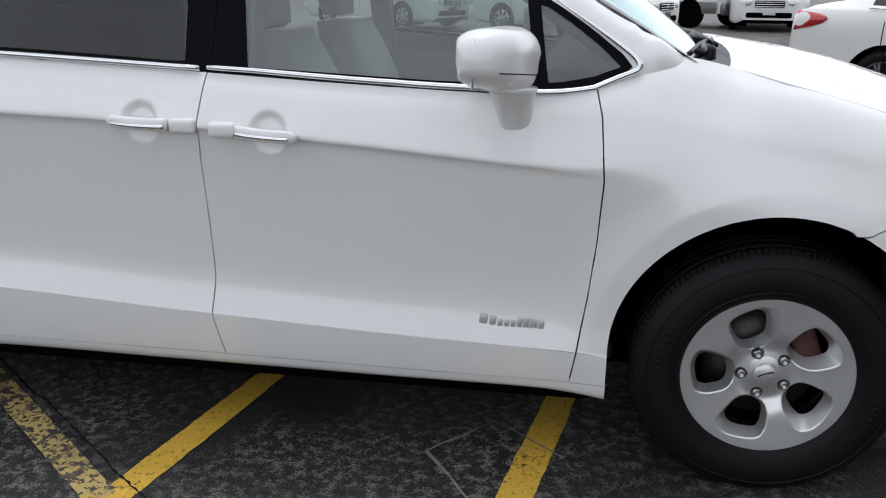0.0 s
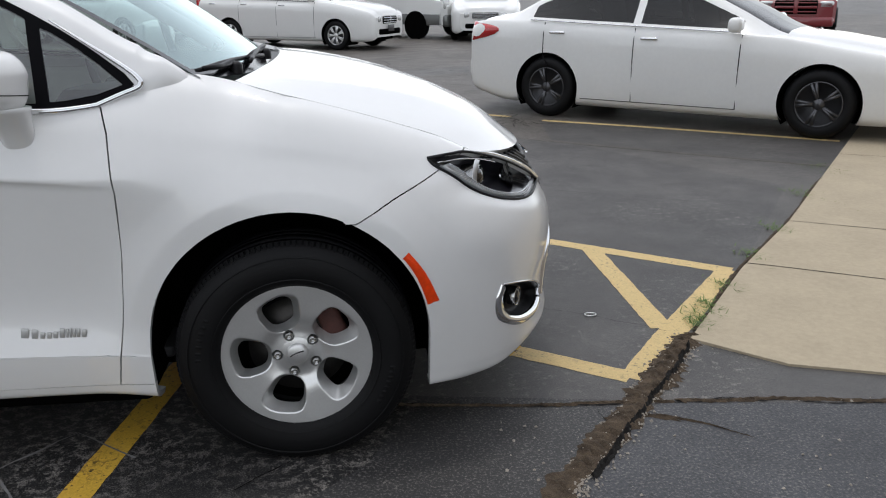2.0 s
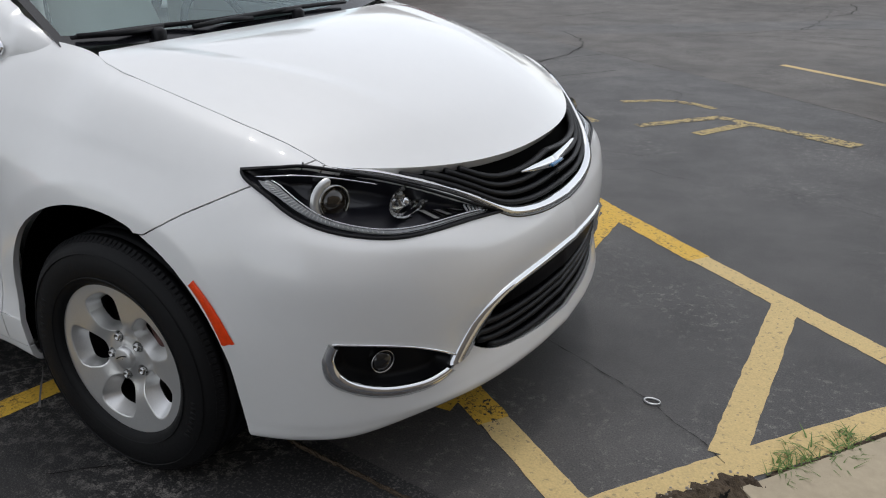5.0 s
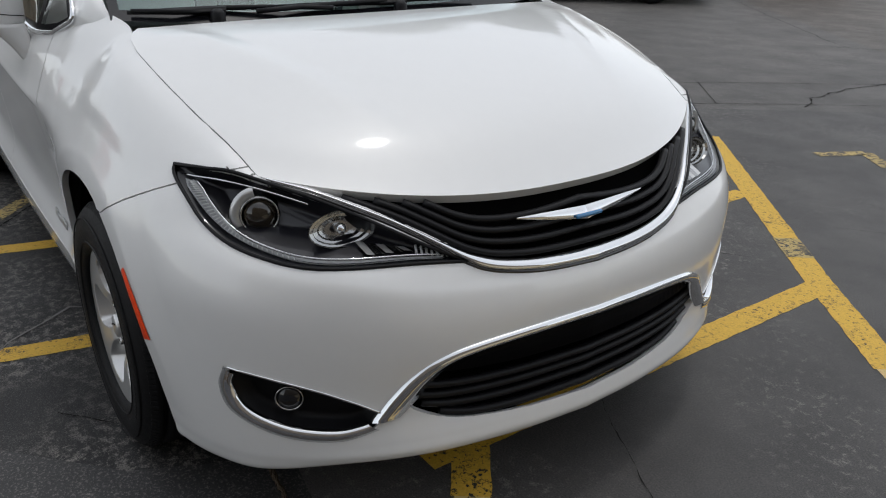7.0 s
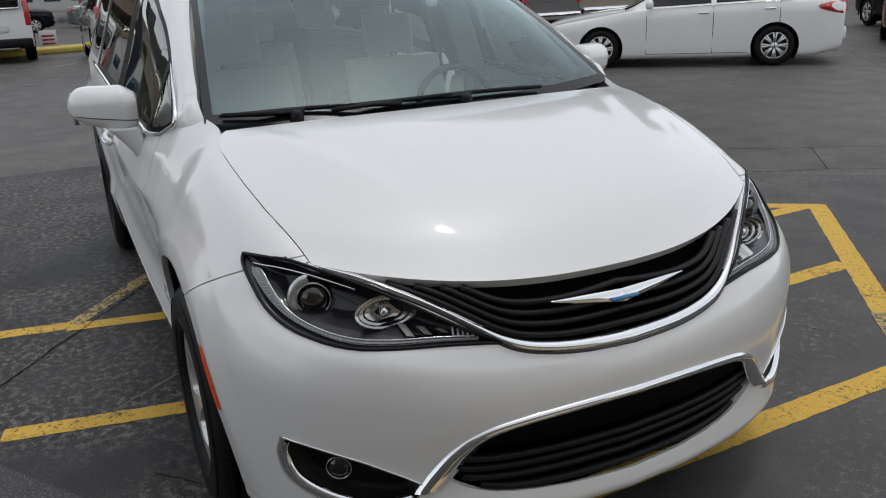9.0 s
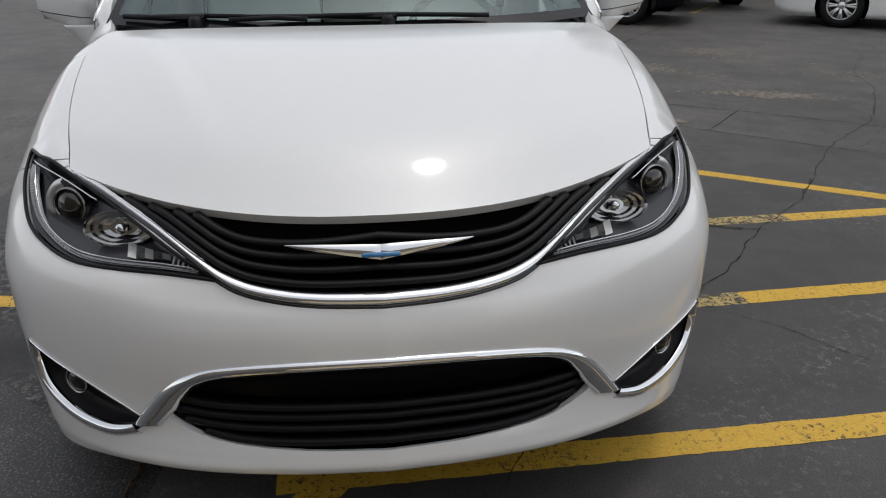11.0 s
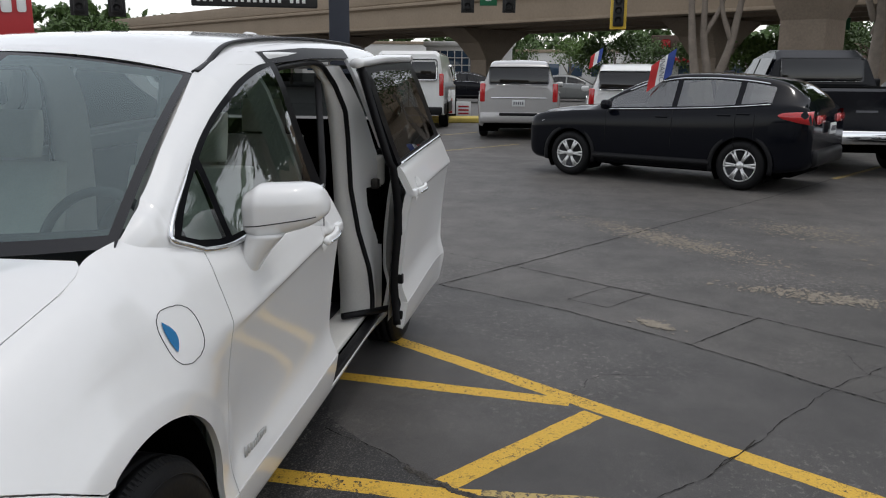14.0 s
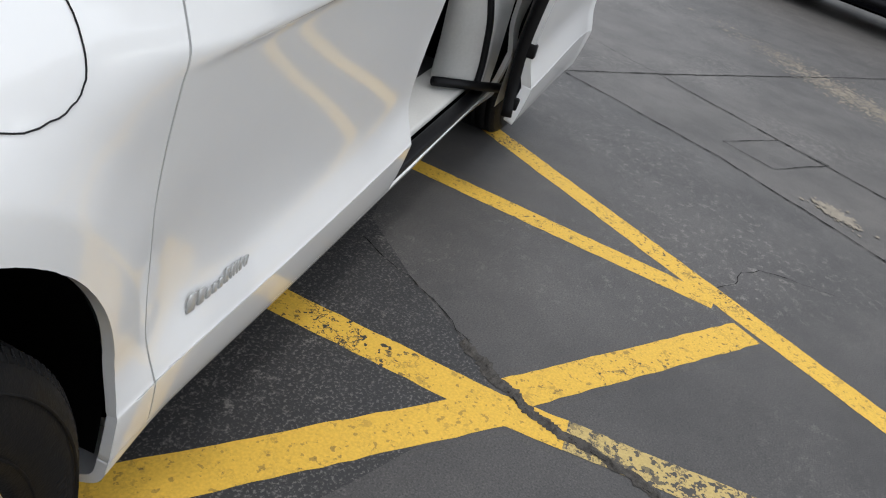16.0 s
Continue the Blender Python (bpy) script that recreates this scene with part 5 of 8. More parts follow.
# opening on the left: sill step, pillar trims, seals, floor
part("step_plate", box_bm(1.10, 0.16, 0.03, 0.01, at=(-2.08, 0.80, 0.315)), M_TRIM, van, "beige sill plate")
part("step_rail", box_bm(1.10, 0.05, 0.04, 0.008, at=(-2.08, 0.915, 0.29)), M_BLACK, van, "black lower door rail")
part("cabin_floor", box_bm(2.9, 1.55, 0.04, 0.01, at=(-1.85, 0, 0.30)), M_DASH, van)
for s in (1, -1):
    bp = [[(-1.425 + dx, s * (y0 + dy), z) for dx, dy in ((0, 0), (0, -.08), (-.08, -.10), (-.09, -.02))]
          for y0, z in [(float(np.interp(z, [1.1, 1.32, 1.52, 1.64], [.895, .825, .75, .67])), z) for z in np.linspace(0.3, 1.60, 14)]]
    mesh_ob("centre_pillar", *loft(bp), M_TRIM, van, "light grey centre pillar trim", smooth=False)
    rows_t, rows_p, seal = [], [], []
    for z in np.linspace(0.33, 1.60, 30):
        x0 = float(np.interp(z, [.33, .43, .99, 1.26, 1.39, 1.52, 1.60], [-2.45, -2.47, -2.47, -2.45, -2.425, -2.36, -2.24]))
        y0 = float(np.interp(z, [.33, .43, .57, .77, .99, 1.26, 1.39, 1.52, 1.60], [.915, .912, .898, .842, .806, .801, .796, .758, .735]))
        yi = float(np.interp(z, [.33, .60, .91, 1.26, 1.52, 1.60], [.755, .746, .730, .722, .712, .690]))
        yo = float(np.interp(z, [.33, 1.10, 1.20, 1.40, 1.58], [.936, .936, .905, .850, .785]))
        xo = x0 - 0.15
        rows_t.append([(x0 + .002, s * (y0 - .004), z), (x0 + .022, s * (y0 - .022), z), (x0 + .040, s * (y0 * .5 + yi * .5), z), (x0 + .030, s * yi, z), (x0 - .16, s * (yi - .05), z)])
        rows_p.append([(x0 - .004, s * (y0 + .002), z), (x0 - .012, s * (y0 + .014), z), (x0 - .055, s * (y0 * .62 + yo * .38 + .004), z), (x0 - .10, s * (y0 * .30 + yo * .70 - .003), z), (xo, s * yo, z)])
        seal.append((x0, s * (y0 + .004), z))
    mesh_ob("rear_opening_pillar", *loft(rows_t, close=False), M_TRIM, van, "light grey rear pillar trim")
    mesh_ob("quarter_aperture", *loft(rows_p, close=False), M_PAINT, van, "white painted door aperture")
    seal = smooth_line(seal + [(x, s * y, z) for x, y, z in ((-2.08, .738, 1.612), (-1.85, .742, 1.602), (-1.65, .744, 1.590), (-1.53, .744, 1.578))], 70)
    mesh_ob("opening_seal", *tube(seal, 0.013, 8, up=(0, 1, 0)), M_BLACK, van, "black rubber opening seal")
    part("cantrail_trim", box_bm(0.98, 0.10, 0.05, 0.015, at=(-1.98, s * 0.694, 1.632), turn=(0, 1.6, 0)), M_PAINT, van, "white painted header over the door opening")
    part("quarter_trim", box_bm(1.3, 0.04, 0.75, 0.02, at=(-3.15, s * 0.80, 0.75)), M_DASH, van)
    part("door_trim", box_bm(0.95, 0.05, 0.72, 0.03, at=(-1.0, s * 0.86, 0.70)), M_TRIM, van, "light grey front door trim")
mesh_ob("lower_hinge_arm", *tube([(-2.30, 0.80, 0.36), (-2.42, 0.90, 0.35), (-2.52, 1.0, 0.35), (-2.62, 1.02, 0.36)], 0.018, 8), M_BLACK, van)
# flat black panel; the dark of the opening is its colour
part("latch_recess", box_bm(0.098, 0.02, 0.31, 0.006, at=(-2.583, 0.903, 0.83), turn=(0, 0, -39.8)), M_CAVITY, van, "black opening beside the door latch")
part("door_striker", box_bm(0.05, 0.04, 0.05, 0.008, at=(-2.53, 0.925, 1.01)), M_DISC, van)
part("aperture_handle", box_bm(0.05, 0.05, 0.16, 0.02, 3, at=(-2.62, 0.93, 1.07)), M_TRIM, van)
mesh_ob("seat_belt", *tube([(-2.30, .70, 1.55), (-2.28, .72, 1.1), (-2.22, .70, .55)], .018, 6, flat=.2), M_DASH, van)

for s, d in ((1, fdoors[0]), (-1, fdoors[1])):
    handle_parts(d, s, -1.262, 0.968, 0.985)
    # badge: a small figure mark and nine letter bars
    x0 = -0.60
    sp = lambda x, z: (x, s * (float(np.interp(z, [.40, .46], [.943, .937])) + 0.004), z)
    wd = (0.030, 0.024, 0.018, 0.018, 0.018, 0.019, 0.010, 0.009, 0.010, 0.013, 0.018)
    ht = (0.034, 0.030, 0.021, 0.020, 0.021, 0.030, 0.028, 0.030, 0.028, 0.028, 0.024)
    x = x0 if s == 1 else -0.785
    badge = None
    for w, h in zip(wd, ht):
        c = x - w / 2 if s == 1 else x + w / 2
        b = box_bm(w * 0.74, 0.004, h, 0.0015, 1, at=sp(c, 0.438 + h / 2), turn=(0, -8 * s, 0))
        if badge is None:
            badge = part("door_badge", b, M_BADGE, van, "small silver lettered badge")
        else:
            part("badge_letter", b, M_BADGE, badge)
        x += (-w if s == 1 else w)


# ---- door mirrors ----
def mirror_section(t, n=36):
    """A ring of the mirror head; t runs from the inner to the outer end."""
    w = min(1.0, 0.70 + 1.6 * t) * (1.0 if t < 0.62 else max(0.05, 1 - ((t - 0.62) / 0.39) ** 2.6) ** 0.5)
    y, x, zc = 0.945 + 0.222 * t, -0.712 - 0.075 * t ** 1.5, 1.168 + 0.010 * t
    a = np.linspace(0, 2 * np.pi, n, endpoint=False)
    px, pz = np.cos(a), np.sin(a)
    hx, up, dn = 0.086 * w, 0.088 * w * (1 - 0.10 * t), 0.088 * w * (1 - 0.52 * t)
    px = np.where(px < -0.60, -0.60 + (px + 0.60) * 0.12, px)
    qx = np.sign(px) * np.abs(px) ** 0.80
    qz = np.sign(pz) * np.abs(pz) ** 0.78
    return np.stack([x + hx * qx * np.where(pz > 0, 1.0, 0.93), np.full(n, y), zc + np.where(pz > 0, up, dn) * qz], -1)


def mirror_head():
    return loft([mirror_section(t) for t in np.linspace(0, 1, 26)])


def mirror_seam():
    """The joint between the painted cap and the lower shell."""
    pts = []
    for t in np.linspace(0.02, 0.90, 18):
        r = mirror_section(t)
        r = np.concatenate([r[27:], r[:10]])
        z0 = 1.168 + 0.010 * t - 0.034 * (1 - 0.5 * t)
        pts.append((float(np.interp(z0, r[:, 2], r[:, 0])) + 0.0005, r[0, 1], z0))
    return tube(pts, 0.0016, 6)


def mirror_foot():
    rings = []
    for t in np.linspace(0, 1, 12):
        a = np.linspace(0, 2 * np.pi, 24, endpoint=False)
        c, q = np.cos(a), np.sin(a)
        m = np.array([-0.690 - 0.010 * t, 0.940 + 0.062 * t ** 1.3, 0.978 + 0.132 * t])
        rx, ry = 0.036 + 0.026 * t ** 1.6, 0.020 + 0.036 * t ** 1.4
        rings.append(np.stack([m[0] + rx * np.sign(c) * np.abs(c) ** 0.75, m[1] + ry * np.sign(q) * np.abs(q) ** 0.75, np.full(24, m[2]) + 0.018 * c * (1 - t)], -1))
    return loft(rings)


for s, d in ((1, fdoors[0]), (-1, fdoors[1])):
    t = (lambda vf: vf) if s == 1 else (lambda vf: mirrored(*vf))
    head = mesh_ob("door_mirror", *t(mirror_head()), M_PAINT, van, "white folding door mirror")
    mesh_ob("mirror_foot", *t(mirror_foot()), M_PAINT, head)
    mesh_ob("shell_joint", *t(mirror_seam()), M_BLACK, head)
    part("mirror_glass", box_bm(0.006, 0.16, 0.115, 0.002, at=(-0.800, s * 1.075, 1.178), turn=(0, 0, -s * 14)), M_CHROME, head, "mirror glass")

# ---- charge port on the left fender and side reflectors ----
def on_side(x, z, lift=0.0):
    """A point of the lower body's left skin at (x, height)."""
    u = np.interp(-x, -PLAN[::1, 0], np.arange(len(PLAN)))
    vs = np.linspace(0, 1, 400)
    p = body(np.full(400, float(u)), vs)
    i = int(np.argmin(np.abs(p[:, 2] - z)))
    du = body(np.array([u + 0.05]), vs[i:i + 1])[0] - body(np.array([u - 0.05]), vs[i:i + 1])[0]
    dv = p[min(i + 3, 399)] - p[max(i - 3, 0)]
    n = np.cross(du, dv)
    n /= np.linalg.norm(n) + 1e-12
    return p[i] + n * lift


a = np.linspace(0, 2 * np.pi, 48)
port = []
for t in a:
    e = 2.6
    c, q = math.cos(t), math.sin(t)
    port.append(on_side(-0.248 + 0.073 * np.sign(c) * abs(c) ** (2 / e), 0.945 + 0.068 * np.sign(q) * abs(q) ** (2 / e), 0.0008))
mesh_ob("charge_port_door", *tube(port, 0.0010, 6), M_BLACK, van, "outline of the charge port flap")
leaf = []
for t in np.linspace(0, 1, 16):
    w = 0.018 * math.sin(math.pi * t) ** 0.8
    z = 0.916 + 0.074 * t
    leaf.append([on_side(-0.203 - w * k * 1.0 - 0.008 * math.sin(math.pi * t), z, 0.003) for k in (-1, -.3, .3, 1)])
v, f = loft(leaf, close=False)
mesh_ob("leaf_badge", v, f, M_BLUE, van, "blue leaf-shaped badge")
for s in (1, -1):
    rows = []
    for t in np.linspace(0, 1, 14):
        ang = radians(39 - 24 * t)
        row = []
        for k in np.linspace(0, 1, 6):
            r = 0.416 + (0.024 + 0.016 * t) * k
            p = on_side(-0.01 + r * math.cos(ang), 0.388 + r * math.sin(ang), 0.0015 + 0.005 * math.sin(math.pi * k) * math.sin(math.pi * min(1, t + .03)) ** 0.4)
            row.append((p[0], s * p[1], p[2]))
        rows.append(row)
    v, f = loft(rows, close=False)
    mesh_ob("side_reflector", v, f if s == 1 else [q[::-1] for q in f], M_AMBER, van, "amber side marker in the wheel arch")

# ---- headlights ----
hv_, hf_ = pieces["headlight"]
hn = normals_of(hv_, hf_)
deep = np.array(hv_) - np.array([0.86, 0.50, 0.06]) * (0.010 + 0.065 * np.clip(-poly_sd(hv_[:, 1], hv_[:, 2], HEADLIGHT) / 0.05, 0, 1))[:, None]
LED_LINE = [(.40, .744), (.48, .750), (.60, .754), (.69, .762), (.752, .780), (.796, .806), (.820, .838), (.833, .875), (.836, .898)]
for s in (1, -1):
    t = (lambda vf: vf) if s == 1 else (lambda vf: mirrored(*vf))
    hl = mesh_ob("headlight", *t((deep, hf_)), M_HOUSING, van, "headlight with black housing and projector lens")
    lens = mesh_ob("lens_cover", *t((np.array(hv_) + hn * 0.001, hf_)), M_LENS, hl, "clear lens cover")
    lens.visible_shadow = False
    out = on_nose(HEADLIGHT + HEADLIGHT[:1], 0.001)
    out[:, 1] *= s
    mesh_ob("lens_gasket", *tube(out, 0.0045, 6), M_BLACK, hl, "black lens gasket")
    mid = smooth_line(LED_LINE, 40)
    tg = np.gradient(mid, axis=0)
    nm_ = np.stack([-tg[:, 1], tg[:, 0]], -1) / np.linalg.norm(tg, axis=1)[:, None]
    half = np.interp(np.linspace(0, 1, 40), [0, .55, .75, .92, 1], [.0022, .0035, .0075, .0090, .0050])[:, None]
    v, f = band((mid + nm_ * half) * np.array([s, 1]), (mid - nm_ * half) * np.array([s, 1]), lift=-0.010, depth=0.020)
    mesh_ob("light_guide", v, f if s == 1 else [q[::-1] for q in f], M_LED, hl, "ribbed daytime light guide")
    led2 = on_nose(mid + nm_ * (half + 0.004), -0.008)
    led2[:, 1] *= s
    mesh_ob("chrome_trim", *tube(led2, 0.0018, 6), M_CHROME, hl)
    brow = on_nose(smooth_line([(.840, .905), (.79, .905), (.72, .888), (.64, .860)], 24), -0.006)
    brow[:, 1] *= s
    mesh_ob("upper_trim", *tube(brow, 0.0022, 6), M_CHROME, hl)
    c = on_nose([(0.738, 0.852)], -0.048)[0]
    axis = Vector((0.93, 0.36 * s, 0.02)).normalized()
    rot = axis.to_track_quat("Y", "Z").to_matrix()
    for nm, prof, mat, lb in (("projector_ring", [(0.0445, -0.04), (0.045, 0.010), (0.0425, 0.018), (0.039, 0.016), (0.037, 0.004)], M_REFLECTOR, "chrome projector ring"),
                              ("projector_lens", [(0.0375, 0.000), (0.034, 0.014), (0.024, 0.023), (0.011, 0.028), (0.001, 0.029)], M_PROJECTOR, "dark glass projector lens")):
        v, f = spin_mesh(prof, 36)
        v = np.array([rot @ Vector(q) for q in v]) + np.array([c[0], s * c[1], c[2]])
        mesh_ob(nm, v, [q[::-1] for q in f], mat, hl, lb)
    # bright crescent of the projector's shroud, on its outer side
    rows = []
    for a in np.linspace(radians(100), radians(262), 16):
        q = [Vector((r * math.cos(a) * s, d, r * math.sin(a))) for r, d in ((.044, .012), (.060, .020), (.066, .006))]
        rows.append([tuple(np.array(rot @ w) + np.array([c[0], s * c[1], c[2]])) for w in q])
    v, f = loft(rows, close=False)
    mesh_ob("projector_shroud", v, f if s == 1 else [q[::-1] for q in f], M_SILVERCOAT, hl, "bright silver projector shroud")
    # high beam bowl: an oval reflector cut in fluted steps, with its bulb shield
    c = on_nose([(0.592, 0.818)], -0.028)[0]
    rot2 = Vector((0.95, 0.10 * s, 0.26)).normalized().to_track_quat("Y", "Z").to_matrix()
    steps = [(0.050, 0.016), (0.047, 0.010), (0.042, 0.008), (0.039, -0.001), (0.033, -0.003), (0.029, -0.012), (0.020, -0.016), (0.012, -0.016)]
    v, f = spin_mesh(steps, 22)
    v = np.array([rot2 @ Vector((q[0] * 1.62, q[1], q[2] * 0.84)) for q in v]) + np.array([c[0], s * c[1], c[2]])
    mesh_ob("reflector_bowl", v, f, M_REFLECTOR, hl, "stepped chrome reflector bowl", smooth=False)
    v, f = spin_mesh([(0.012, -0.02), (0.013, 0.004), (0.009, 0.012), (0.001, 0.013)], 18)
    v = np.array([rot2 @ Vector(q) for q in v]) + np.array([c[0], s * c[1], c[2]])
    mesh_ob("bulb_shield", v, [q[::-1] for q in f], M_CHROME, hl)
    # fluted silver floor of the bowl and the ribbed marker that runs to the inner tip
    for k in range(7):
        y0 = 0.572 - 0.020 * k
        a, b = on_nose([(y0, 0.796 - 0.004 * k)], -0.030)[0], on_nose([(y0 - 0.012, 0.766)], -0.010)[0]
        a2, b2 = on_nose([(y0 - 0.018, 0.794 - 0.004 * k)], -0.034)[0], on_nose([(y0 - 0.030, 0.764)], -0.014)[0]
        mv = [(p[0], s * p[1], p[2]) for p in (a, b, b2, a2)]
        mesh_ob("reflector_flute", mv, [(0, 1, 2, 3) if s == 1 else (3, 2, 1, 0)], M_REFLECTOR if k % 2 else M_SILVERCOAT, hl, smooth=False)
    for k in range(9):
        y0 = 0.452 - 0.011 * k
        a, b = on_nose([(y0, 0.775 - 0.0035 * k)], -0.014)[0], on_nose([(y0 + 0.004, 0.757 - 0.0022 * k)], -0.010)[0]
        mesh_ob("marker_rib", *tube([(a[0], s * a[1], a[2]), (b[0], s * b[1], b[2])], 0.0030, 6), M_LED, hl)
    # cross ribs of the daytime light guide
    for k in range(34):
        t = 0.40 + 0.58 * k / 33
        p = np.array([np.interp(t, np.linspace(0, 1, 40), mid[:, q]) for q in (0, 1)])
        nn = np.array([np.interp(t, np.linspace(0, 1, 40), nm_[:, q]) for q in (0, 1)])
        h = float(np.interp(t, np.linspace(0, 1, 40), half[:, 0])) * 0.85
        e = on_nose([p + nn * h, p - nn * h], -0.0085)
        e[:, 1] *= s
        mesh_ob("guide_rib", *tube(e, 0.0016, 5), M_SILVERCOAT, hl)

# ---- upper grille: black back, bars, chrome strip and winged badge ----
gv, gf = pieces["grille"]
gn = normals_of(gv, gf)
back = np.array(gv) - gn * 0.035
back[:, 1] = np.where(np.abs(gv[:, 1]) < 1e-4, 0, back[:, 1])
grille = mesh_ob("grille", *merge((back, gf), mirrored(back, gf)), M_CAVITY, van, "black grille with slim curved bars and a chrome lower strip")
strip = np.array([(0, .692), (.08, .693), (.15, .696), (.22, .703), (.29, .716), (.345, .737), (.40, .770), (.47, .812), (.53, .842), (.62, .881), (.70, .905)])
strip = smooth_line(strip, 60)
tang = np.gradient(strip, axis=0)
nrm = np.stack([-tang[:, 1], tang[:, 0]], -1)
nrm /= np.linalg.norm(nrm, axis=1)[:, None]
wd = np.interp(np.linspace(0, 1, 60), [0, .45, .62, 1], [.0125, .0105, .0040, .0022])[:, None]
full = lambda h: np.concatenate([np.stack([-h[::-1, 0], h[::-1, 1]], -1)[:-1], h])
v, f = band(full(strip + nrm * wd), full(strip - nrm * wd), lift=0.002, tilt=np.interp(np.abs(full(strip)[:, 0]), [0, .33, .50, .70], [.012, .011, .003, .0]))
mesh_ob("chrome_strip", v, [q[::-1] for q in f], M_CHROME, grille, "bright chrome strip under the grille")
v, f = band(full(strip - nrm * (wd + 0.001)), full(strip - nrm * (wd + 0.009)), lift=0.002)
mesh_ob("lower_surround", v, [q[::-1] for q in f], M_GLOSSBLACK, grille, "gloss black surround")
for k in range(4):
    off = 0.030 + 0.031 * k
    yy = np.linspace(0, .60 - .05 * k, 40)
    zz = np.interp(yy, strip[:, 0], strip[:, 1]) + off * np.interp(yy, [0, .45, .66], [1.0, .62, .22])
    lim = np.interp(yy, [0, .2, .33, .525, .72], [.842, .846, .858, .872, .905]) - 0.006
    keep = zz < lim
    line = full(np.stack([yy, zz], -1)[keep])
    p = on_nose(line, -0.010)
    mesh_ob("grille_bar", *tube(p, 0.0115, 8, flat=0.75), M_BLACK, grille)
wing = []
for t in np.linspace(0, 1, 20):
    y = 0.205 * t
    zc = 0.780 + 0.016 * t
    h = 0.0135 * (1 - t) ** 0.8 + 0.0015
    wing.append((y, zc, h))
for s in (1, -1):
    a = on_nose([(y, zc + h) for y, zc, h in wing], 0.004)
    b = on_nose([(y, zc) for y, zc, h in wing], 0.013)
    c = on_nose([(y, zc - h) for y, zc, h in wing], 0.004)
    for q in (a, b, c):
        q[:, 1] *= s
    v, f = loft([a, b, c], close=False)
    mesh_ob("badge_wing", v, f if s == -1 else [q[::-1] for q in f], M_CHROME, grille, "chrome wing badge")
bc = on_nose([(0.0, 0.776)], 0.008)[0]
part("badge_centre", box_bm(0.010, 0.085, 0.011, 0.004, at=(bc[0] + 0.006, 0, bc[2] + 0.001), turn=(0, -28, 0)), M_BLUE, grille, "blue enamel badge centre")

# ---- lower grille, fog lamps and chrome surrounds ----
lv, lf = pieces["lower"]
ln = normals_of(lv, lf)
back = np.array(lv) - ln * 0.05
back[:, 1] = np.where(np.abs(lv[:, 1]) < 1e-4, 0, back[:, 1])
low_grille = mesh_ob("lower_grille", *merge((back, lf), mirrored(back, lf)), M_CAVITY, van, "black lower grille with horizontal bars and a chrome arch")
for k, (z, w) in enumerate(((.332, .42), (.360, .465), (.388, .485), (.416, .480))):
    yy = np.linspace(-w, w, 50)
    p = on_nose(np.stack([yy, z + 0.022 * (np.abs(yy) / w) ** 6 + 0.0 * yy], -1), -0.016)
    mesh_ob("lower_bar", *tube(p, 0.0125, 8, flat=0.8), M_BLACK, low_grille)
yy = np.linspace(-.43, .43, 40)
v, f = band(np.stack([yy, .528 - .040 * (np.abs(yy) / .43) ** 2.5], -1), np.stack([yy, .455 + .015 * (yy / .43) ** 4], -1), lift=-0.012, depth=0.03)
mesh_ob("plate_panel", v, [q[::-1] for q in f], M_PILLAR, low_grille, "smooth gloss black panel")
inn = smooth_line([(.522, .366), (.488, .402), (.455, .448), (.415, .490), (.342, .513), (.2, .528), (0, .535)], 50)
outl = smooth_line([(.585, .362), (.548, .414), (.500, .470), (.445, .511), (.365, .538), (.2, .556), (0, .562)], 50)
full2 = lambda h: np.concatenate([h, np.stack([-h[::-1, 0], h[::-1, 1]], -1)[1:]])
v, f = band(full2(outl), full2(inn), lift=0.008, crest=0.35)
mesh_ob("chrome_arch", v, f, M_CHROME, low_grille, "chrome arch over the lower grille")
fv, ff = pieces["fog"]
fn_ = normals_of(fv, ff)
fog_back = np.array(fv) - fn_ * (0.004 + 0.05 * np.clip(-poly_sd(fv[:, 1], fv[:, 2], FOG) / 0.02, 0, 1))[:, None]
for s in (1, -1):
    t = (lambda vf: vf) if s == 1 else (lambda vf: mirrored(*vf))
    fog = mesh_ob("fog_lamp_bezel", *t((fog_back, ff)), M_BLACK, van, "black fog lamp recess with a chrome edge")
    io = smooth_line([(.842, .492), (.846, .45), (.822, .395), (.752, .356), (.66, .345), (.592, .357)], 40)
    oo = smooth_line([(.856, .510), (.864, .45), (.843, .380), (.765, .330), (.66, .318), (.568, .340)], 40)
    v, f = band(oo * np.array([s, 1]), io * np.array([s, 1]), lift=0.004)
    mesh_ob("chrome_edge", v, f if s == -1 else [q[::-1] for q in f], M_CHROME, fog, "chrome lower edge")
    up = smooth_line([(.850, .508), (.79, .492), (.70, .461), (.62, .421), (.566, .387)], 30)
    p = on_nose(up * np.array([s, 1]), 0.002)
    mesh_ob("upper_edge", *tube(p, 0.003, 6), M_CHROME, fog)
    c = on_nose([(0.752, 0.420)], -0.03)[0]
    rot = Vector((0.85, 0.5 * s, 0.0)).normalized().to_track_quat("Y", "Z").to_matrix()
    for nm, prof, mat in (("fog_lamp_ring", [(0.032, -0.02), (0.033, 0.008), (0.031, 0.011), (0.029, 0.006)], M_REFLECTOR),
                          ("fog_lamp", [(0.030, 0.002), (0.023, 0.010), (0.012, 0.014), (0.001, 0.015)], M_GLOSSBLACK)):
        v, f = spin_mesh(prof, 30)
        v = np.array([rot @ Vector(q) for q in v]) + np.array([c[0], s * c[1], c[2]])
        mesh_ob(nm, v, [q[::-1] for q in f], mat, fog)

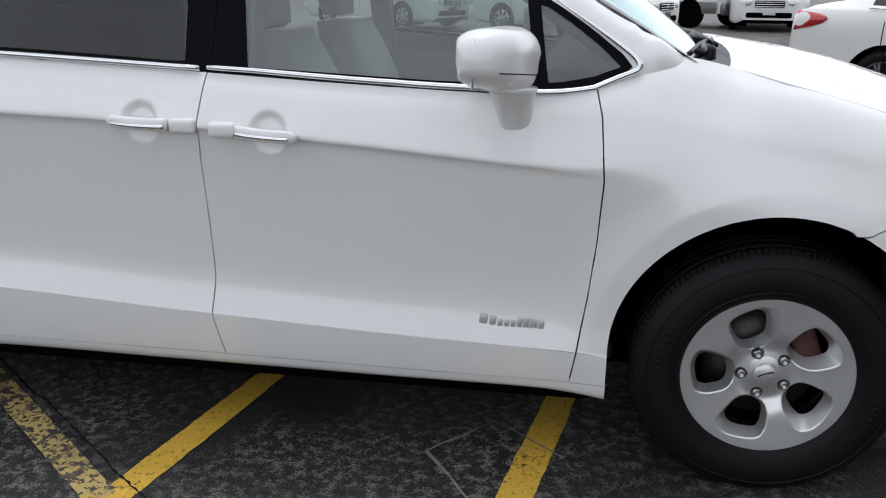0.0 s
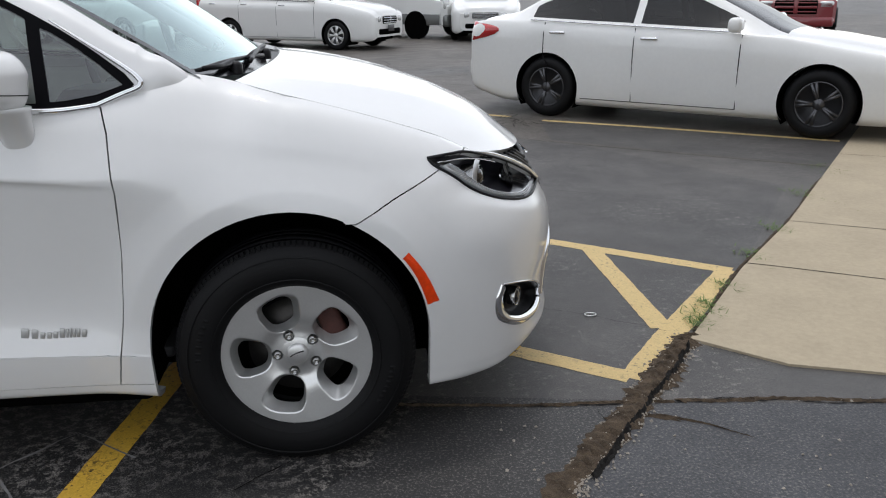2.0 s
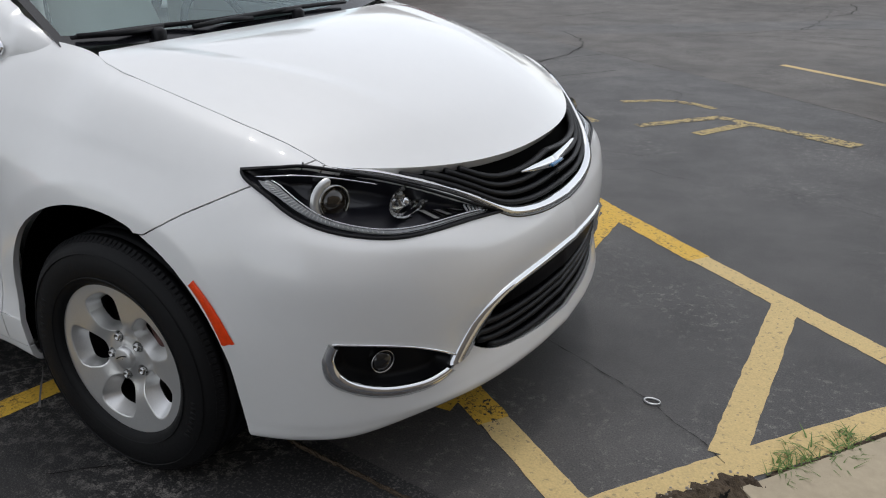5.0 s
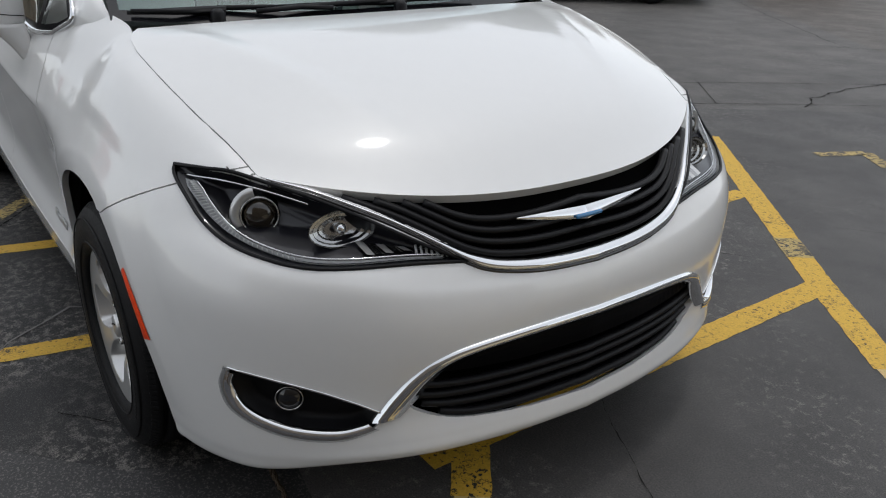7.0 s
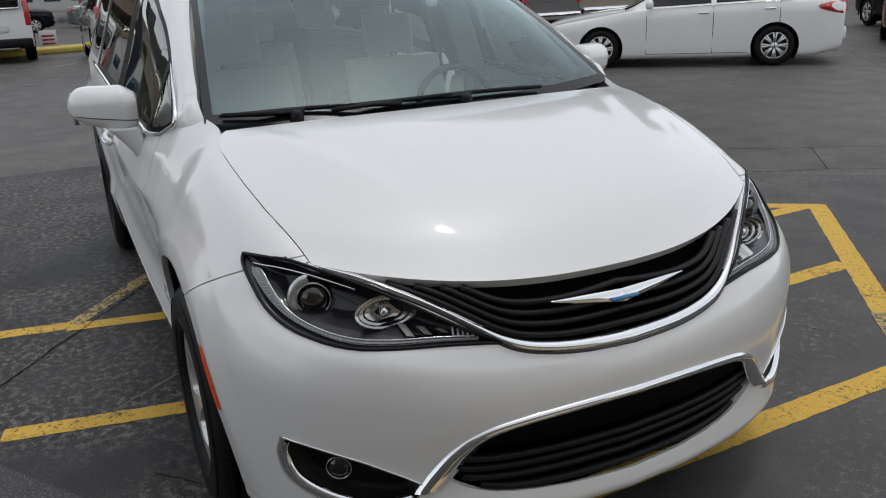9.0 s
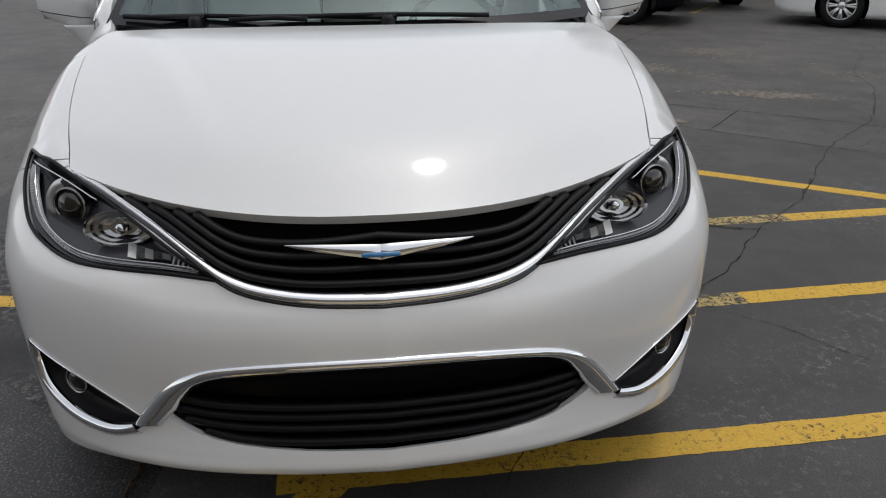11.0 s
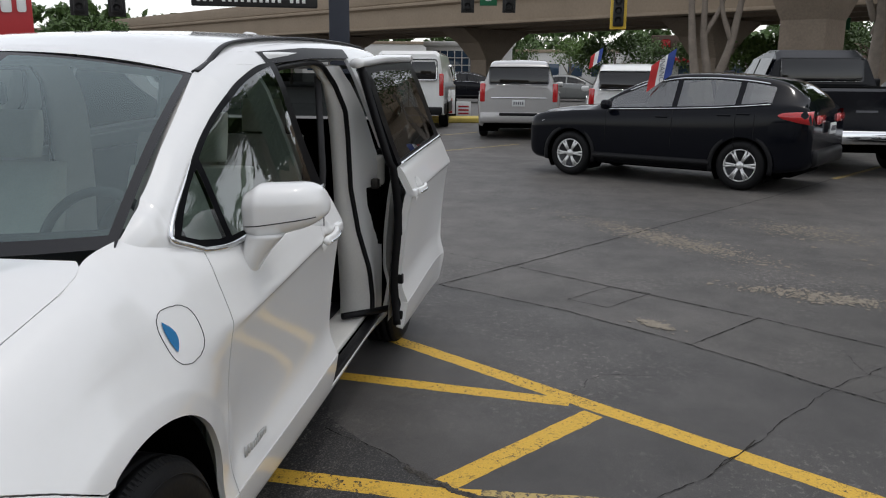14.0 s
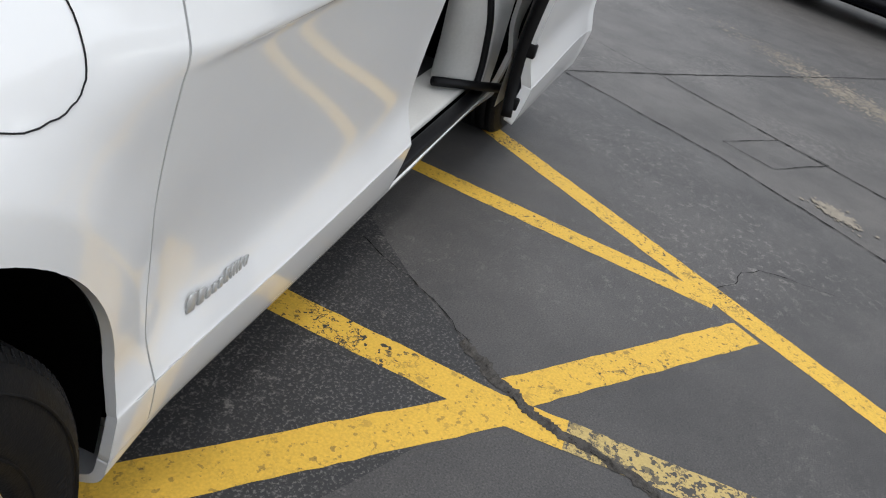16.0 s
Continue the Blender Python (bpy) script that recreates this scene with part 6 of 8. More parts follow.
# ---- wheels ----
TYRE = [(0.222, 0.075), (0.226, 0.102), (0.240, 0.112), (0.270, 0.120), (0.305, 0.1185), (0.332, 0.108), (0.347, 0.094), (0.352, 0.088), (0.3515, 0.086),
        (0.358, 0.078), (0.359, 0.062), (0.352, 0.061), (0.352, 0.056), (0.360, 0.055), (0.361, 0.020), (0.354, 0.019), (0.354, 0.012), (0.361, 0.011), (0.361, -0.011),
        (0.354, -0.012), (0.354, -0.019), (0.361, -0.020), (0.359, -0.060), (0.350, -0.092), (0.300, -0.118), (0.240, -0.112), (0.222, -0.10), (0.205, -0.02), (0.205, 0.06), (0.222, 0.075)]


SECTOR = 2 * np.pi / 5
POCKET = smooth_line([(.054, .150), (.048, .178), (.020, .192), (-.030, .197), (-.064, .184), (-.074, .160), (-.058, .108), (-.036, .084), (-.006, .078), (.026, .086), (.044, .108), (.054, .150)], 66)[:-1]
HOLE = smooth_line([(.046, .150), (.040, .170), (.016, .178), (-.022, .180), (-.044, .168), (-.048, .148), (-.036, .110), (-.018, .098), (.008, .094), (.030, .102), (.040, .120), (.046, .150)], 66)[:-1]


def rim_sector(u, v):
    """One fifth of the rim face, twisted: u the radius, v the angle."""
    A = v - (u - 0.14) * 0.25
    X, Y = u * np.sin(v), u * np.cos(v)
    y = 0.078 + 0.018 * np.clip((u - 0.05) / 0.17, 0, 1) ** 0.8 - 0.012 * np.exp(-((u - 0.075) / 0.03) ** 2)
    d1, d2 = poly_sd(X, Y, POCKET), poly_sd(X, Y, HOLE)
    slope = np.clip(-d1 / np.maximum(-d1 + np.maximum(d2, 0), 1e-6), 0, 1)
    y = y - np.where(d1 < 0, 0.040 * slope, 0) - 0.0015 * np.exp(-(np.maximum(d1, 0) / 0.002) ** 2)
    lug = np.hypot(u * np.sin(A) - 0.0615 * math.sin(.02), u * np.cos(A) - 0.0615 * math.cos(.02))
    y = y - 0.016 * np.clip((0.0165 - lug) / 0.003, 0, 1)
    return np.stack([u * np.sin(A), y, u * np.cos(A)], -1)


def pocket_sd(poly):
    def sd(P):
        R, A = np.hypot(P[..., 0], P[..., 2]), np.arctan2(P[..., 0], P[..., 2])
        t = A + (R - 0.14) * 0.25
        return poly_sd(R * np.sin(t), R * np.cos(t), poly)
    return sd


def rim_face():
    """The five-spoke face: a dished disc with five pockets that open to the brake."""
    got = cut_patch(rim_sector, np.linspace(0.030, 0.226, 100), np.linspace(-SECTOR / 2, SECTOR / 2, 112), [pocket_sd(POCKET), pocket_sd(HOLE)],
                    lambda C: np.where(pocket_sd(HOLE)(C) < 0, "hole", "face"), thin=0.00005)
    v, f = got["face"]
    v = np.array(v)
    turned = []
    for i in range(5):
        c, q = math.cos(i * SECTOR), math.sin(i * SECTOR)
        turned.append((np.stack([v[:, 0] * c + v[:, 2] * q, v[:, 1], -v[:, 0] * q + v[:, 2] * c], -1), f))
    return merge(*turned)


RIM_FACE = rim_face()


def alloy_wheel(parent, hub, s, turn, scale=1.0):
    w = new("wheel")
    w.parent = parent
    w.matrix_basis = Matrix.Translation(hub) @ pose(0, 0, 0, 0, 0, 0 if s == 1 else 180) @ pose(0, 0, 0, 0, turn, 0)
    tagged(w, "alloy wheel with a black tyre")
    v, f = spin_mesh(TYRE, 96)
    tyre = mesh_ob("tyre", v, [q[::-1] for q in f], M_RUBBER, w, "black road tyre")
    n = 130
    lug_v, lug_f = [], []
    for i in range(n):
        t = 2 * math.pi * i / n
        for y0, y1 in ((0.088, 0.104),):
            o = len(lug_v)
            for dt, r0, y in ((-.017, .3570, .080), (.017, .3570, .080), (.017, .344, .0960), (-.017, .344, .0960), (-.014, .3586, .080), (.014, .3586, .080), (.014, .3462, .0962), (-.014, .3462, .0962)):
                lug_v.append((r0 * math.cos(t + dt), y, r0 * math.sin(t + dt)))
            lug_f += [tuple(o + k for k in q) for q in ((4, 5, 6, 7), (0, 1, 5, 4), (1, 2, 6, 5), (2, 3, 7, 6), (3, 0, 4, 7))]
    mesh_ob("shoulder_tread", lug_v, lug_f, M_RUBBER, tyre, smooth=False)
    for r0 in (0.250, 0.318):
        v, f = spin_mesh([(r0 - .002, .1150), (r0, .1188), (r0 + .002, .1150)], 72)
        mesh_ob("sidewall_rib", v, [q[::-1] for q in f], M_RUBBER, tyre)
    # raised sidewall lettering as short bars
    for base, cnt, step in ((radians(50), 7, 0.075), (radians(235), 8, 0.06)):
        for i in range(cnt):
            t = base - i * step
            b = box_bm(0.010, 0.0012, 0.017, 0.0003, 1)
            bmesh.ops.transform(b, matrix=Matrix.Translation((0.287 * math.cos(t), 0.1192, 0.287 * math.sin(t))) @ Matrix.Rotation(-t + math.pi / 2, 4, "Y"), verts=b.verts)
            part("sidewall_letter", b, M_RUBBER, tyre)
    v, f = RIM_FACE
    rim = mesh_ob("rim", v, [q[::-1] for q in f], M_ALLOY, w, "silver five-spoke alloy rim")
    rim.data.set_sharp_from_angle(angle=radians(28))
    v, f = spin_mesh([(0.2285, 0.080), (0.2292, 0.0955), (0.2275, 0.0972), (0.2240, 0.0958)], 90)
    mesh_ob("rim_lip", v, [q[::-1] for q in f], M_ALLOY, rim)
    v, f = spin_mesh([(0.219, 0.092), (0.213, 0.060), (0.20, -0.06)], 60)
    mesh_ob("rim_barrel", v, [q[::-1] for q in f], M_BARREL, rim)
    v, f = spin_mesh([(0.034, 0.074), (0.033, 0.088), (0.028, 0.091), (0.001, 0.092)], 40)
    mesh_ob("centre_cap", v, [q[::-1] for q in f], M_ALLOY, rim)
    wing = [(x, 0.0925, 0.004 * math.cos(x * 60) + 0.004) for x in np.linspace(-.022, .022, 9)]
    mesh_ob("cap_badge", *tube(wing, 0.0018, 6), M_BLACK, rim)
    for i in range(5):
        t = i * 2 * math.pi / 5 + 0.02
        v, f = spin_mesh([(0.0125, 0.050), (0.0125, 0.074), (0.0100, 0.080), (0.0070, 0.0805), (0.0060, 0.074), (0.001, 0.073)], 12)
        mesh_ob("wheel_nut", np.array(v) + np.array([0.0615 * math.sin(t), 0, 0.0615 * math.cos(t)]), [q[::-1] for q in f], M_REFLECTOR, rim)
    v, f = spin_mesh([(0.003, 0.082), (0.005, 0.094), (0.003, 0.108), (0.001, 0.110)], 8)
    mesh_ob("valve", np.array(v) + np.array([0.01, -0.02, -0.200]), [q[::-1] for q in f], M_BLACK, rim)
    v, f = spin_mesh([(0.06, 0.0), (0.155, 0.002), (0.155, -0.02), (0.06, -0.02)], 48)
    mesh_ob("brake_disc", v, [q[::-1] for q in f], M_DISC, w, "steel brake disc")
    v, f = spin_mesh([(0.001, -0.03), (0.204, -0.03)], 40)
    mesh_ob("brake_shield", v, [q[::-1] for q in f], M_CAVITY, w)
    part("brake_caliper", box_bm(0.07, 0.05, 0.17, 0.015, at=(0.125 * s, 0.015, 0.02)), M_RUST, w, "rusty brake caliper")
    return w


for hub in HUBS:
    for s in (1, -1):
        alloy_wheel(van, (hub, s * 0.862, 0.348), s, 22 if s == -1 else 40)


# ---- wipers ----
for px, py, tx, ty, nm in ((-.170, -.507, -.235, -.735, "r"), (-.128, .091, -.15, -.36, "l")):
    arm = mesh_ob("windshield_wiper", *tube([(px, py, 1.158), (px - .015, py + .03, 1.176), (px - .03, py - .12, 1.176), (tx, ty, 1.180)], [0.016, 0.013, 0.009, 0.006], 8), M_BLACK, van,
                  "black windshield wiper at rest")
    v, f = spin_mesh([(0.022, 0.0), (0.022, 0.03), (0.012, 0.04), (0.001, 0.041)], 16)
    v = np.array([(q[0], q[2], q[1]) for q in v]) + np.array([px, py, 1.140])
    mesh_ob("pivot_cap", v, f, M_BLACK, arm)
    ends = ((-.255, -.74), (-.115, -.16)) if nm == "r" else ((-.135, -.40), (-.16, .42))
    bl = [(ends[0][0] + (ends[1][0] - ends[0][0]) * t, ends[0][1] + (ends[1][1] - ends[0][1]) * t, 1.172 + 0.008 * math.sin(math.pi * t)) for t in np.linspace(0, 1, 12)]
    mesh_ob("wiper_blade", *tube(bl, 0.008, 6), M_BLACK, arm)

# ---- cabin ----
dash = []
for y in np.linspace(-.78, .78, 24):
    dash.append([(-.22, y, 1.10), (-.40, y, 1.125), (-.62, y, 1.11 - .02 * math.cos(y * 4)), (-.70, y, 1.03), (-.66, y, .80), (-.60, y, .62)])
v, f = loft(dash, close=False)
mesh_ob("dashboard", v, [q[::-1] for q in f], M_DASH, van, "dark grey dashboard")


def seat(x, y, w=0.50):
    st = mesh_ob("front_seat", *loft(smooth_ring_rows([(x + .06, .58, .06), (x + .04, .62, .085), (x - .22, .60, .095), (x - .46, .58, .08)], y, w, True)), M_SEAT, van, "beige grey leather seat")
    mesh_ob("seat_back", *loft(smooth_ring_rows([(x - .42, .58, .09), (x - .48, .80, .115), (x - .55, 1.02, .105), (x - .61, 1.20, .065)], y, w, False)), M_SEAT, st)
    mesh_ob("headrest", *loft(smooth_ring_rows([(x - .635, 1.22, .040), (x - .645, 1.28, .052), (x - .66, 1.36, .050), (x - .67, 1.41, .030)], y, w * 0.52, False)), M_SEAT, st)
    return st


def smooth_ring_rows(rows, y, w, flat):
    """Cushion rings: rows of (x, z, half thickness)."""
    out = []
    r = smooth_line(rows, 12)
    for x, z, t in r:
        a = np.linspace(0, 2 * np.pi, 24, endpoint=False)
        c, q = np.cos(a), np.sin(a)
        yy = y + w / 2 * np.sign(c) * np.abs(c) ** 0.55
        d = t * np.sign(q) * np.abs(q) ** 0.7 * (1 + 0.25 * np.abs(c) ** 2)
        out.append(np.stack([np.full(24, x), yy, z + d], -1) if flat else np.stack([x + d, yy, np.full(24, z)], -1))
    return out


seat(-0.92, 0.40)
seat(-0.92, -0.40)
seat(-2.55, 0.10)
seat(-2.55, -0.42)
a = np.linspace(0, 2 * np.pi, 40, endpoint=False)
wheel_c = np.array([-.80, .40, 1.02])
pts = np.stack([wheel_c[0] - 0.06 * np.sin(a), wheel_c[1] + 0.185 * np.cos(a), wheel_c[2] + 0.175 * np.sin(a)], -1)
st = mesh_ob("steering_wheel", *tube(pts, 0.016, 10, closed=True, up=(1, 0, 0.3)), M_DASH, van, "dark steering wheel")
part("steering_hub", box_bm(0.06, 0.20, 0.12, 0.03, 3, at=tuple(wheel_c + np.array([.02, 0, -.02]))), M_DASH, st)
part("interior_mirror", box_bm(0.03, 0.24, 0.07, 0.015, at=(-.84, 0, 1.50)), M_BLACK, van)
part("headliner", box_bm(2.75, 1.16, 0.02, 0.008, at=(-2.55, 0, 1.60)), M_TRIM, van)
for s in (1, -1):
    mesh_ob("pillar_trim", *tube([(-.42, s * .76, 1.16), (-.75, s * .70, 1.38), (-1.05, s * .63, 1.53), (-1.4, s * .61, 1.61)], .035, 8), M_TRIM, van)
part("rear_bulkhead", box_bm(0.05, 1.4, 0.9, 0.02, at=(-4.0, 0, 0.80)), M_CAVITY, van)
v, f = loft([[(-4.16, y, 1.26), (-4.13, y, 1.40), (-4.06, y, 1.56)] for y in np.linspace(-.66, .66, 12)], close=False)
mesh_ob("rear_window", v, f, M_PRIVACY, van, "dark rear window")


# ---- parked cars ----
def paint(name, color, metal=0.0):
    return material(name, color, 0.35 if color[0] > 0.1 else 0.12, metal=metal, coat=1.0 if color[0] > 0.1 else 0.10, spec=0.5 if color[0] > 0.1 else 0.16, vary=0.03, scale=2.0)


M_WHITE2 = paint("white_enamel", (0.76, 0.76, 0.74))
M_CARBLACK = paint("black_enamel", (0.003, 0.0036, 0.0062))
M_SILVER = paint("silver_enamel", (0.42, 0.41, 0.40), 0.5)
M_GREYCAR = paint("grey_enamel", (0.16, 0.165, 0.16), 0.4)
M_REDCAR = paint("dark_red_enamel", (0.19, 0.012, 0.018))
M_TAN = paint("tan_enamel", (0.30, 0.27, 0.22), 0.3)
M_DARKGLASS = pane_material("dark_car_glass", (0.12, 0.13, 0.13), 0.65)
M_SUVGLASS = pane_material("clear_side_glass", (0.60, 0.66, 0.64), 1.2, least=0.14)
M_CLEARLAMP = material("clear_lamp", (0.60, 0.61, 0.60), 0.12, metal=0.5, coat=1.0, vary=0.2, scale=40)
M_DARKALLOY = material("dark_alloy", (0.10, 0.10, 0.105), 0.35, metal=0.8)
M_BAR = material("grey_bars", (0.10, 0.10, 0.11), 0.6)
M_PLATE = material("number_plate", (0.62, 0.63, 0.62), 0.5)

# stations: x, sill, widest half width, shoulder height and half width, top height and half width
SEDAN = [(2.42, .30, .66, .60, .60, .66, .42), (2.33, .22, .78, .68, .70, .73, .52), (2.05, .175, .88, .75, .80, .82, .60), (1.40, .165, .91, .85, .83, .93, .66), (.98, .165, .915, .92, .84, .985, .70),
              (.55, .165, .92, .935, .85, 1.19, .66), (.12, .165, .92, .95, .855, 1.37, .60), (-.40, .165, .92, .97, .855, 1.46, .57), (-1.0, .165, .92, .99, .855, 1.45, .57), (-1.5, .165, .915, 1.01, .85, 1.33, .60),
              (-1.92, .165, .91, 1.02, .83, 1.13, .66), (-2.2, .22, .88, 1.02, .79, 1.075, .64), (-2.40, .26, .80, .98, .72, 1.03, .58), (-2.44, .32, .72, .90, .66, .95, .5)]
SUV = [(2.16, .38, .66, .78, .62, .86, .46), (2.08, .30, .82, .88, .74, .95, .56), (1.86, .26, .89, .95, .80, 1.02, .63), (1.40, .26, .915, 1.00, .83, 1.08, .69), (1.02, .26, .92, 1.02, .84, 1.12, .71),
            (.60, .26, .925, 1.03, .85, 1.34, .67), (.20, .26, .925, 1.045, .855, 1.50, .63), (-.30, .26, .925, 1.065, .86, 1.585, .61), (-.85, .26, .925, 1.09, .86, 1.59, .60), (-1.35, .26, .92, 1.13, .855, 1.555, .59),
            (-1.75, .28, .91, 1.17, .83, 1.49, .57), (-2.02, .32, .89, 1.17, .80, 1.33, .60), (-2.16, .36, .86, 1.10, .78, 1.16, .62), (-2.22, .42, .82, .92, .75, 1.02, .58)]
WAGON = [(2.45, .36, .72, .84, .68, .92, .5), (2.36, .28, .86, .98, .78, 1.06, .58), (2.0, .26, .96, 1.08, .86, 1.15, .68), (1.45, .26, .99, 1.14, .88, 1.20, .74), (1.0, .26, .995, 1.16, .89, 1.24, .76),
              (.62, .26, 1.0, 1.17, .90, 1.50, .74), (.25, .26, 1.0, 1.18, .90, 1.74, .70), (-.3, .26, 1.0, 1.19, .90, 1.85, .68), (-1.2, .26, 1.0, 1.20, .90, 1.88, .68), (-2.0, .28, .99, 1.20, .89, 1.86, .68),
              (-2.4, .32, .96, 1.20, .87, 1.78, .68), (-2.50, .38, .93, 1.18, .85, 1.62, .68), (-2.55, .46, .90, 1.05, .84, 1.25, .7)]
MINIVAN = [(2.5, .32, .70, .74, .66, .80, .48), (2.40, .24, .86, .86, .78, .94, .58), (2.1, .22, .95, .96, .86, 1.04, .68), (1.60, .22, .985, 1.06, .88, 1.12, .74), (1.25, .22, .99, 1.10, .89, 1.18, .76),
                (.85, .22, .99, 1.10, .89, 1.42, .72), (.45, .22, 1.0, 1.11, .89, 1.62, .68), (-.2, .22, 1.0, 1.13, .89, 1.73, .66), (-1.2, .22, 1.0, 1.15, .89, 1.75, .66), (-2.0, .24, .99, 1.16, .88, 1.72, .66),
                (-2.42, .28, .95, 1.16, .85, 1.60, .66), (-2.54, .36, .90, 1.10, .82, 1.40, .68), (-2.58, .44, .86, 1.0, .80, 1.16, .66)]
TABLES = {"sedan": SEDAN, "suv": SUV, "wagon": WAGON, "minivan": MINIVAN}
CARS = {"sedan": dict(hubs=(1.39, -1.39), r=.325, win=(.62, -1.62), split=(-.42,), cowl=(1.0, .10), back=(-1.92, -1.22)),
        "suv": dict(hubs=(1.32, -1.33), r=.345, win=(.70, -1.66), split=(-.32, -1.22), cowl=(1.02, .16), back=(-2.10, -1.80)),
        "wagon": dict(hubs=(1.48, -1.47), r=.40, win=(.66, -2.25), split=(-.30, -1.30), cowl=(1.02, .25), back=None),
        "minivan": dict(hubs=(1.55, -1.53), r=.345, win=(.95, -2.25), split=(-.10, -1.22), cowl=(1.28, .40), back=None)}


def simple_wheel(parent, at, s, r, width, rim, spokes=7):
    w = new("wheel")
    w.parent = parent
    w.matrix_basis = Matrix.Translation(at) @ pose(0, 0, 0, 0, 0, 0 if s == 1 else 180)
    h = width / 2
    v, f = spin_mesh([(r * .62, h * .8), (r * .68, h), (r * .88, h), (r * .97, h * .75), (r, h * .4), (r, -h * .4), (r * .97, -h * .75), (r * .85, -h), (r * .62, -h)], 40)
    mesh_ob("tyre", v, [q[::-1] for q in f], M_RUBBER, w)
    R = r * .65
    back = spin_mesh([(R, h * .9), (R * .93, h * .86), (R * .90, h * .1), (.001, h * .1)], 36)
    wheel_back = mesh_ob("rim_barrel", back[0], [q[::-1] for q in back[1]], M_DARKALLOY, w)
    rings = []
    for i in range(spokes):
        a = 2 * math.pi * i / spokes
        for d in (-.11, .11):
            p0, p1 = np.array([R * .16 * math.cos(a), h * .80, R * .16 * math.sin(a)]), np.array([R * .96 * math.cos(a + d), h * .88, R * .96 * math.sin(a + d)])
            rings.append(tube([p0, (p0 + p1) / 2 + np.array([0, .012, 0]), p1], [R * .085, R * .075, R * .085], 6, flat=.6, up=(0, 1, 0)))
    rings.append(tuple(np.array(x) if i == 0 else [q[::-1] for q in x] for i, x in enumerate(spin_mesh([(R * .26, h * .7), (R * .24, h * .92), (.001, h * .95)], 20))))
    rings.append(tuple(np.array(x) if i == 0 else [q[::-1] for q in x] for i, x in enumerate(spin_mesh([(R * 1.0, h * .84), (R * .99, h * .96), (R * .93, h * .92), (R * .92, h * .6)], 36))))
    mesh_ob("rim", *merge(*rings), rim, w)
    return w


def car(kind, label, m, mat, rim=M_ALLOY, spokes=7, group="parked cars", glass=M_DARKGLASS, scale=1.0, front="", rear="", badge=None, category=""):
    c, tab = CARS[kind], np.array(TABLES[kind])
    ob = thing(kind if kind != "wagon" else "suv", label, category or {"wagon": "suv"}.get(kind, kind), group, m=m @ Matrix.Scale(scale, 4))
    xs = tab[:, 0]

    def skin(u, v):
        r = catmull(tab, u.ravel())
        x, zs, wm, zb, wb, zt, wt = r.T
        zm = zs + (zb - zs) * .55
        edge = zt - .05 - .02 * np.clip((zt - zb), 0, 1)
        rows = np.stack([np.stack([wm - .10, zs - .02], -1), np.stack([wm - .03, zs + .04], -1), np.stack([wm - .005, zs + (zm - zs) * .5], -1), np.stack([wm, zm], -1), np.stack([wm - .01, zm + (zb - zm) * .65], -1),
                         np.stack([wb + .012, zb], -1), np.stack([(wb * .5 + wt * .5), zb + (edge - zb) * .5], -1), np.stack([wt, edge], -1), np.stack([wt * .72, zt - .012], -1), np.stack([wt * 0, zt], -1)], 1)
        k = v.ravel() * 9
        i = np.clip(np.floor(k).astype(int), 0, 8)
        w = (k - i)[:, None]
        pk = lambda j: rows[np.arange(len(rows)), np.clip(j, 0, 9)]
        a, b, d, e = pk(i - 1), pk(i), pk(i + 1), pk(i + 2)
        p = 0.5 * (2 * b + (d - a) * w + (2 * a - 5 * b + 4 * d - e) * w ** 2 + (3 * b - a - 3 * d + e) * w ** 3)
        p = np.where((i == 5)[:, None] | (i == 6)[:, None], b + (d - b) * w, p)
        return np.stack([x.reshape(u.shape), np.maximum(p[:, 0], 0).reshape(u.shape), p[:, 1].reshape(u.shape)], -1)

    ix = lambda x, k: np.interp(-np.asarray(x), -xs, tab[:, k])
    a, b = c["win"]
    cuts = [a] + [q for s in c["split"] for q in (s + .04, s - .04)] + [b]
    wins = []
    for x0, x1 in zip(cuts[::2], cuts[1::2]):
        x = np.linspace(x0, x1, 12)
        lo, hi = ix(x, 3) + .045, np.maximum(ix(x, 5) - .10, ix(x, 3) + .05)
        wins.append([(p, q) for p, q in zip(x, lo)] + [(p, q) for p, q in zip(x[::-1], hi[::-1])])

    def label_of(C):
        L = np.full(C.shape[:-1], "body", dtype="U10")
        x, y, z = C[..., 0], C[..., 1], C[..., 2]
        for i, w in enumerate(wins):
            L[(poly_sd(x, z, w) < 0) & (y > ix(x, 6) * .97)] = "side%d" % i
        topmost = (y < ix(x, 6) * .93) & (z > ix(x, 3))
        L[topmost & (x < c["cowl"][0]) & (x > c["cowl"][1])] = "shield"
        if c["back"]:
            L[topmost & (x > c["back"][0]) & (x < c["back"][1])] = "back"
        for h in c["hubs"]:
            L[np.hypot(x - h, z - c["r"]) < c["r"] + .045] = "arch"
        return L

    cut = [xz(w) for w in wins] + [(lambda P, h=h: np.hypot(P[..., 0] - h, P[..., 2] - c["r"]) - c["r"] - .045) for h in c["hubs"]]
    got = cut_patch(skin, np.linspace(0, len(tab) - 1, 150), np.linspace(0, 1, 46), cut, label_of)
    v, f = got["body"]
    bodyob = mesh_ob("body", *merge((v, f), mirrored(v, f)), mat, ob)
    weld(bodyob)
    for k, (v, f) in got.items():
        if k[:4] == "side":
            mesh_ob("side_window", v, f, glass, ob)
            mesh_ob("side_window", *mirrored(v, f), glass, ob)
        elif k in ("shield", "back"):
            mesh_ob("windshield" if k == "shield" else "rear_window", *merge((v, f), mirrored(v, f)), glass, ob)
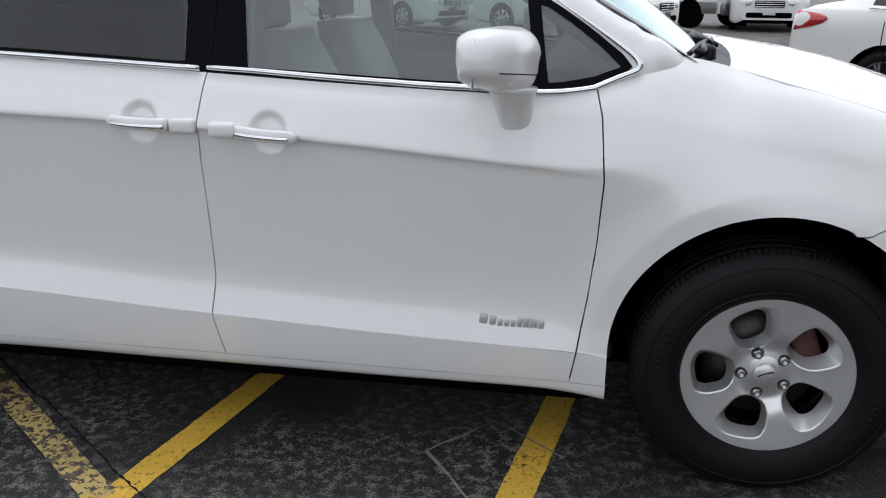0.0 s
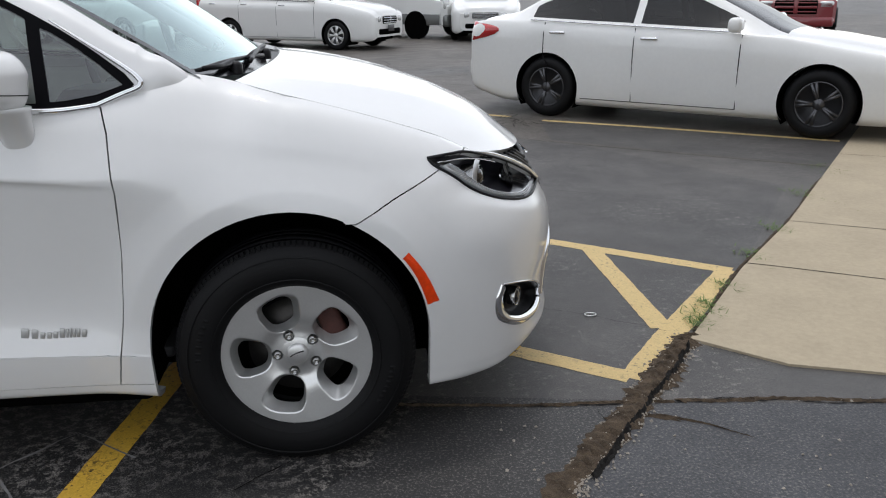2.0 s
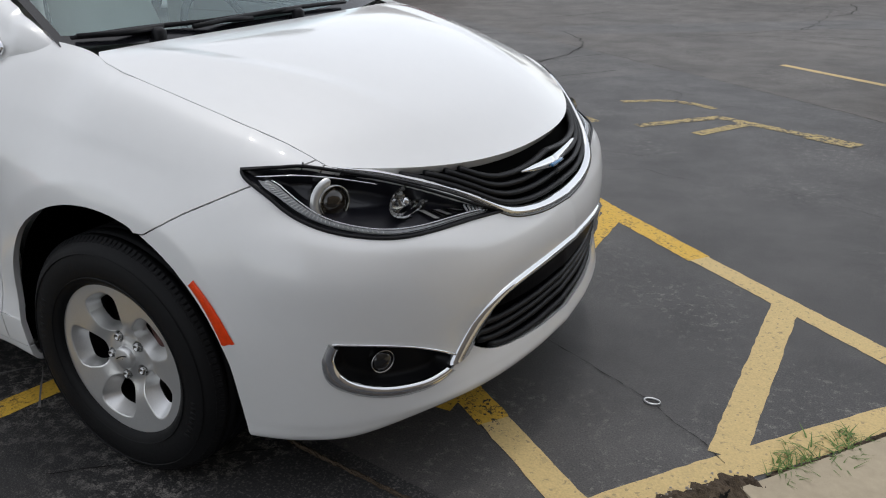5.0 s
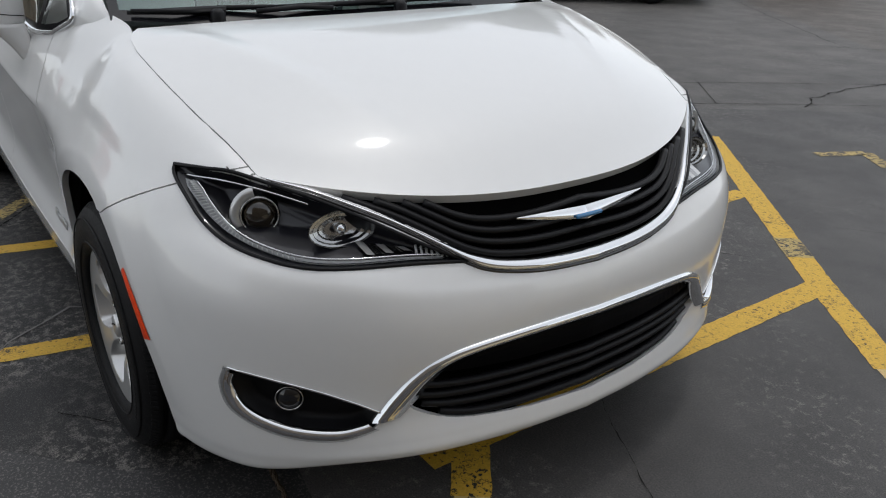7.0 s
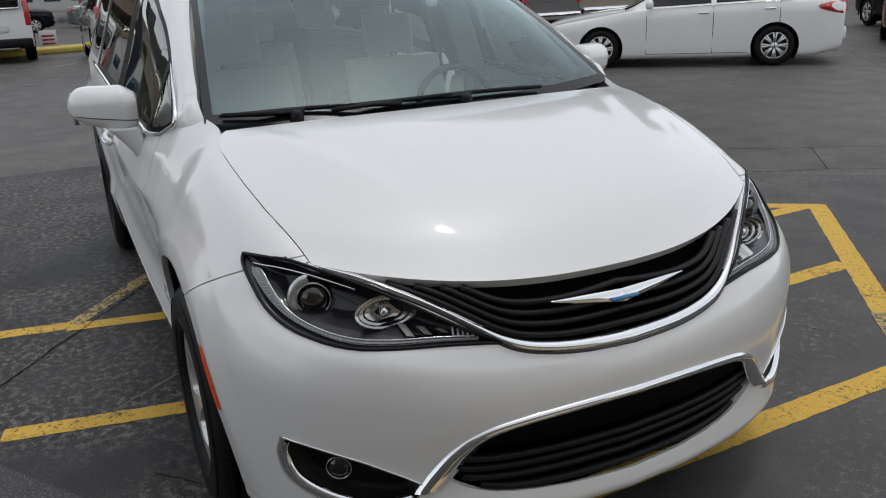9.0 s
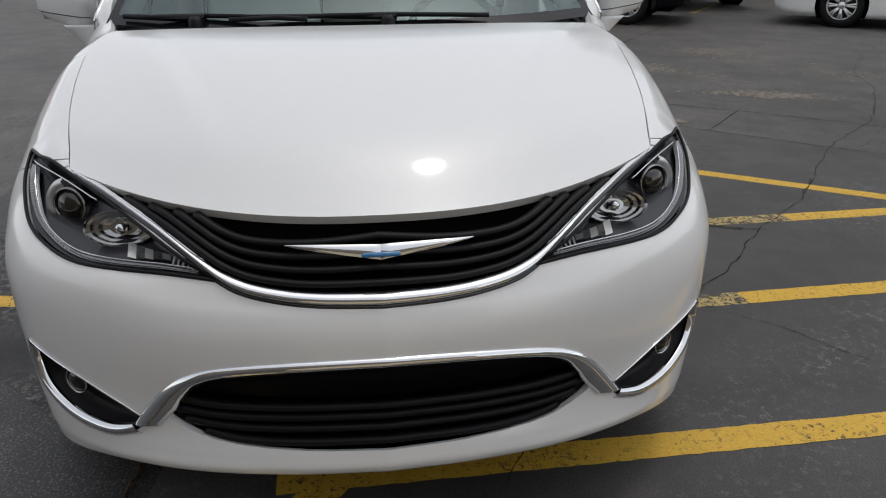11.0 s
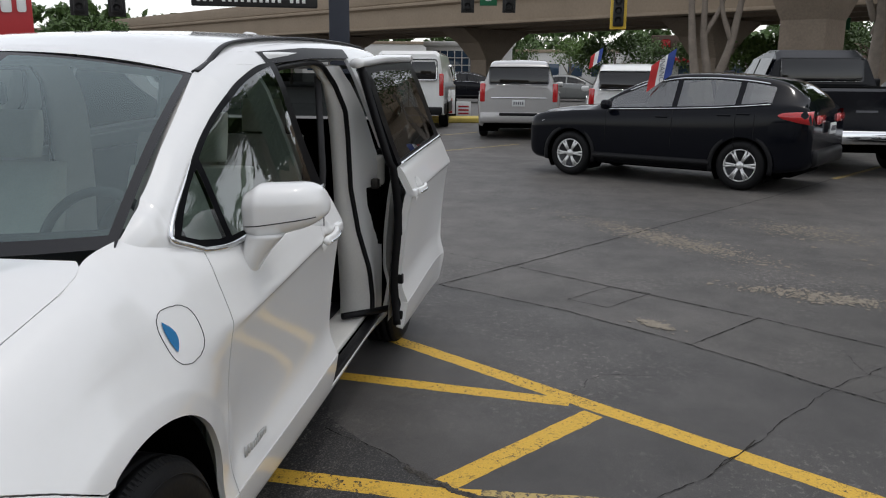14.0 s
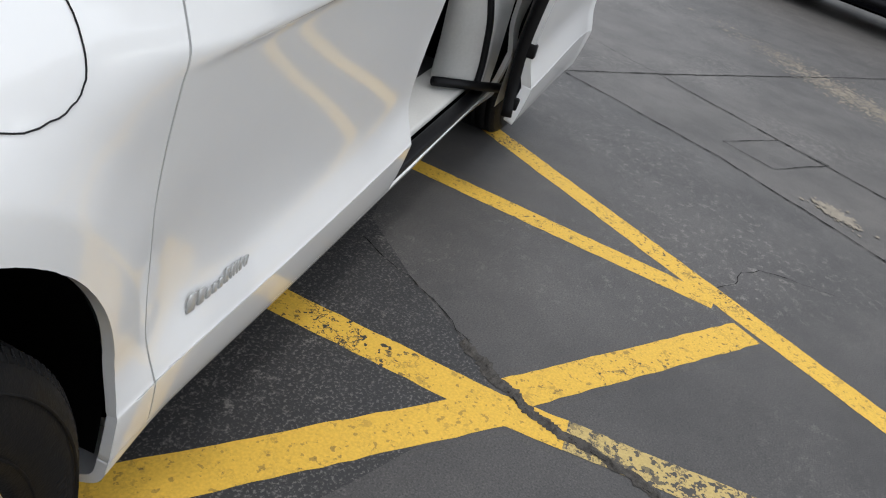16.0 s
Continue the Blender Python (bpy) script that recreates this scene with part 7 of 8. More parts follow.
    # closed ends, wheel housings, underside and cabin
    for i, flip in ((0, False), (len(tab) - 1, True)):
        e = skin(np.full(24, float(i)), np.linspace(0, 1, 24))
        ring = np.concatenate([e, (e * np.array([1, -1, 1]))[::-1]])
        mesh_ob("nose" if i == 0 else "tail", ring, [tuple(range(len(ring)))[::(-1 if flip else 1)]], mat, ob, smooth=False)
    part("underbody", box_bm(xs[0] - xs[-1] - .5, 1.35, .25, .03, at=((xs[0] + xs[-1]) / 2, 0, c["r"] - .02)), M_CAVITY, ob)
    part("cabin", box_bm(c["win"][0] - c["win"][1] + .1, 1.25, .55, .1, at=((c["win"][0] + c["win"][1]) / 2, 0, ix(0, 3) - .22)), M_DASH, ob)
    for sx in (.25, -.75):
        for sy in (.36, -.36):
            part("seat_back", box_bm(.16, .46, .62, .06, at=(sx - .1, sy, ix(0, 3) + .10), turn=(0, -12, 0)), M_DASH, ob)
    for h in c["hubs"]:
        for s in (1, -1):
            simple_wheel(ob, (h, s * (ix(h, 2) - .115), c["r"]), s, c["r"], .215, rim, spokes)
            t = np.linspace(-.6, math.pi + .6, 20)
            rows = [[(h + (c["r"] + .05) * math.cos(q), s * y, c["r"] + (c["r"] + .05) * math.sin(q)) for q in t] for y in (ix(h, 2) - .02, .5)]
            mesh_ob("wheel_housing", *loft(rows, close=False), M_CAVITY, ob)
            rows = [[(h + (c["r"] + .04) * math.cos(q), s * .5, c["r"] + (c["r"] + .04) * math.sin(q)) for q in t], [(h, s * .5, c["r"] - .2)] * len(t)]
            mesh_ob("housing_wall", *loft(rows, close=False), M_CAVITY, ob, smooth=False)
    # door seams, handles, mirrors
    sk = lambda x, z, s, lift=.002: (x, s * (float(np.interp(z, [ix(x, 1), ix(x, 1) + .05, ix(x, 1) + (ix(x, 3) - ix(x, 1)) * .55, ix(x, 1) + (ix(x, 3) - ix(x, 1)) * .84, ix(x, 3)],
                                                      [ix(x, 2) - .05, ix(x, 2) - .025, ix(x, 2), ix(x, 2) - .010, ix(x, 4) + .012])) + lift), z)
    doors = [a + .02] + list(c["split"]) + ([b + .05] if kind in ("minivan", "wagon") else [b + .18])
    for s in (1, -1):
        for x in doors:
            line = [sk(x + (.05 if x == doors[-1] and z < .6 else 0), z, s, .004) for z in np.linspace(ix(x, 1) + .06, ix(x, 3), 14)]
            mesh_ob("door_seam", *tube(line, .005, 5), M_BLACK, ob)
        line = [sk(x, ix(x, 1) + .06, s) for x in np.linspace(doors[0], c["hubs"][1] + c["r"] + .08, 12)]
        mesh_ob("sill_seam", *tube(line, .004, 5), M_BLACK, ob)
        line = [sk(x, ix(x, 3) + .02, s, .004) for x in np.linspace(a, b, 16)]
        mesh_ob("belt_strip", *tube(line, .008, 5), M_CHROME if kind in ("sedan", "suv") else M_BLACK, ob)
        if kind == "suv":
            line = [(x, s * (ix(x, 6) + .012), ix(x, 5) - .075) for x in np.linspace(a - .25, b + .1, 16)]
            mesh_ob("window_trim", *tube(line, .010, 5), M_CHROME, ob, "chrome window line")
            for h in c["hubs"]:
                arc = [(h + (c["r"] + .07) * math.cos(q), s * (ix(h, 2) + .004 - .03 * math.sin(q) ** 4), c["r"] + (c["r"] + .07) * math.sin(q)) for q in np.linspace(-.25, math.pi + .25, 26)]
                mesh_ob("wheel_arch", *tube(arc, .034, 6, flat=.4, up=(0, 1, 0)), M_BLACK, ob, "black wheel arch cladding")
            low = [sk(x, ix(x, 1) + .09, s, .004) for x in np.linspace(c["hubs"][0] - .42, c["hubs"][1] + .42, 10)]
            mesh_ob("sill_cladding", *tube(low, .055, 6, flat=1.0), M_BLACK, ob)
        for x in doors[1:]:
            part("door_handle", box_bm(.18, .03, .028, .010, at=sk(x + .16, ix(x, 3) - .10, s, .015)), mat if mat is not M_WHITE2 else M_CHROME, ob)
        mx = a - .02
        part("door_mirror", box_bm(.13, .20, .14, .05, 3, at=(mx, s * (ix(mx, 4) + .14), ix(mx, 3) + .09)), mat, ob)
        # lamps
        fz = ix(xs[1], 3) - .03
        rows = []
        for t in np.linspace(0, 1, 8):
            p, q = sk(xs[1] - .02 - .38 * t, fz + .02 + .09 * t, s, .006), sk(xs[1] - .02 - .30 * t, fz - .11 + .12 * t, s, .006)
            rows.append([p, q])
        vv, ff = loft(rows, close=False)
        mesh_ob("headlight", vv, ff if s == 1 else [q[::-1] for q in ff], M_CLEARLAMP, ob)
        part("front_lamp", box_bm(.05, .26, .13, .03, at=(xs[0] - .02, s * .46, ix(xs[0], 3) - .03), turn=(0, 0, -s * 14)), M_CLEARLAMP, ob)
        ex = xs[-2]
        if kind == "wagon":
            part("tail_lamp", box_bm(.10, .13, .44, .03, at=(xs[-2] - .01, s * .855, 1.10)), M_RED, ob)
        elif kind == "minivan":
            part("tail_lamp", box_bm(.12, .12, .40, .03, at=(xs[-2] - .01, s * .83, 1.02)), M_RED, ob)
        else:
            tz = ix(ex, 3) - .09
            rows = []
            for t in np.linspace(0, 1, 10):
                px = xs[-1] + .02 + .42 * t
                hh = (.105 if kind == "sedan" else .085) * (1 - t) ** .5 + .008
                rows.append([sk(px, tz + .03 * t + hh, s, -.02), sk(px, tz + .03 * t + hh * .9, s, .022), sk(px, tz + .03 * t - hh * .9, s, .022), sk(px, tz + .03 * t - hh, s, -.02)])
            vv, ff = loft(rows, close=False)
            mesh_ob("tail_lamp", vv, ff if s == -1 else [q[::-1] for q in ff], M_RED, ob)
            part("tail_lamp_inner", box_bm(.06, .34, .12, .03, at=(xs[-1] - .005, s * .52, tz - .02)), M_RED, ob)
    # front face
    zf = ix(xs[0], 3)
    gr = part("grille", box_bm(.05, .72, .17, .03, at=(xs[0] + .005, 0, zf - .05)), M_CAVITY, ob)
    for k in range(3):
        part("grille_bar", box_bm(.02, .70, .018, .005, at=(xs[0] + .032, 0, zf - .11 + .055 * k)), M_CHROME, gr)
    if front == "cross":
        part("grille_post", box_bm(.02, .03, .16, .006, at=(xs[0] + .034, 0, zf - .05)), M_CHROME, gr)
    lowf = part("front_air_intake", box_bm(.06, 1.1, .13, .04, at=(xs[0] + .0, 0, .42)), M_CAVITY, ob)
    part("front_plate", box_bm(.015, .30, .15, .004, at=(xs[0] + .045, 0, .50)), M_PLATE if front != "cross" else M_DARKALLOY, ob)
    # rear face
    if kind in ("wagon", "minivan"):
        zb0 = tab[-3, 3]
        part("rear_window", box_bm(.02, 1.42, .42, .05, at=(xs[-2] - .055, 0, zb0 + .29), turn=(0, 10, 0)), M_PRIVACY, ob, "dark tinted rear window")
        part("rear_bumper", box_bm(.16, 1.82, .26, .06, at=(xs[-1] - .02, 0, .52)), mat, ob)
        part("rear_step", box_bm(.06, .9, .07, .02, at=(xs[-1] - .10, 0, .60)), M_BLACK, ob)
        part("tailgate_strip", box_bm(.02, 1.3, .03, .008, at=(xs[-1] - .015, 0, .98)), M_CHROME, ob)
    else:
        part("rear_bumper", box_bm(.14, 1.46, .24, .06, at=(xs[-1] + .02, 0, .48)), M_BLACK if kind == "suv" else mat, ob)
    part("rear_plate", box_bm(.015, .30, .15, .004, at=(xs[-1] - .045, 0, .86 if kind != "sedan" else .78)), M_PLATE, ob)
    for k in range(5):
        part("plate_bar", box_bm(.006, .03, .07, .002, at=(xs[-1] - .054, -.10 + .05 * k, .86 if kind != "sedan" else .78)), M_BAR, ob)
    return ob


def heading(x, y, ang):
    return Matrix.Translation((x, y, 0)) @ Matrix.Rotation(ang, 4, "Z")


def facing(rear, fwd, side_off, wheel_mid=0.0):
    """A pose from the near wheels' places on the ground; side_off: from them to the middle of the car."""
    a = math.atan2(fwd[1] - rear[1], fwd[0] - rear[0])
    c = (np.array(rear) + np.array(fwd)) / 2 + side_off * np.array([-math.sin(a), math.cos(a)])
    return heading(c[0], c[1], a)


car("sedan", "white sedan with dark alloy wheels parked on asphalt", facing((2.53, 5.98), (4.72, 4.16), .82), M_WHITE2, M_DARKALLOY, 5, scale=1.03)
car("suv", "black compact suv with silver wheels and a window flag", facing((-10.09, 4.43), (-11.45, 2.125), -.82), M_CARBLACK, M_ALLOY, 6, glass=M_SUVGLASS)
car("sedan", "white sedan with silver alloy wheels", facing((-7.45, 9.60), (-9.25, 7.45), -.80), M_WHITE2, M_ALLOY, 8)
car("wagon", "silver full-size suv seen from behind", heading(-20.6, .95, math.pi + .02), M_SILVER, M_ALLOY, 6)
car("wagon", "white full-size suv behind the black one", heading(-18.6, 3.55, math.pi - .05), M_WHITE2, M_ALLOY, 6, scale=.95)
car("minivan", "white minivan with plain side mouldings and a chrome cross grille", facing((-2.6, 18.6), (.1, 17.0), .88), M_WHITE2, M_ALLOY, 7, front="cross")
car("minivan", "white minivan with silver wheels in the far row", facing((-8.0, 21.0), (-5.3, 19.3), .88), M_WHITE2, M_ALLOY, 7, front="cross")
car("minivan", "white minivan facing out of the far row", heading(4.55, 22.0, -1.75), M_WHITE2, M_ALLOY, 7)
car("wagon", "dark red suv parked nose in", heading(-9.2, 16.2, 2.2), M_REDCAR, M_ALLOY, 6)
car("suv", "dark suv in the far row", heading(-10.5, 18.0, -.5), M_CARBLACK, M_ALLOY, 6)


# ---- pickups, the van with barn doors and the flags ----
def pickup(label, m, mat, bed=True):
    ob = thing("pickup_truck", label, "pickup truck", "parked cars", m=m)

    def shell(name, rows, mt):
        rings = []
        for x, z0, z1, w in rows:
            r = .07
            rings.append([(x, -w, z0 + r), (x, -w + r, z0), (x, w - r, z0), (x, w, z0 + r), (x, w, z1 - r), (x, w - r, z1), (x, -w + r, z1), (x, -w, z1 - r)])
        return mesh_ob(name, *loft(rings), mt, ob, smooth=False)

    shell("hood", [(2.75, .60, 1.02, .88), (2.65, .48, 1.12, .95), (1.5, .45, 1.20, .98), (1.35, .45, 1.22, .98)], mat)
    shell("cab", [(1.35, .45, 1.22, .98), (-.75, .45, 1.24, .98)], mat)
    shell("bed", [(-.78, .50, 1.24, .98), (-2.72, .50, 1.24, .97), (-2.80, .60, 1.20, .95)], mat)
    part("bed_floor", box_bm(1.80, 1.55, .02, .005, at=(-1.75, 0, 1.245)), M_CAVITY, ob)
    rings = []
    for x, w0, w1, z1 in ((1.30, .90, .80, 1.26), (.72, .90, .70, 1.76), (.2, .90, .68, 1.84), (-.45, .90, .68, 1.83), (-.72, .90, .72, 1.70), (-.76, .90, .84, 1.28)):
        rings.append([(x, -w0, 1.22), (x, w0, 1.22), (x, w1, z1 - .05), (x, w1 - .08, z1), (x, -w1 + .08, z1), (x, -w1, z1 - .05)])
    mesh_ob("cab_top", *loft(rings), mat, ob, smooth=False)
    part("rear_window", box_bm(.02, 1.30, .38, .03, at=(-.765, 0, 1.50), turn=(0, 9, 0)), M_PRIVACY, ob)
    for s in (1, -1):
        for x0, x1 in ((1.0, .22), (.14, -.58)):
            v = [(x0 - (.30 if x0 > .5 else 0), s * .905, 1.27), (x1, s * .905, 1.27), (x1, s * .745, 1.70), (x0 - (.36 if x0 > .5 else 0.02), s * .745, 1.70)]
            v = v + [(a, b - s * .01, c) for a, b, c in v]
            mesh_ob("side_window", v, [(0, 1, 2, 3), (4, 5, 6, 7)], M_PRIVACY, ob, smooth=False)
        part("tail_lamp", box_bm(.08, .12, .36, .03, at=(-2.77, s * .90, 1.02)), M_RED, ob)
        part("headlight", box_bm(.10, .34, .18, .04, at=(2.70, s * .72, .98)), M_CLEARLAMP, ob)
        part("door_mirror", box_bm(.12, .20, .22, .04, at=(1.0, s * 1.08, 1.38)), M_BLACK, ob)
        for h in (1.85, -1.72):
            simple_wheel(ob, (h, s * .86, .40), s, .40, .27, M_ALLOY, 6)
            t = np.linspace(0, math.pi, 16)
            mesh_ob("wheel_arch", *tube([(h + .46 * math.cos(q), s * .965, .42 + .46 * math.sin(q)) for q in t], .05, 6), M_BLACK, ob)
            # flat black disc on the flank stands for the shaded wheel well
            v, f = spin_mesh([(.455, 0), (.001, 0)], 30)
            mesh_ob("wheel_well", np.array(v) + np.array([h, s * .984, .42]), f if s == -1 else [q[::-1] for q in f], M_CAVITY, ob)
    part("rear_bumper", box_bm(.16, 1.8, .20, .04, at=(-2.86, 0, .56)), M_CHROME, ob)
    part("front_bumper", box_bm(.16, 1.84, .24, .06, at=(2.78, 0, .56)), mat, ob)
    gr = part("grille", box_bm(.04, 1.02, .34, .03, at=(2.765, 0, .92)), M_CAVITY, ob)
    for k in (-.11, .11):
        part("grille_bar", box_bm(.02, .98, .03, .008, at=(2.79, 0, .92 + k)), mat, gr)
    part("grille_bar", box_bm(.025, 1.0, .06, .01, at=(2.792, 0, .92)), mat, gr)
    part("grille_post", box_bm(.025, .10, .32, .01, at=(2.794, 0, .92)), mat, gr)
    part("tailgate_badge", box_bm(.01, .30, .03, .003, at=(-2.815, 0, .92)), M_BAR, ob)
    part("underbody", box_bm(4.8, 1.3, .24, .03, at=(0, 0, .42)), M_CAVITY, ob)
    return ob


pickup("black pickup truck with a raised cab", heading(-15.1, 6.6, math.pi + .02) @ Matrix.Scale(1.1, 4), M_CARBLACK)
pickup("grey pickup truck with black wheel flares", heading(-18.6, 10.6, math.pi + .05), M_GREYCAR)
pickup("tan pickup truck with silver wheels", heading(-20.0, 13.6, math.pi), M_TAN)
pickup("red pickup truck with a cross-bar grille facing out", heading(13.2, 19.6, radians(239)), M_REDCAR)


def cargo_van(label, m, mat, low):
    """A tall van: box body with rounded corners, rear doors, dark lower cladding."""
    ob = thing("cargo_van", label, "van", "parked cars", m=m)
    rings = []
    for x, z0, z1, w, w1 in ((2.75, .45, 1.00, .80, .70), (2.62, .40, 1.15, .94, .80), (1.9, .38, 1.32, 1.0, .86), (1.15, .38, 2.02, 1.0, .84), (.6, .38, 2.12, 1.0, .84), (-2.6, .38, 2.14, 1.0, .86), (-2.72, .42, 2.05, .98, .84)):
        rings.append([(x, -w, z0), (x, w, z0), (x, w, 1.15 if z1 > 1.2 else z1 - .1), (x, w1, z1 - .08), (x, w1 - .1, z1), (x, -w1 + .1, z1), (x, -w1, z1 - .08), (x, -w, 1.15 if z1 > 1.2 else z1 - .1)])
    mesh_ob("body", *loft(rings), mat, ob, smooth=False)
    for s in (1, -1):
        part("rear_window", box_bm(.02, .80, .60, .08, at=(-2.728, s * .42, 1.62), turn=(0, 4, 0)), M_PRIVACY, ob)
        part("tail_lamp", box_bm(.08, .13, .62, .03, at=(-2.70, s * .92, 1.22)), M_RED, ob)
        part("side_window", box_bm(.85, .02, .50, .06, at=(1.15, s * .955, 1.55), turn=(-s * -16, 0, 0)), M_PRIVACY, ob)
        part("lower_cladding", box_bm(5.2, .03, .30, .01, at=(0, s * 1.005, .55)), low, ob)
        part("headlight", box_bm(.20, .26, .30, .05, at=(2.62, s * .76, .98)), M_CLEARLAMP, ob)
        for h in (1.75, -1.65):
            simple_wheel(ob, (h, s * .90, .36), s, .36, .24, M_ALLOY, 6)
            # black disc laid on the closed side imitates the shade round the wheel
            v, f = spin_mesh([(.41, 0), (.001, 0)], 30)
            mesh_ob("wheel_well", np.array(v) + np.array([h, s * 1.024, .38]), f if s == -1 else [q[::-1] for q in f], M_CAVITY, ob)
    part("windshield", box_bm(.02, 1.55, .85, .05, at=(1.56, 0, 1.66), turn=(0, -47, 0)), M_PRIVACY, ob)
    part("rear_bumper", box_bm(.18, 1.9, .22, .04, at=(-2.78, 0, .50)), M_BLACK, ob)
    part("rear_plate", box_bm(.012, .30, .15, .004, at=(-2.76, -.3, .86)), M_PLATE, ob)
    part("door_gap", box_bm(.01, .012, 1.5, .002, at=(-2.732, 0, 1.25)), M_BLACK, ob)
    part("front_bumper", box_bm(.2, 1.84, .34, .08, at=(2.72, 0, .52)), low, ob)
    return ob


cargo_van("white passenger van seen from behind", heading(-24.0, -2.35, math.pi + .05), M_WHITE2, M_BLACK)
cargo_van("grey and white van with dark fenders in the far row", heading(1.75, 23.2, -.75), M_WHITE2, M_GREYCAR)
M_FLAGRED, M_FLAGWHITE, M_FLAGBLUE = (material("red_cloth", (.48, .03, .03), .8, vary=.1), material("white_cloth", (.75, .75, .74), .8, vary=.05), material("blue_cloth", (.03, .06, .25), .8, vary=.1))


def window_flag(m, label, words=""):
    ob = thing("window_flag", label, "flag", "car flags", m=m)
    mesh_ob("staff", *tube([(0, 0, 0), (0, .02, .30), (0, .05, .62)], .006, 6), M_BLACK, ob)
    for k, mt in enumerate((M_FLAGBLUE, M_FLAGWHITE, M_FLAGRED)):
        rows = []
        for t in np.linspace(0, 1, 12):
            x, y, z = .02 + .012 * math.sin(t * 6), .12 - .11 * k - .05 * t, .66 - .08 * k - .36 * t
            rows.append([(x + .004 * k, y, z), (x + .004 * k + .004, y - .11, z - .08)])
        v, f = loft(rows, close=False)
        w = v + np.array([-.004, 0, 0])
        mesh_ob("stripe", np.concatenate([v, w]), f + [tuple(len(v) + i for i in q[::-1]) for q in f], mt, ob)
    if words:
        cu = bpy.data.curves.new("letters", "FONT")
        cu.body, cu.size, cu.extrude, cu.align_x, cu.align_y = words, .10, .001, "CENTER", "CENTER"
        tmp = new("letters_tmp", cu)
        me = bpy.data.meshes.new_from_object(tmp.evaluated_get(bpy.context.evaluated_depsgraph_get()))
        bpy.data.objects.remove(tmp)
        me.materials.append(M_BAR)
        lt = new("letters", me)
        lt.parent = ob
        lt.matrix_basis = Matrix(((0, 0, 1, .046), (0, 1, 0, -.07), (-1, 0, 0, .36), (0, 0, 0, 1)))
    return ob


window_flag(Matrix.Translation((-10.90, 3.44, 1.24)) @ Matrix.Scale(1.05, 4), "small red, white and blue flag on a car window", "FINANCE")
window_flag(Matrix.Translation((-17.2, 2.78, 1.60)) @ Matrix.Scale(.8, 4), "small striped flag on a car window")

# ---- overpass ----
M_BEAM = material("beige_concrete_beam", (0.30, 0.235, 0.17), 0.85, vary=0.14, scale=0.35, bump=0.3, bump_scale=12)
M_PIER = material("tan_concrete_pier", (0.27, 0.215, 0.165), 0.85, vary=0.2, scale=0.6, bump=0.3, bump_scale=15)
OA, OB = np.array([-32.0, 32.4]), np.array([-110.0, -62.0])
od = (OB - OA) / np.linalg.norm(OB - OA)
on = np.array([od[1], -od[0]])
if on[0] > 0:
    on = -on
ang = math.atan2(od[1], od[0])
mid = (OA + OB) / 2
span = float(np.linalg.norm(OB - OA)) + 60
bridge = thing("overpass", "beige concrete highway overpass on piers", "bridge", m=Matrix.Translation((mid[0], mid[1], 0)) @ Matrix.Rotation(ang, 4, "Z"))
sgn = 1 if (np.array([-math.sin(ang), math.cos(ang)]) @ on) > 0 else -1
part("deck", box_bm(span, 15, .5, .05, at=(0, sgn * 7.5, 7.0)), M_BEAM, bridge)
for k in range(4):
    part("girder", box_bm(span, .8, 1.7, .06, at=(0, sgn * (.6 + 4.4 * k), 5.95)), M_BEAM, bridge)
part("girder_flange", box_bm(span, 1.3, .22, .04, at=(0, sgn * .6, 5.18)), M_BEAM, bridge)
part("parapet", box_bm(span, .35, 1.1, .05, at=(0, sgn * .1, 7.7)), M_BEAM, bridge)
part("coping", box_bm(span, .5, .25, .04, at=(0, sgn * .05, 6.95)), M_BEAM, bridge)
for k in range(-3, 5):
    x = -8.0 + k * 21.5
    rings = []
    for z, a, b in ((0, .95, .95), (2.6, .95, .95), (4.0, 1.3, 2.2), (5.1, 1.5, 4.2)):
        rings.append([(x - a, sgn * 7 - b, z), (x + a, sgn * 7 - b, z), (x + a, sgn * 7 + b, z), (x - a, sgn * 7 + b, z)])
    mesh_ob("pier", *loft(rings), M_PIER, bridge, smooth=False)


def polar(az, dist, base=(1.54, 1.82)):
    return base[0] + dist * math.cos(radians(az)), base[1] + dist * math.sin(radians(az))


# near pier with a dark drain pipe, and its neighbour
for az, d, w in ((163.9, 46, 1.15), (158.2, 40, 1.1)):
    x, y = polar(az, d)
    p = thing("bridge_pier", "tan concrete bridge pier with a dark drain pipe", "pier", m=heading(x, y, ang))
    rings = [[(-a, -b, z), (a, -b, z), (a, b, z), (-a, b, z)] for z, a, b in ((0, w, w), (4.2, w, w), (5.4, w * 1.3, w * 1.5))]
    mesh_ob("shaft", *loft(rings), M_PIER, p, smooth=False)
    dx, dy = polar(az + .1, d - 1.7)
    q = Matrix.Rotation(-ang, 4, "Z") @ Vector((dx - x, dy - y, 0))
    mesh_ob("drain_pipe", *tube([(q[0], q[1], 0), (q[0], q[1], 5.4)], .16, 10), M_GREYCAR, p)


# ---- trees ----
M_BARK = material("grey_bark", (0.24, 0.20, 0.165), 0.9, vary=0.25, scale=4, bump=0.5, bump_scale=25)
M_LEAF = material("green_leaves", (0.065, 0.115, 0.028), 0.6, vary=0.45, scale=1.2)
M_LEAF2 = material("light_green_leaves", (0.10, 0.17, 0.035), 0.6, vary=0.4, scale=1.2)


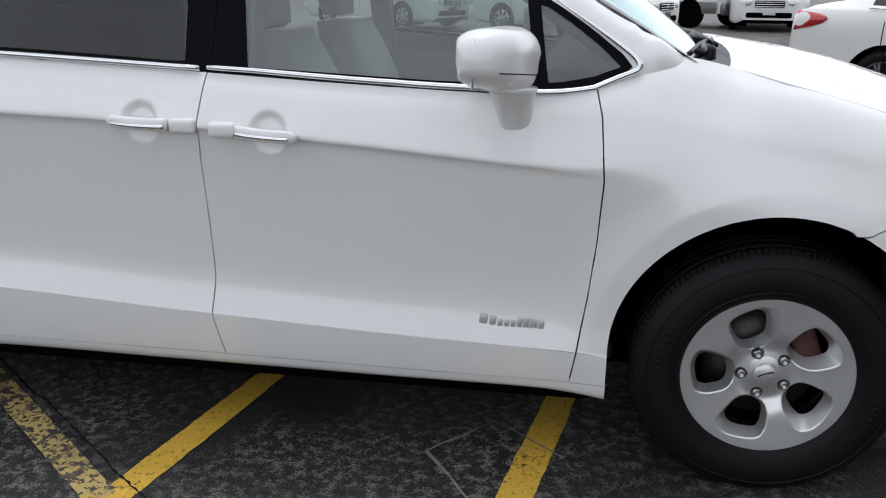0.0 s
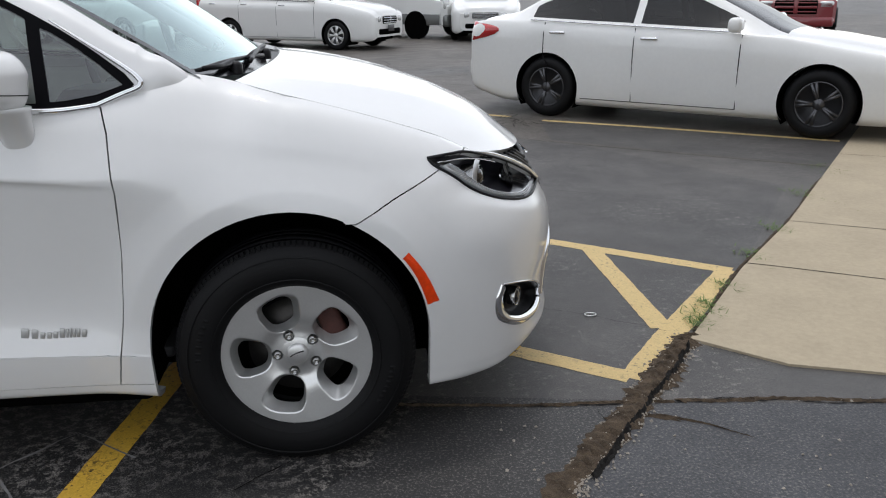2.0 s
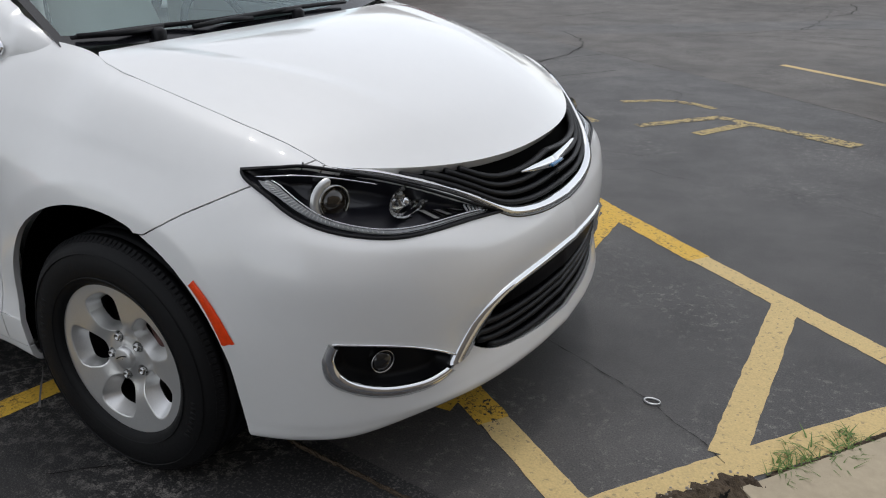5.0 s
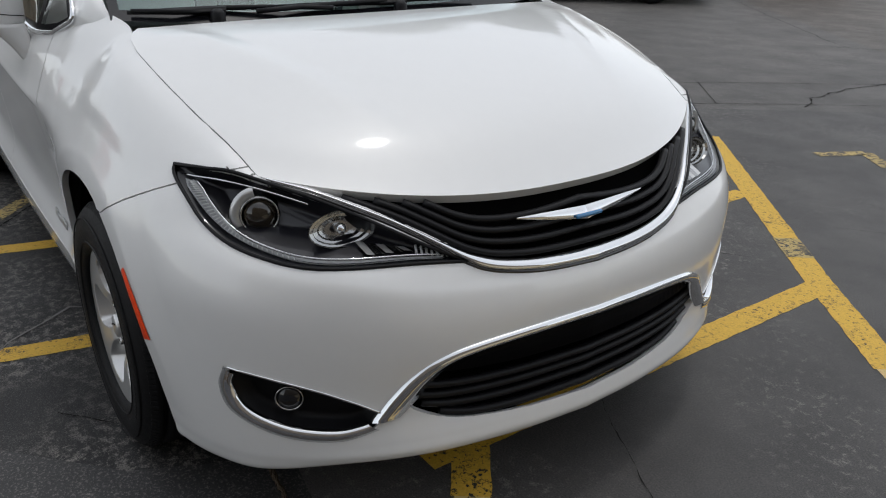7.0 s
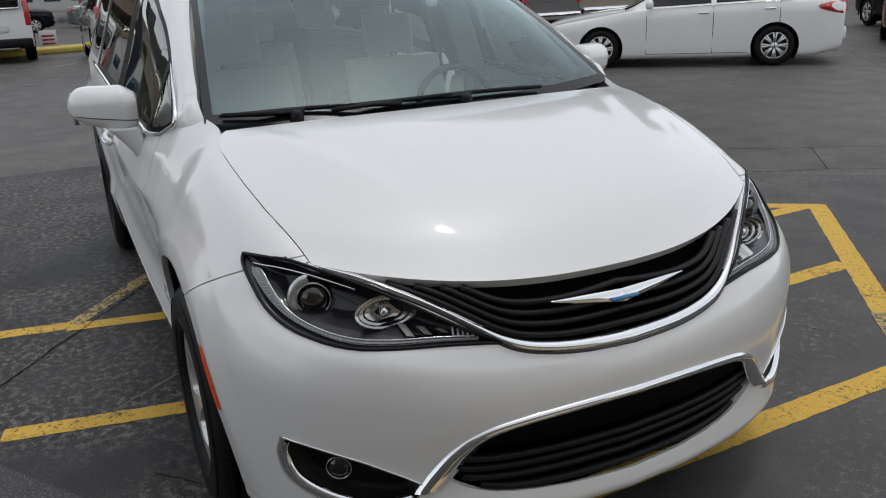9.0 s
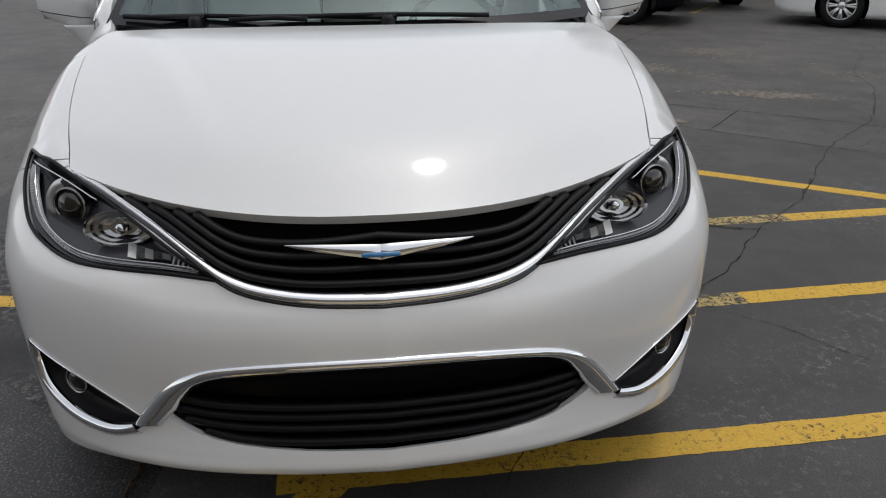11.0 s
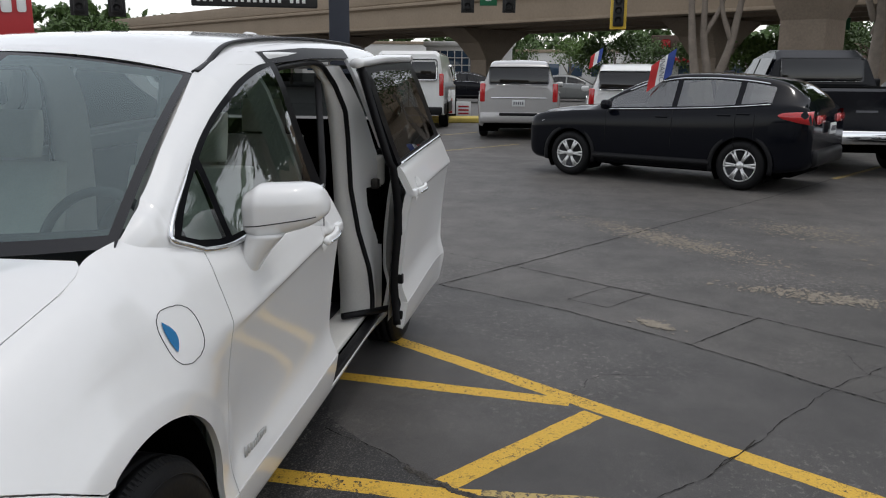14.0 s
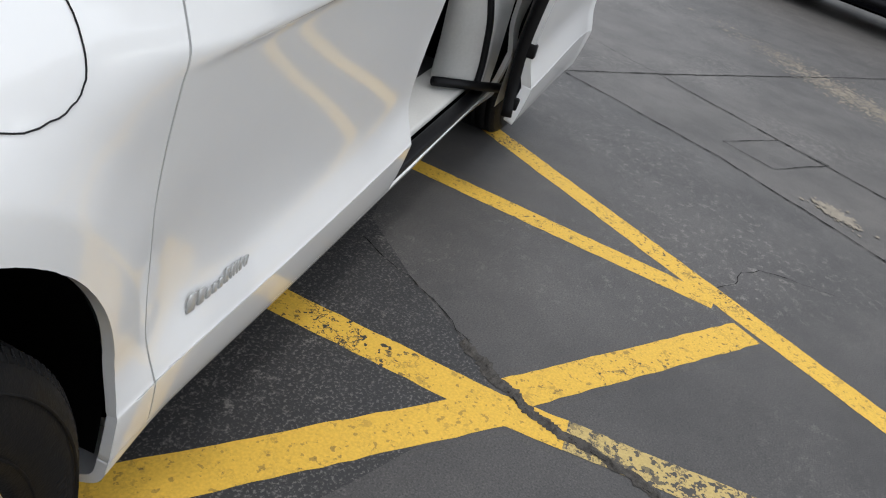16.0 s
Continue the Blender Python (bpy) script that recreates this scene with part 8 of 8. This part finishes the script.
def crown_mesh(blobs, leaves, size, seed):
    r = random.Random(seed)
    v, f = [], []
    for i in range(leaves):
        cx, cy, cz, rad = r.choice(blobs)
        while True:
            p = np.array([r.uniform(-1, 1) for _ in range(3)])
            n = np.linalg.norm(p)
            if 0.35 < n < 1 or (n <= .35 and r.random() < .3):
                break
        p = p * rad * np.array([1, 1, .75]) * r.uniform(.7, 1.12) + np.array([cx, cy, cz])
        a, b = np.array([r.gauss(0, 1) for _ in range(3)]), np.array([r.gauss(0, 1) for _ in range(3)])
        a /= np.linalg.norm(a)
        b -= a * (a @ b)
        b /= np.linalg.norm(b)
        s = size * r.uniform(.5, 1.3)
        o = len(v)
        v += [p - a * s, p - b * s * .5, p + a * s, p + b * s * .5]
        f.append((o, o + 1, o + 2, o + 3))
    return v, f


def tree(x, y, stems, blobs, leaves, size, leaf, seed, label):
    ob = thing("tree", label, "tree", "trees", m=Matrix.Translation((x, y, 0)))
    vf = []
    for pts, r0, r1 in stems:
        p = smooth_line(pts, 14)
        vf.append(tube(p, np.linspace(r0, r1, 14), 9, up=(0.3, 1, 0)))
    mesh_ob("trunk", *merge(*vf), M_BARK, ob)
    mesh_ob("crown", *crown_mesh(blobs, leaves, size, seed), leaf, ob)
    return ob


x, y = polar(170.2, 34)
tree(x, y, [([(0, 0, 0), (.1, -.3, 1.2), (.2, -.55, 2.8), (.1, -.75, 5.5)], .24, .10), ([(0, .1, 0), (0, .15, 1.4), (0, -.1, 3.0), (.2, -.2, 5.6)], .22, .09),
            ([(0, .3, 0), (-.1, .5, 1.3), (0, .95, 2.8), (.1, 1.35, 5.4)], .24, .10), ([(0, .95, 2.8), (.1, .5, 4.0), (.2, .35, 5.4)], .12, .06), ([(0, -.1, 3.0), (0, .5, 4.2), (0, .75, 5.6)], .11, .05)],
     [(0, 0, 6.2, 1.9), (.3, 1.9, 6.4, 1.7), (-.2, -1.9, 6.3, 1.8), (.3, -3.2, 5.4, 1.3), (0, .9, 7.4, 1.8), (.5, -2.6, 7.2, 1.6)], 5200, .11, M_LEAF, 11, "many-stemmed tree with pale grey trunks and green leaves")
for az, d, h, rad, seed, leaf in ((167.0, 62, 2.6, 2.2, 1, M_LEAF2), (164.9, 66, 2.9, 2.5, 2, M_LEAF2), (168.9, 70, 2.8, 2.3, 3, M_LEAF), (160.7, 68, 3.4, 2.9, 4, M_LEAF), (176.0, 75, 3.0, 2.6, 5, M_LEAF), (179.0, 90, 3.2, 3.0, 6, M_LEAF2),
                                  (183.5, 95, 3.4, 3.0, 7, M_LEAF), (210.8, 48, 3.6, 1.5, 8, M_LEAF), (157.5, 75, 4.0, 3.4, 9, M_LEAF), (172.8, 85, 3.2, 2.6, 10, M_LEAF), (198, 100, 4.5, 3.5, 12, M_LEAF)):
    x, y = polar(az, d)
    rr_ = random.Random(seed)
    bl = [(rr_.uniform(-rad, rad) * .7, rr_.uniform(-rad, rad), h + rr_.uniform(-.4, .9) * rad * .5, rad * rr_.uniform(.45, .75)) for _ in range(7)]
    tree(x, y, [([(0, 0, 0), (.05, .1, h * .5), (.1, 0, h)], .18, .07), ([(0, 0, h * .4), (.3, rad * .4, h)], .08, .03), ([(0, 0, h * .4), (-.2, -rad * .4, h)], .08, .03)], bl, 2600, .16, leaf, seed, "leafy green tree beyond the lot")

for az, d, h, rad, seed in ((149, 30, 8.8, 5.2, 21), (160.5, 38, 10.5, 3.8, 22), (141, 33, 9.0, 5.2, 23)):
    x, y = polar(az, d)
    rr_ = random.Random(seed)
    bl = [(rr_.uniform(-rad, rad) * .7, rr_.uniform(-rad, rad) * .8, h + rr_.uniform(-.8, .9) * rad * .7, rad * rr_.uniform(.35, .6)) for _ in range(14)]
    tree(x, y, [([(0, 0, 0), (.1, .2, h * .4), (0, 0, h)], .30, .10), ([(0, 0, h * .3), (.6, rad * .5, h * .9)], .14, .05), ([(0, 0, h * .35), (-.4, -rad * .5, h * .9)], .14, .05)],
         bl, 24000, .26, M_LEAF, seed, "tall leafy tree at the edge of the lot")

# woods that close the view under the bridge
rr_ = random.Random(77)
wood = []
for i in range(150):
    x, y = polar(138 + 82 * i / 149 + rr_.uniform(-.3, .3), rr_.uniform(128, 150))
    h = rr_.uniform(3.0, 10.0)
    wood += [(x, y, h, rr_.uniform(1.8, 3.4)), (x, y, h * .4, rr_.uniform(1.8, 3.0))]
v, f = crown_mesh(wood, 46000, .70, 78)
tagged(mesh_ob("far_woods", v, f, M_LEAF), "dark green woods far behind the bridge", "woods", kind="stuff")

# ---- far buildings, signs, signals ----
M_STUCCO = material("white_stucco", (0.62, 0.61, 0.58), 0.8, vary=0.08, scale=0.5)
M_BLUEGLASS = material("blue_window_glass", (0.03, 0.055, 0.09), 0.12, coat=0.5)
M_BROWN = material("brown_cladding", (0.09, 0.055, 0.04), 0.7, vary=0.15, scale=0.6)
M_SIGNRED = material("red_sign", (0.42, 0.018, 0.022), 0.5, vary=0.08, scale=3)
M_SIGNGREEN = material("green_road_sign", (0.01, 0.14, 0.06), 0.5)
M_SIGNWHITE = material("white_sign_face", (0.78, 0.78, 0.76), 0.5)
M_SIGNYEL = material("yellow_letters", (0.75, 0.50, 0.05), 0.5)
M_POLE = material("dark_pole", (0.018, 0.022, 0.035), 0.45, vary=0.15, scale=4)
M_SIGNAL = material("black_signal_box", (0.012, 0.012, 0.012), 0.5)

x, y = polar(186.6, 92)
b = thing("office_building", "white building with a blue glass grid front", "building", m=heading(x, y, radians(6)))
part("wall", box_bm(8, 9.5, 4.4, .05, at=(-4.2, 1.2, 2.2)), M_STUCCO, b)
part("roof_edge", box_bm(8.6, 10.1, .5, .05, at=(-4.2, 1.2, 4.6)), M_STUCCO, b)
win = part("window_grid", box_bm(.1, 5.6, 3.3, .02, at=(-.16, 0, 2.3)), M_BLUEGLASS, b)
for i in range(8):
    part("mullion", box_bm(.08, .09, 3.3, .01, at=(-.08, -2.8 + .8 * i, 2.3)), M_STUCCO, win)
for i in range(5):
    part("transom", box_bm(.08, 5.6, .09, .01, at=(-.075, 0, .7 + .8 * i)), M_STUCCO, win)
x, y = polar(171.3, 88)
b = thing("shop_building", "brown and white shop with red signs", "building", m=heading(x, y, radians(-8)))
part("wall", box_bm(8, 13, 4.3, .05, at=(-4.1, 0, 2.15)), M_STUCCO, b)
part("fascia", box_bm(.4, 8.5, 1.9, .05, at=(-.1, .6, 4.4)), M_BROWN, b)
part("sign_panel", box_bm(.14, 3.0, .75, .03, at=(.2, 2.3, 4.6)), M_SIGNWHITE, b, "white sign with red shapes")
for i in range(6):
    part("sign_shape", box_bm(.05, .26, .38, .03, at=(.30, 1.25 + .42 * i, 4.6)), M_SIGNRED, b)
part("sign_disc", box_bm(.14, .9, .9, .2, at=(.2, -2.2, 4.5)), M_SIGNRED, b)
part("awning", box_bm(.9, 3.2, .5, .08, at=(.3, -.6, 2.9)), M_SIGNRED, b)
for i in range(5):
    part("shop_window", box_bm(.1, 1.6, 1.9, .03, at=(-.06, -4.6 + 2.3 * i, 1.5)), M_BLUEGLASS, b)
for az, d, wd, ht, mt, nm in ((178.4, 110, 16, 4.2, M_STUCCO, "low white building far behind the bridge"), (163.0, 100, 22, 4.6, M_BROWN, "low brown building far behind the bridge"), (192.5, 120, 20, 5.5, M_STUCCO, "pale building far behind the bridge"),
                              (201.0, 130, 26, 7.0, M_STUCCO, "pale block far behind the bridge")):
    x, y = polar(az, d)
    b = thing("commercial_building", nm, "building", "far buildings", m=heading(x, y, radians(az - 180)))
    part("wall", box_bm(8, wd, ht, .05, at=(-4, 0, ht / 2)), mt, b)
    part("roof_edge", box_bm(8.4, wd + .5, .4, .04, at=(-4, 0, ht + .1)), M_BEAM, b)
    for i in range(int(wd / 3)):
        part("window", box_bm(.1, 1.8, 1.6, .03, at=(.02, -wd / 2 + 1.6 + 3 * i, ht * .45)), M_BLUEGLASS, b)

x, y = polar(194.7, 26)
p = thing("sign_post", "thick dark blue steel sign post", "pole", m=heading(x, y, .25))
part("shaft", box_bm(.62, .62, 10, .05, at=(0, 0, 5)), M_POLE, p)
part("base_plate", box_bm(.9, .9, .1, .02, at=(0, 0, .05)), M_POLE, p)
x, y = polar(200.2, 31)
p = thing("billboard", "dark billboard with a line of white letters on a post", "sign", m=heading(x, y, radians(20)))
mesh_ob("post", *tube([(0, 0, 0), (0, 0, 4.4)], .22, 12), M_POLE, p)
part("panel", box_bm(.3, 4.4, 2.6, .04, at=(0, 0, 5.1)), M_SIGNAL, p)
for i in range(18):
    if i not in (3, 14):
        part("letter_bar", box_bm(.03, .12, .17, .01, at=(.17, -1.95 + .215 * i, 4.03)), M_SIGNWHITE, p)
x, y = polar(216.4, 27)
p = thing("restaurant_sign", "red restaurant sign with white shapes and yellow letters", "sign", m=heading(x, y, radians(33)))
part("cabinet", box_bm(.4, 3.0, 2.3, .05, at=(0, -.2, 3.1)), M_SIGNRED, p)
part("post", box_bm(.3, .3, 2.0, .03, at=(0, -.3, 1.0)), M_POLE, p)
for i, (w, h) in enumerate(((.30, .52), (.30, .42), (.34, .42), (.32, .52), (.22, .56), (.28, .44), (.24, .40))):
    part("name_shape", box_bm(.04, w, h, .06, at=(.22, -1.3 + .39 * i, 3.35)), M_SIGNWHITE, p)
cu = bpy.data.curves.new("letters", "FONT")
cu.body, cu.size, cu.extrude, cu.align_x = "RESTAURANT", .42, .01, "CENTER"
tmp = new("letters_tmp", cu)
me = bpy.data.meshes.new_from_object(tmp.evaluated_get(bpy.context.evaluated_depsgraph_get()))
bpy.data.objects.remove(tmp)
me.materials.append(M_SIGNYEL)
lt = new("letters", me)
lt.parent = p
lt.matrix_basis = Matrix.Translation((.215, -.2, 2.25)) @ pose(0, 0, 0, 90, 0, 90)


def signal(az, d, z, label="black traffic signal head"):
    x, y = polar(az, d)
    s = thing("traffic_signal", label, "traffic light", "traffic lights", m=heading(x, y, radians(az - 180)))
    part("housing", box_bm(.25, .40, 1.15, .05, at=(0, 0, z)), M_SIGNAL, s)
    part("backplate_edge", box_bm(.04, .62, 1.35, .02, at=(-.10, 0, z)), M_SIGNYEL if az < 180 else M_SIGNAL, s)
    for k in (-.36, 0, .36):
        v, f = spin_mesh([(.13, 0), (.15, .16), (.14, .16), (.12, .01), (.001, .0)], 16)
        mesh_ob("lamp_visor", np.array([(q[1], q[0], q[2]) for q in v]) + np.array([.12, 0, z + k]), f, M_SIGNAL, s)
    mesh_ob("hanger", *tube([(-.1, 0, z + .6), (-.1, 0, 6.4)], .05, 8), M_POLE, s)
    return s


for az, d, z in ((211.0, 34, 4.2), (208.8, 34, 4.2), (186.0, 40, 5.0), (183.2, 40, 5.0), (175.9, 33, 3.9)):
    signal(az, d, z)
for az, d, h in ((174.6, 33, 7.0), (209.9, 34, 6.6)):
    x, y = polar(az, d)
    p = thing("signal_pole", "dark steel signal pole", "pole", "poles", m=heading(x, y, radians(az - 180)))
    mesh_ob("shaft", *tube([(0, 0, 0), (0, 0, h)], .28 if az < 180 else .15, 12), M_POLE, p)
    mesh_ob("mast_arm", *tube([(0, 0, 6.3), (0, -3.5 if az < 180 else 2.5, 6.5), (0, -9 if az < 180 else 4, 6.4)], .09, 8), M_POLE, p)
for az, d, z in ((184.6, 42, 5.3), (162.2, 60, 4.9)):
    x, y = polar(az, d)
    p = thing("road_sign", "green highway route sign", "sign", "road signs", m=heading(x, y, radians(az - 180)))
    part("panel", box_bm(.05, .85, 1.0, .02, at=(0, 0, z)), M_SIGNGREEN, p)
    part("symbol_bar", box_bm(.02, .30, .55, .02, at=(.035, 0, z)), M_SIGNWHITE, p)
    mesh_ob("post", *tube([(-.06, 0, 0), (-.06, 0, z + .5)], .05, 8), M_POLE, p)
# kerb island, small yard signs
x, y = polar(187.0, 26.5)
k = part("kerb", box_bm(1.2, 5.2, .16, .03, at=(0, 0, .08)), M_KERB)
k.matrix_basis = heading(x, y, .25)
tagged(k, "yellow painted concrete kerb", "kerb", kind="structure")
for az, d, w, h in ((186.2, 25, .45, .42), (187.4, 26, .55, .75)):
    x, y = polar(az, d)
    p = thing("yard_sign", "small white and red sign standing by the kerb", "sign", "yard signs", m=heading(x, y, .05))
    part("panel", box_bm(.02, w, h, .004, at=(0, 0, .16 + .12 + h / 2)), M_SIGNWHITE, p)
    for i in range(3):
        part("text_bar", box_bm(.006, w * .7, h * .12, .002, at=(.013, 0, .34 + h * .25 * i)), M_SIGNRED, p)
    mesh_ob("stake", *tube([(0, 0, 0), (0, 0, .4)], .01, 6), M_POLE, p)
car("sedan", "grey sedan far off by the bridge", heading(*polar(178.6, 47), 1.5), M_GREYCAR, group="far cars")
car("suv", "dark car far off by the bridge", heading(*polar(185.5, 44), 1.6), M_CARBLACK, group="far cars")
car("sedan", "white sedan far off by the bridge", heading(*polar(161.0, 58), 1.4), M_WHITE2, group="far cars")
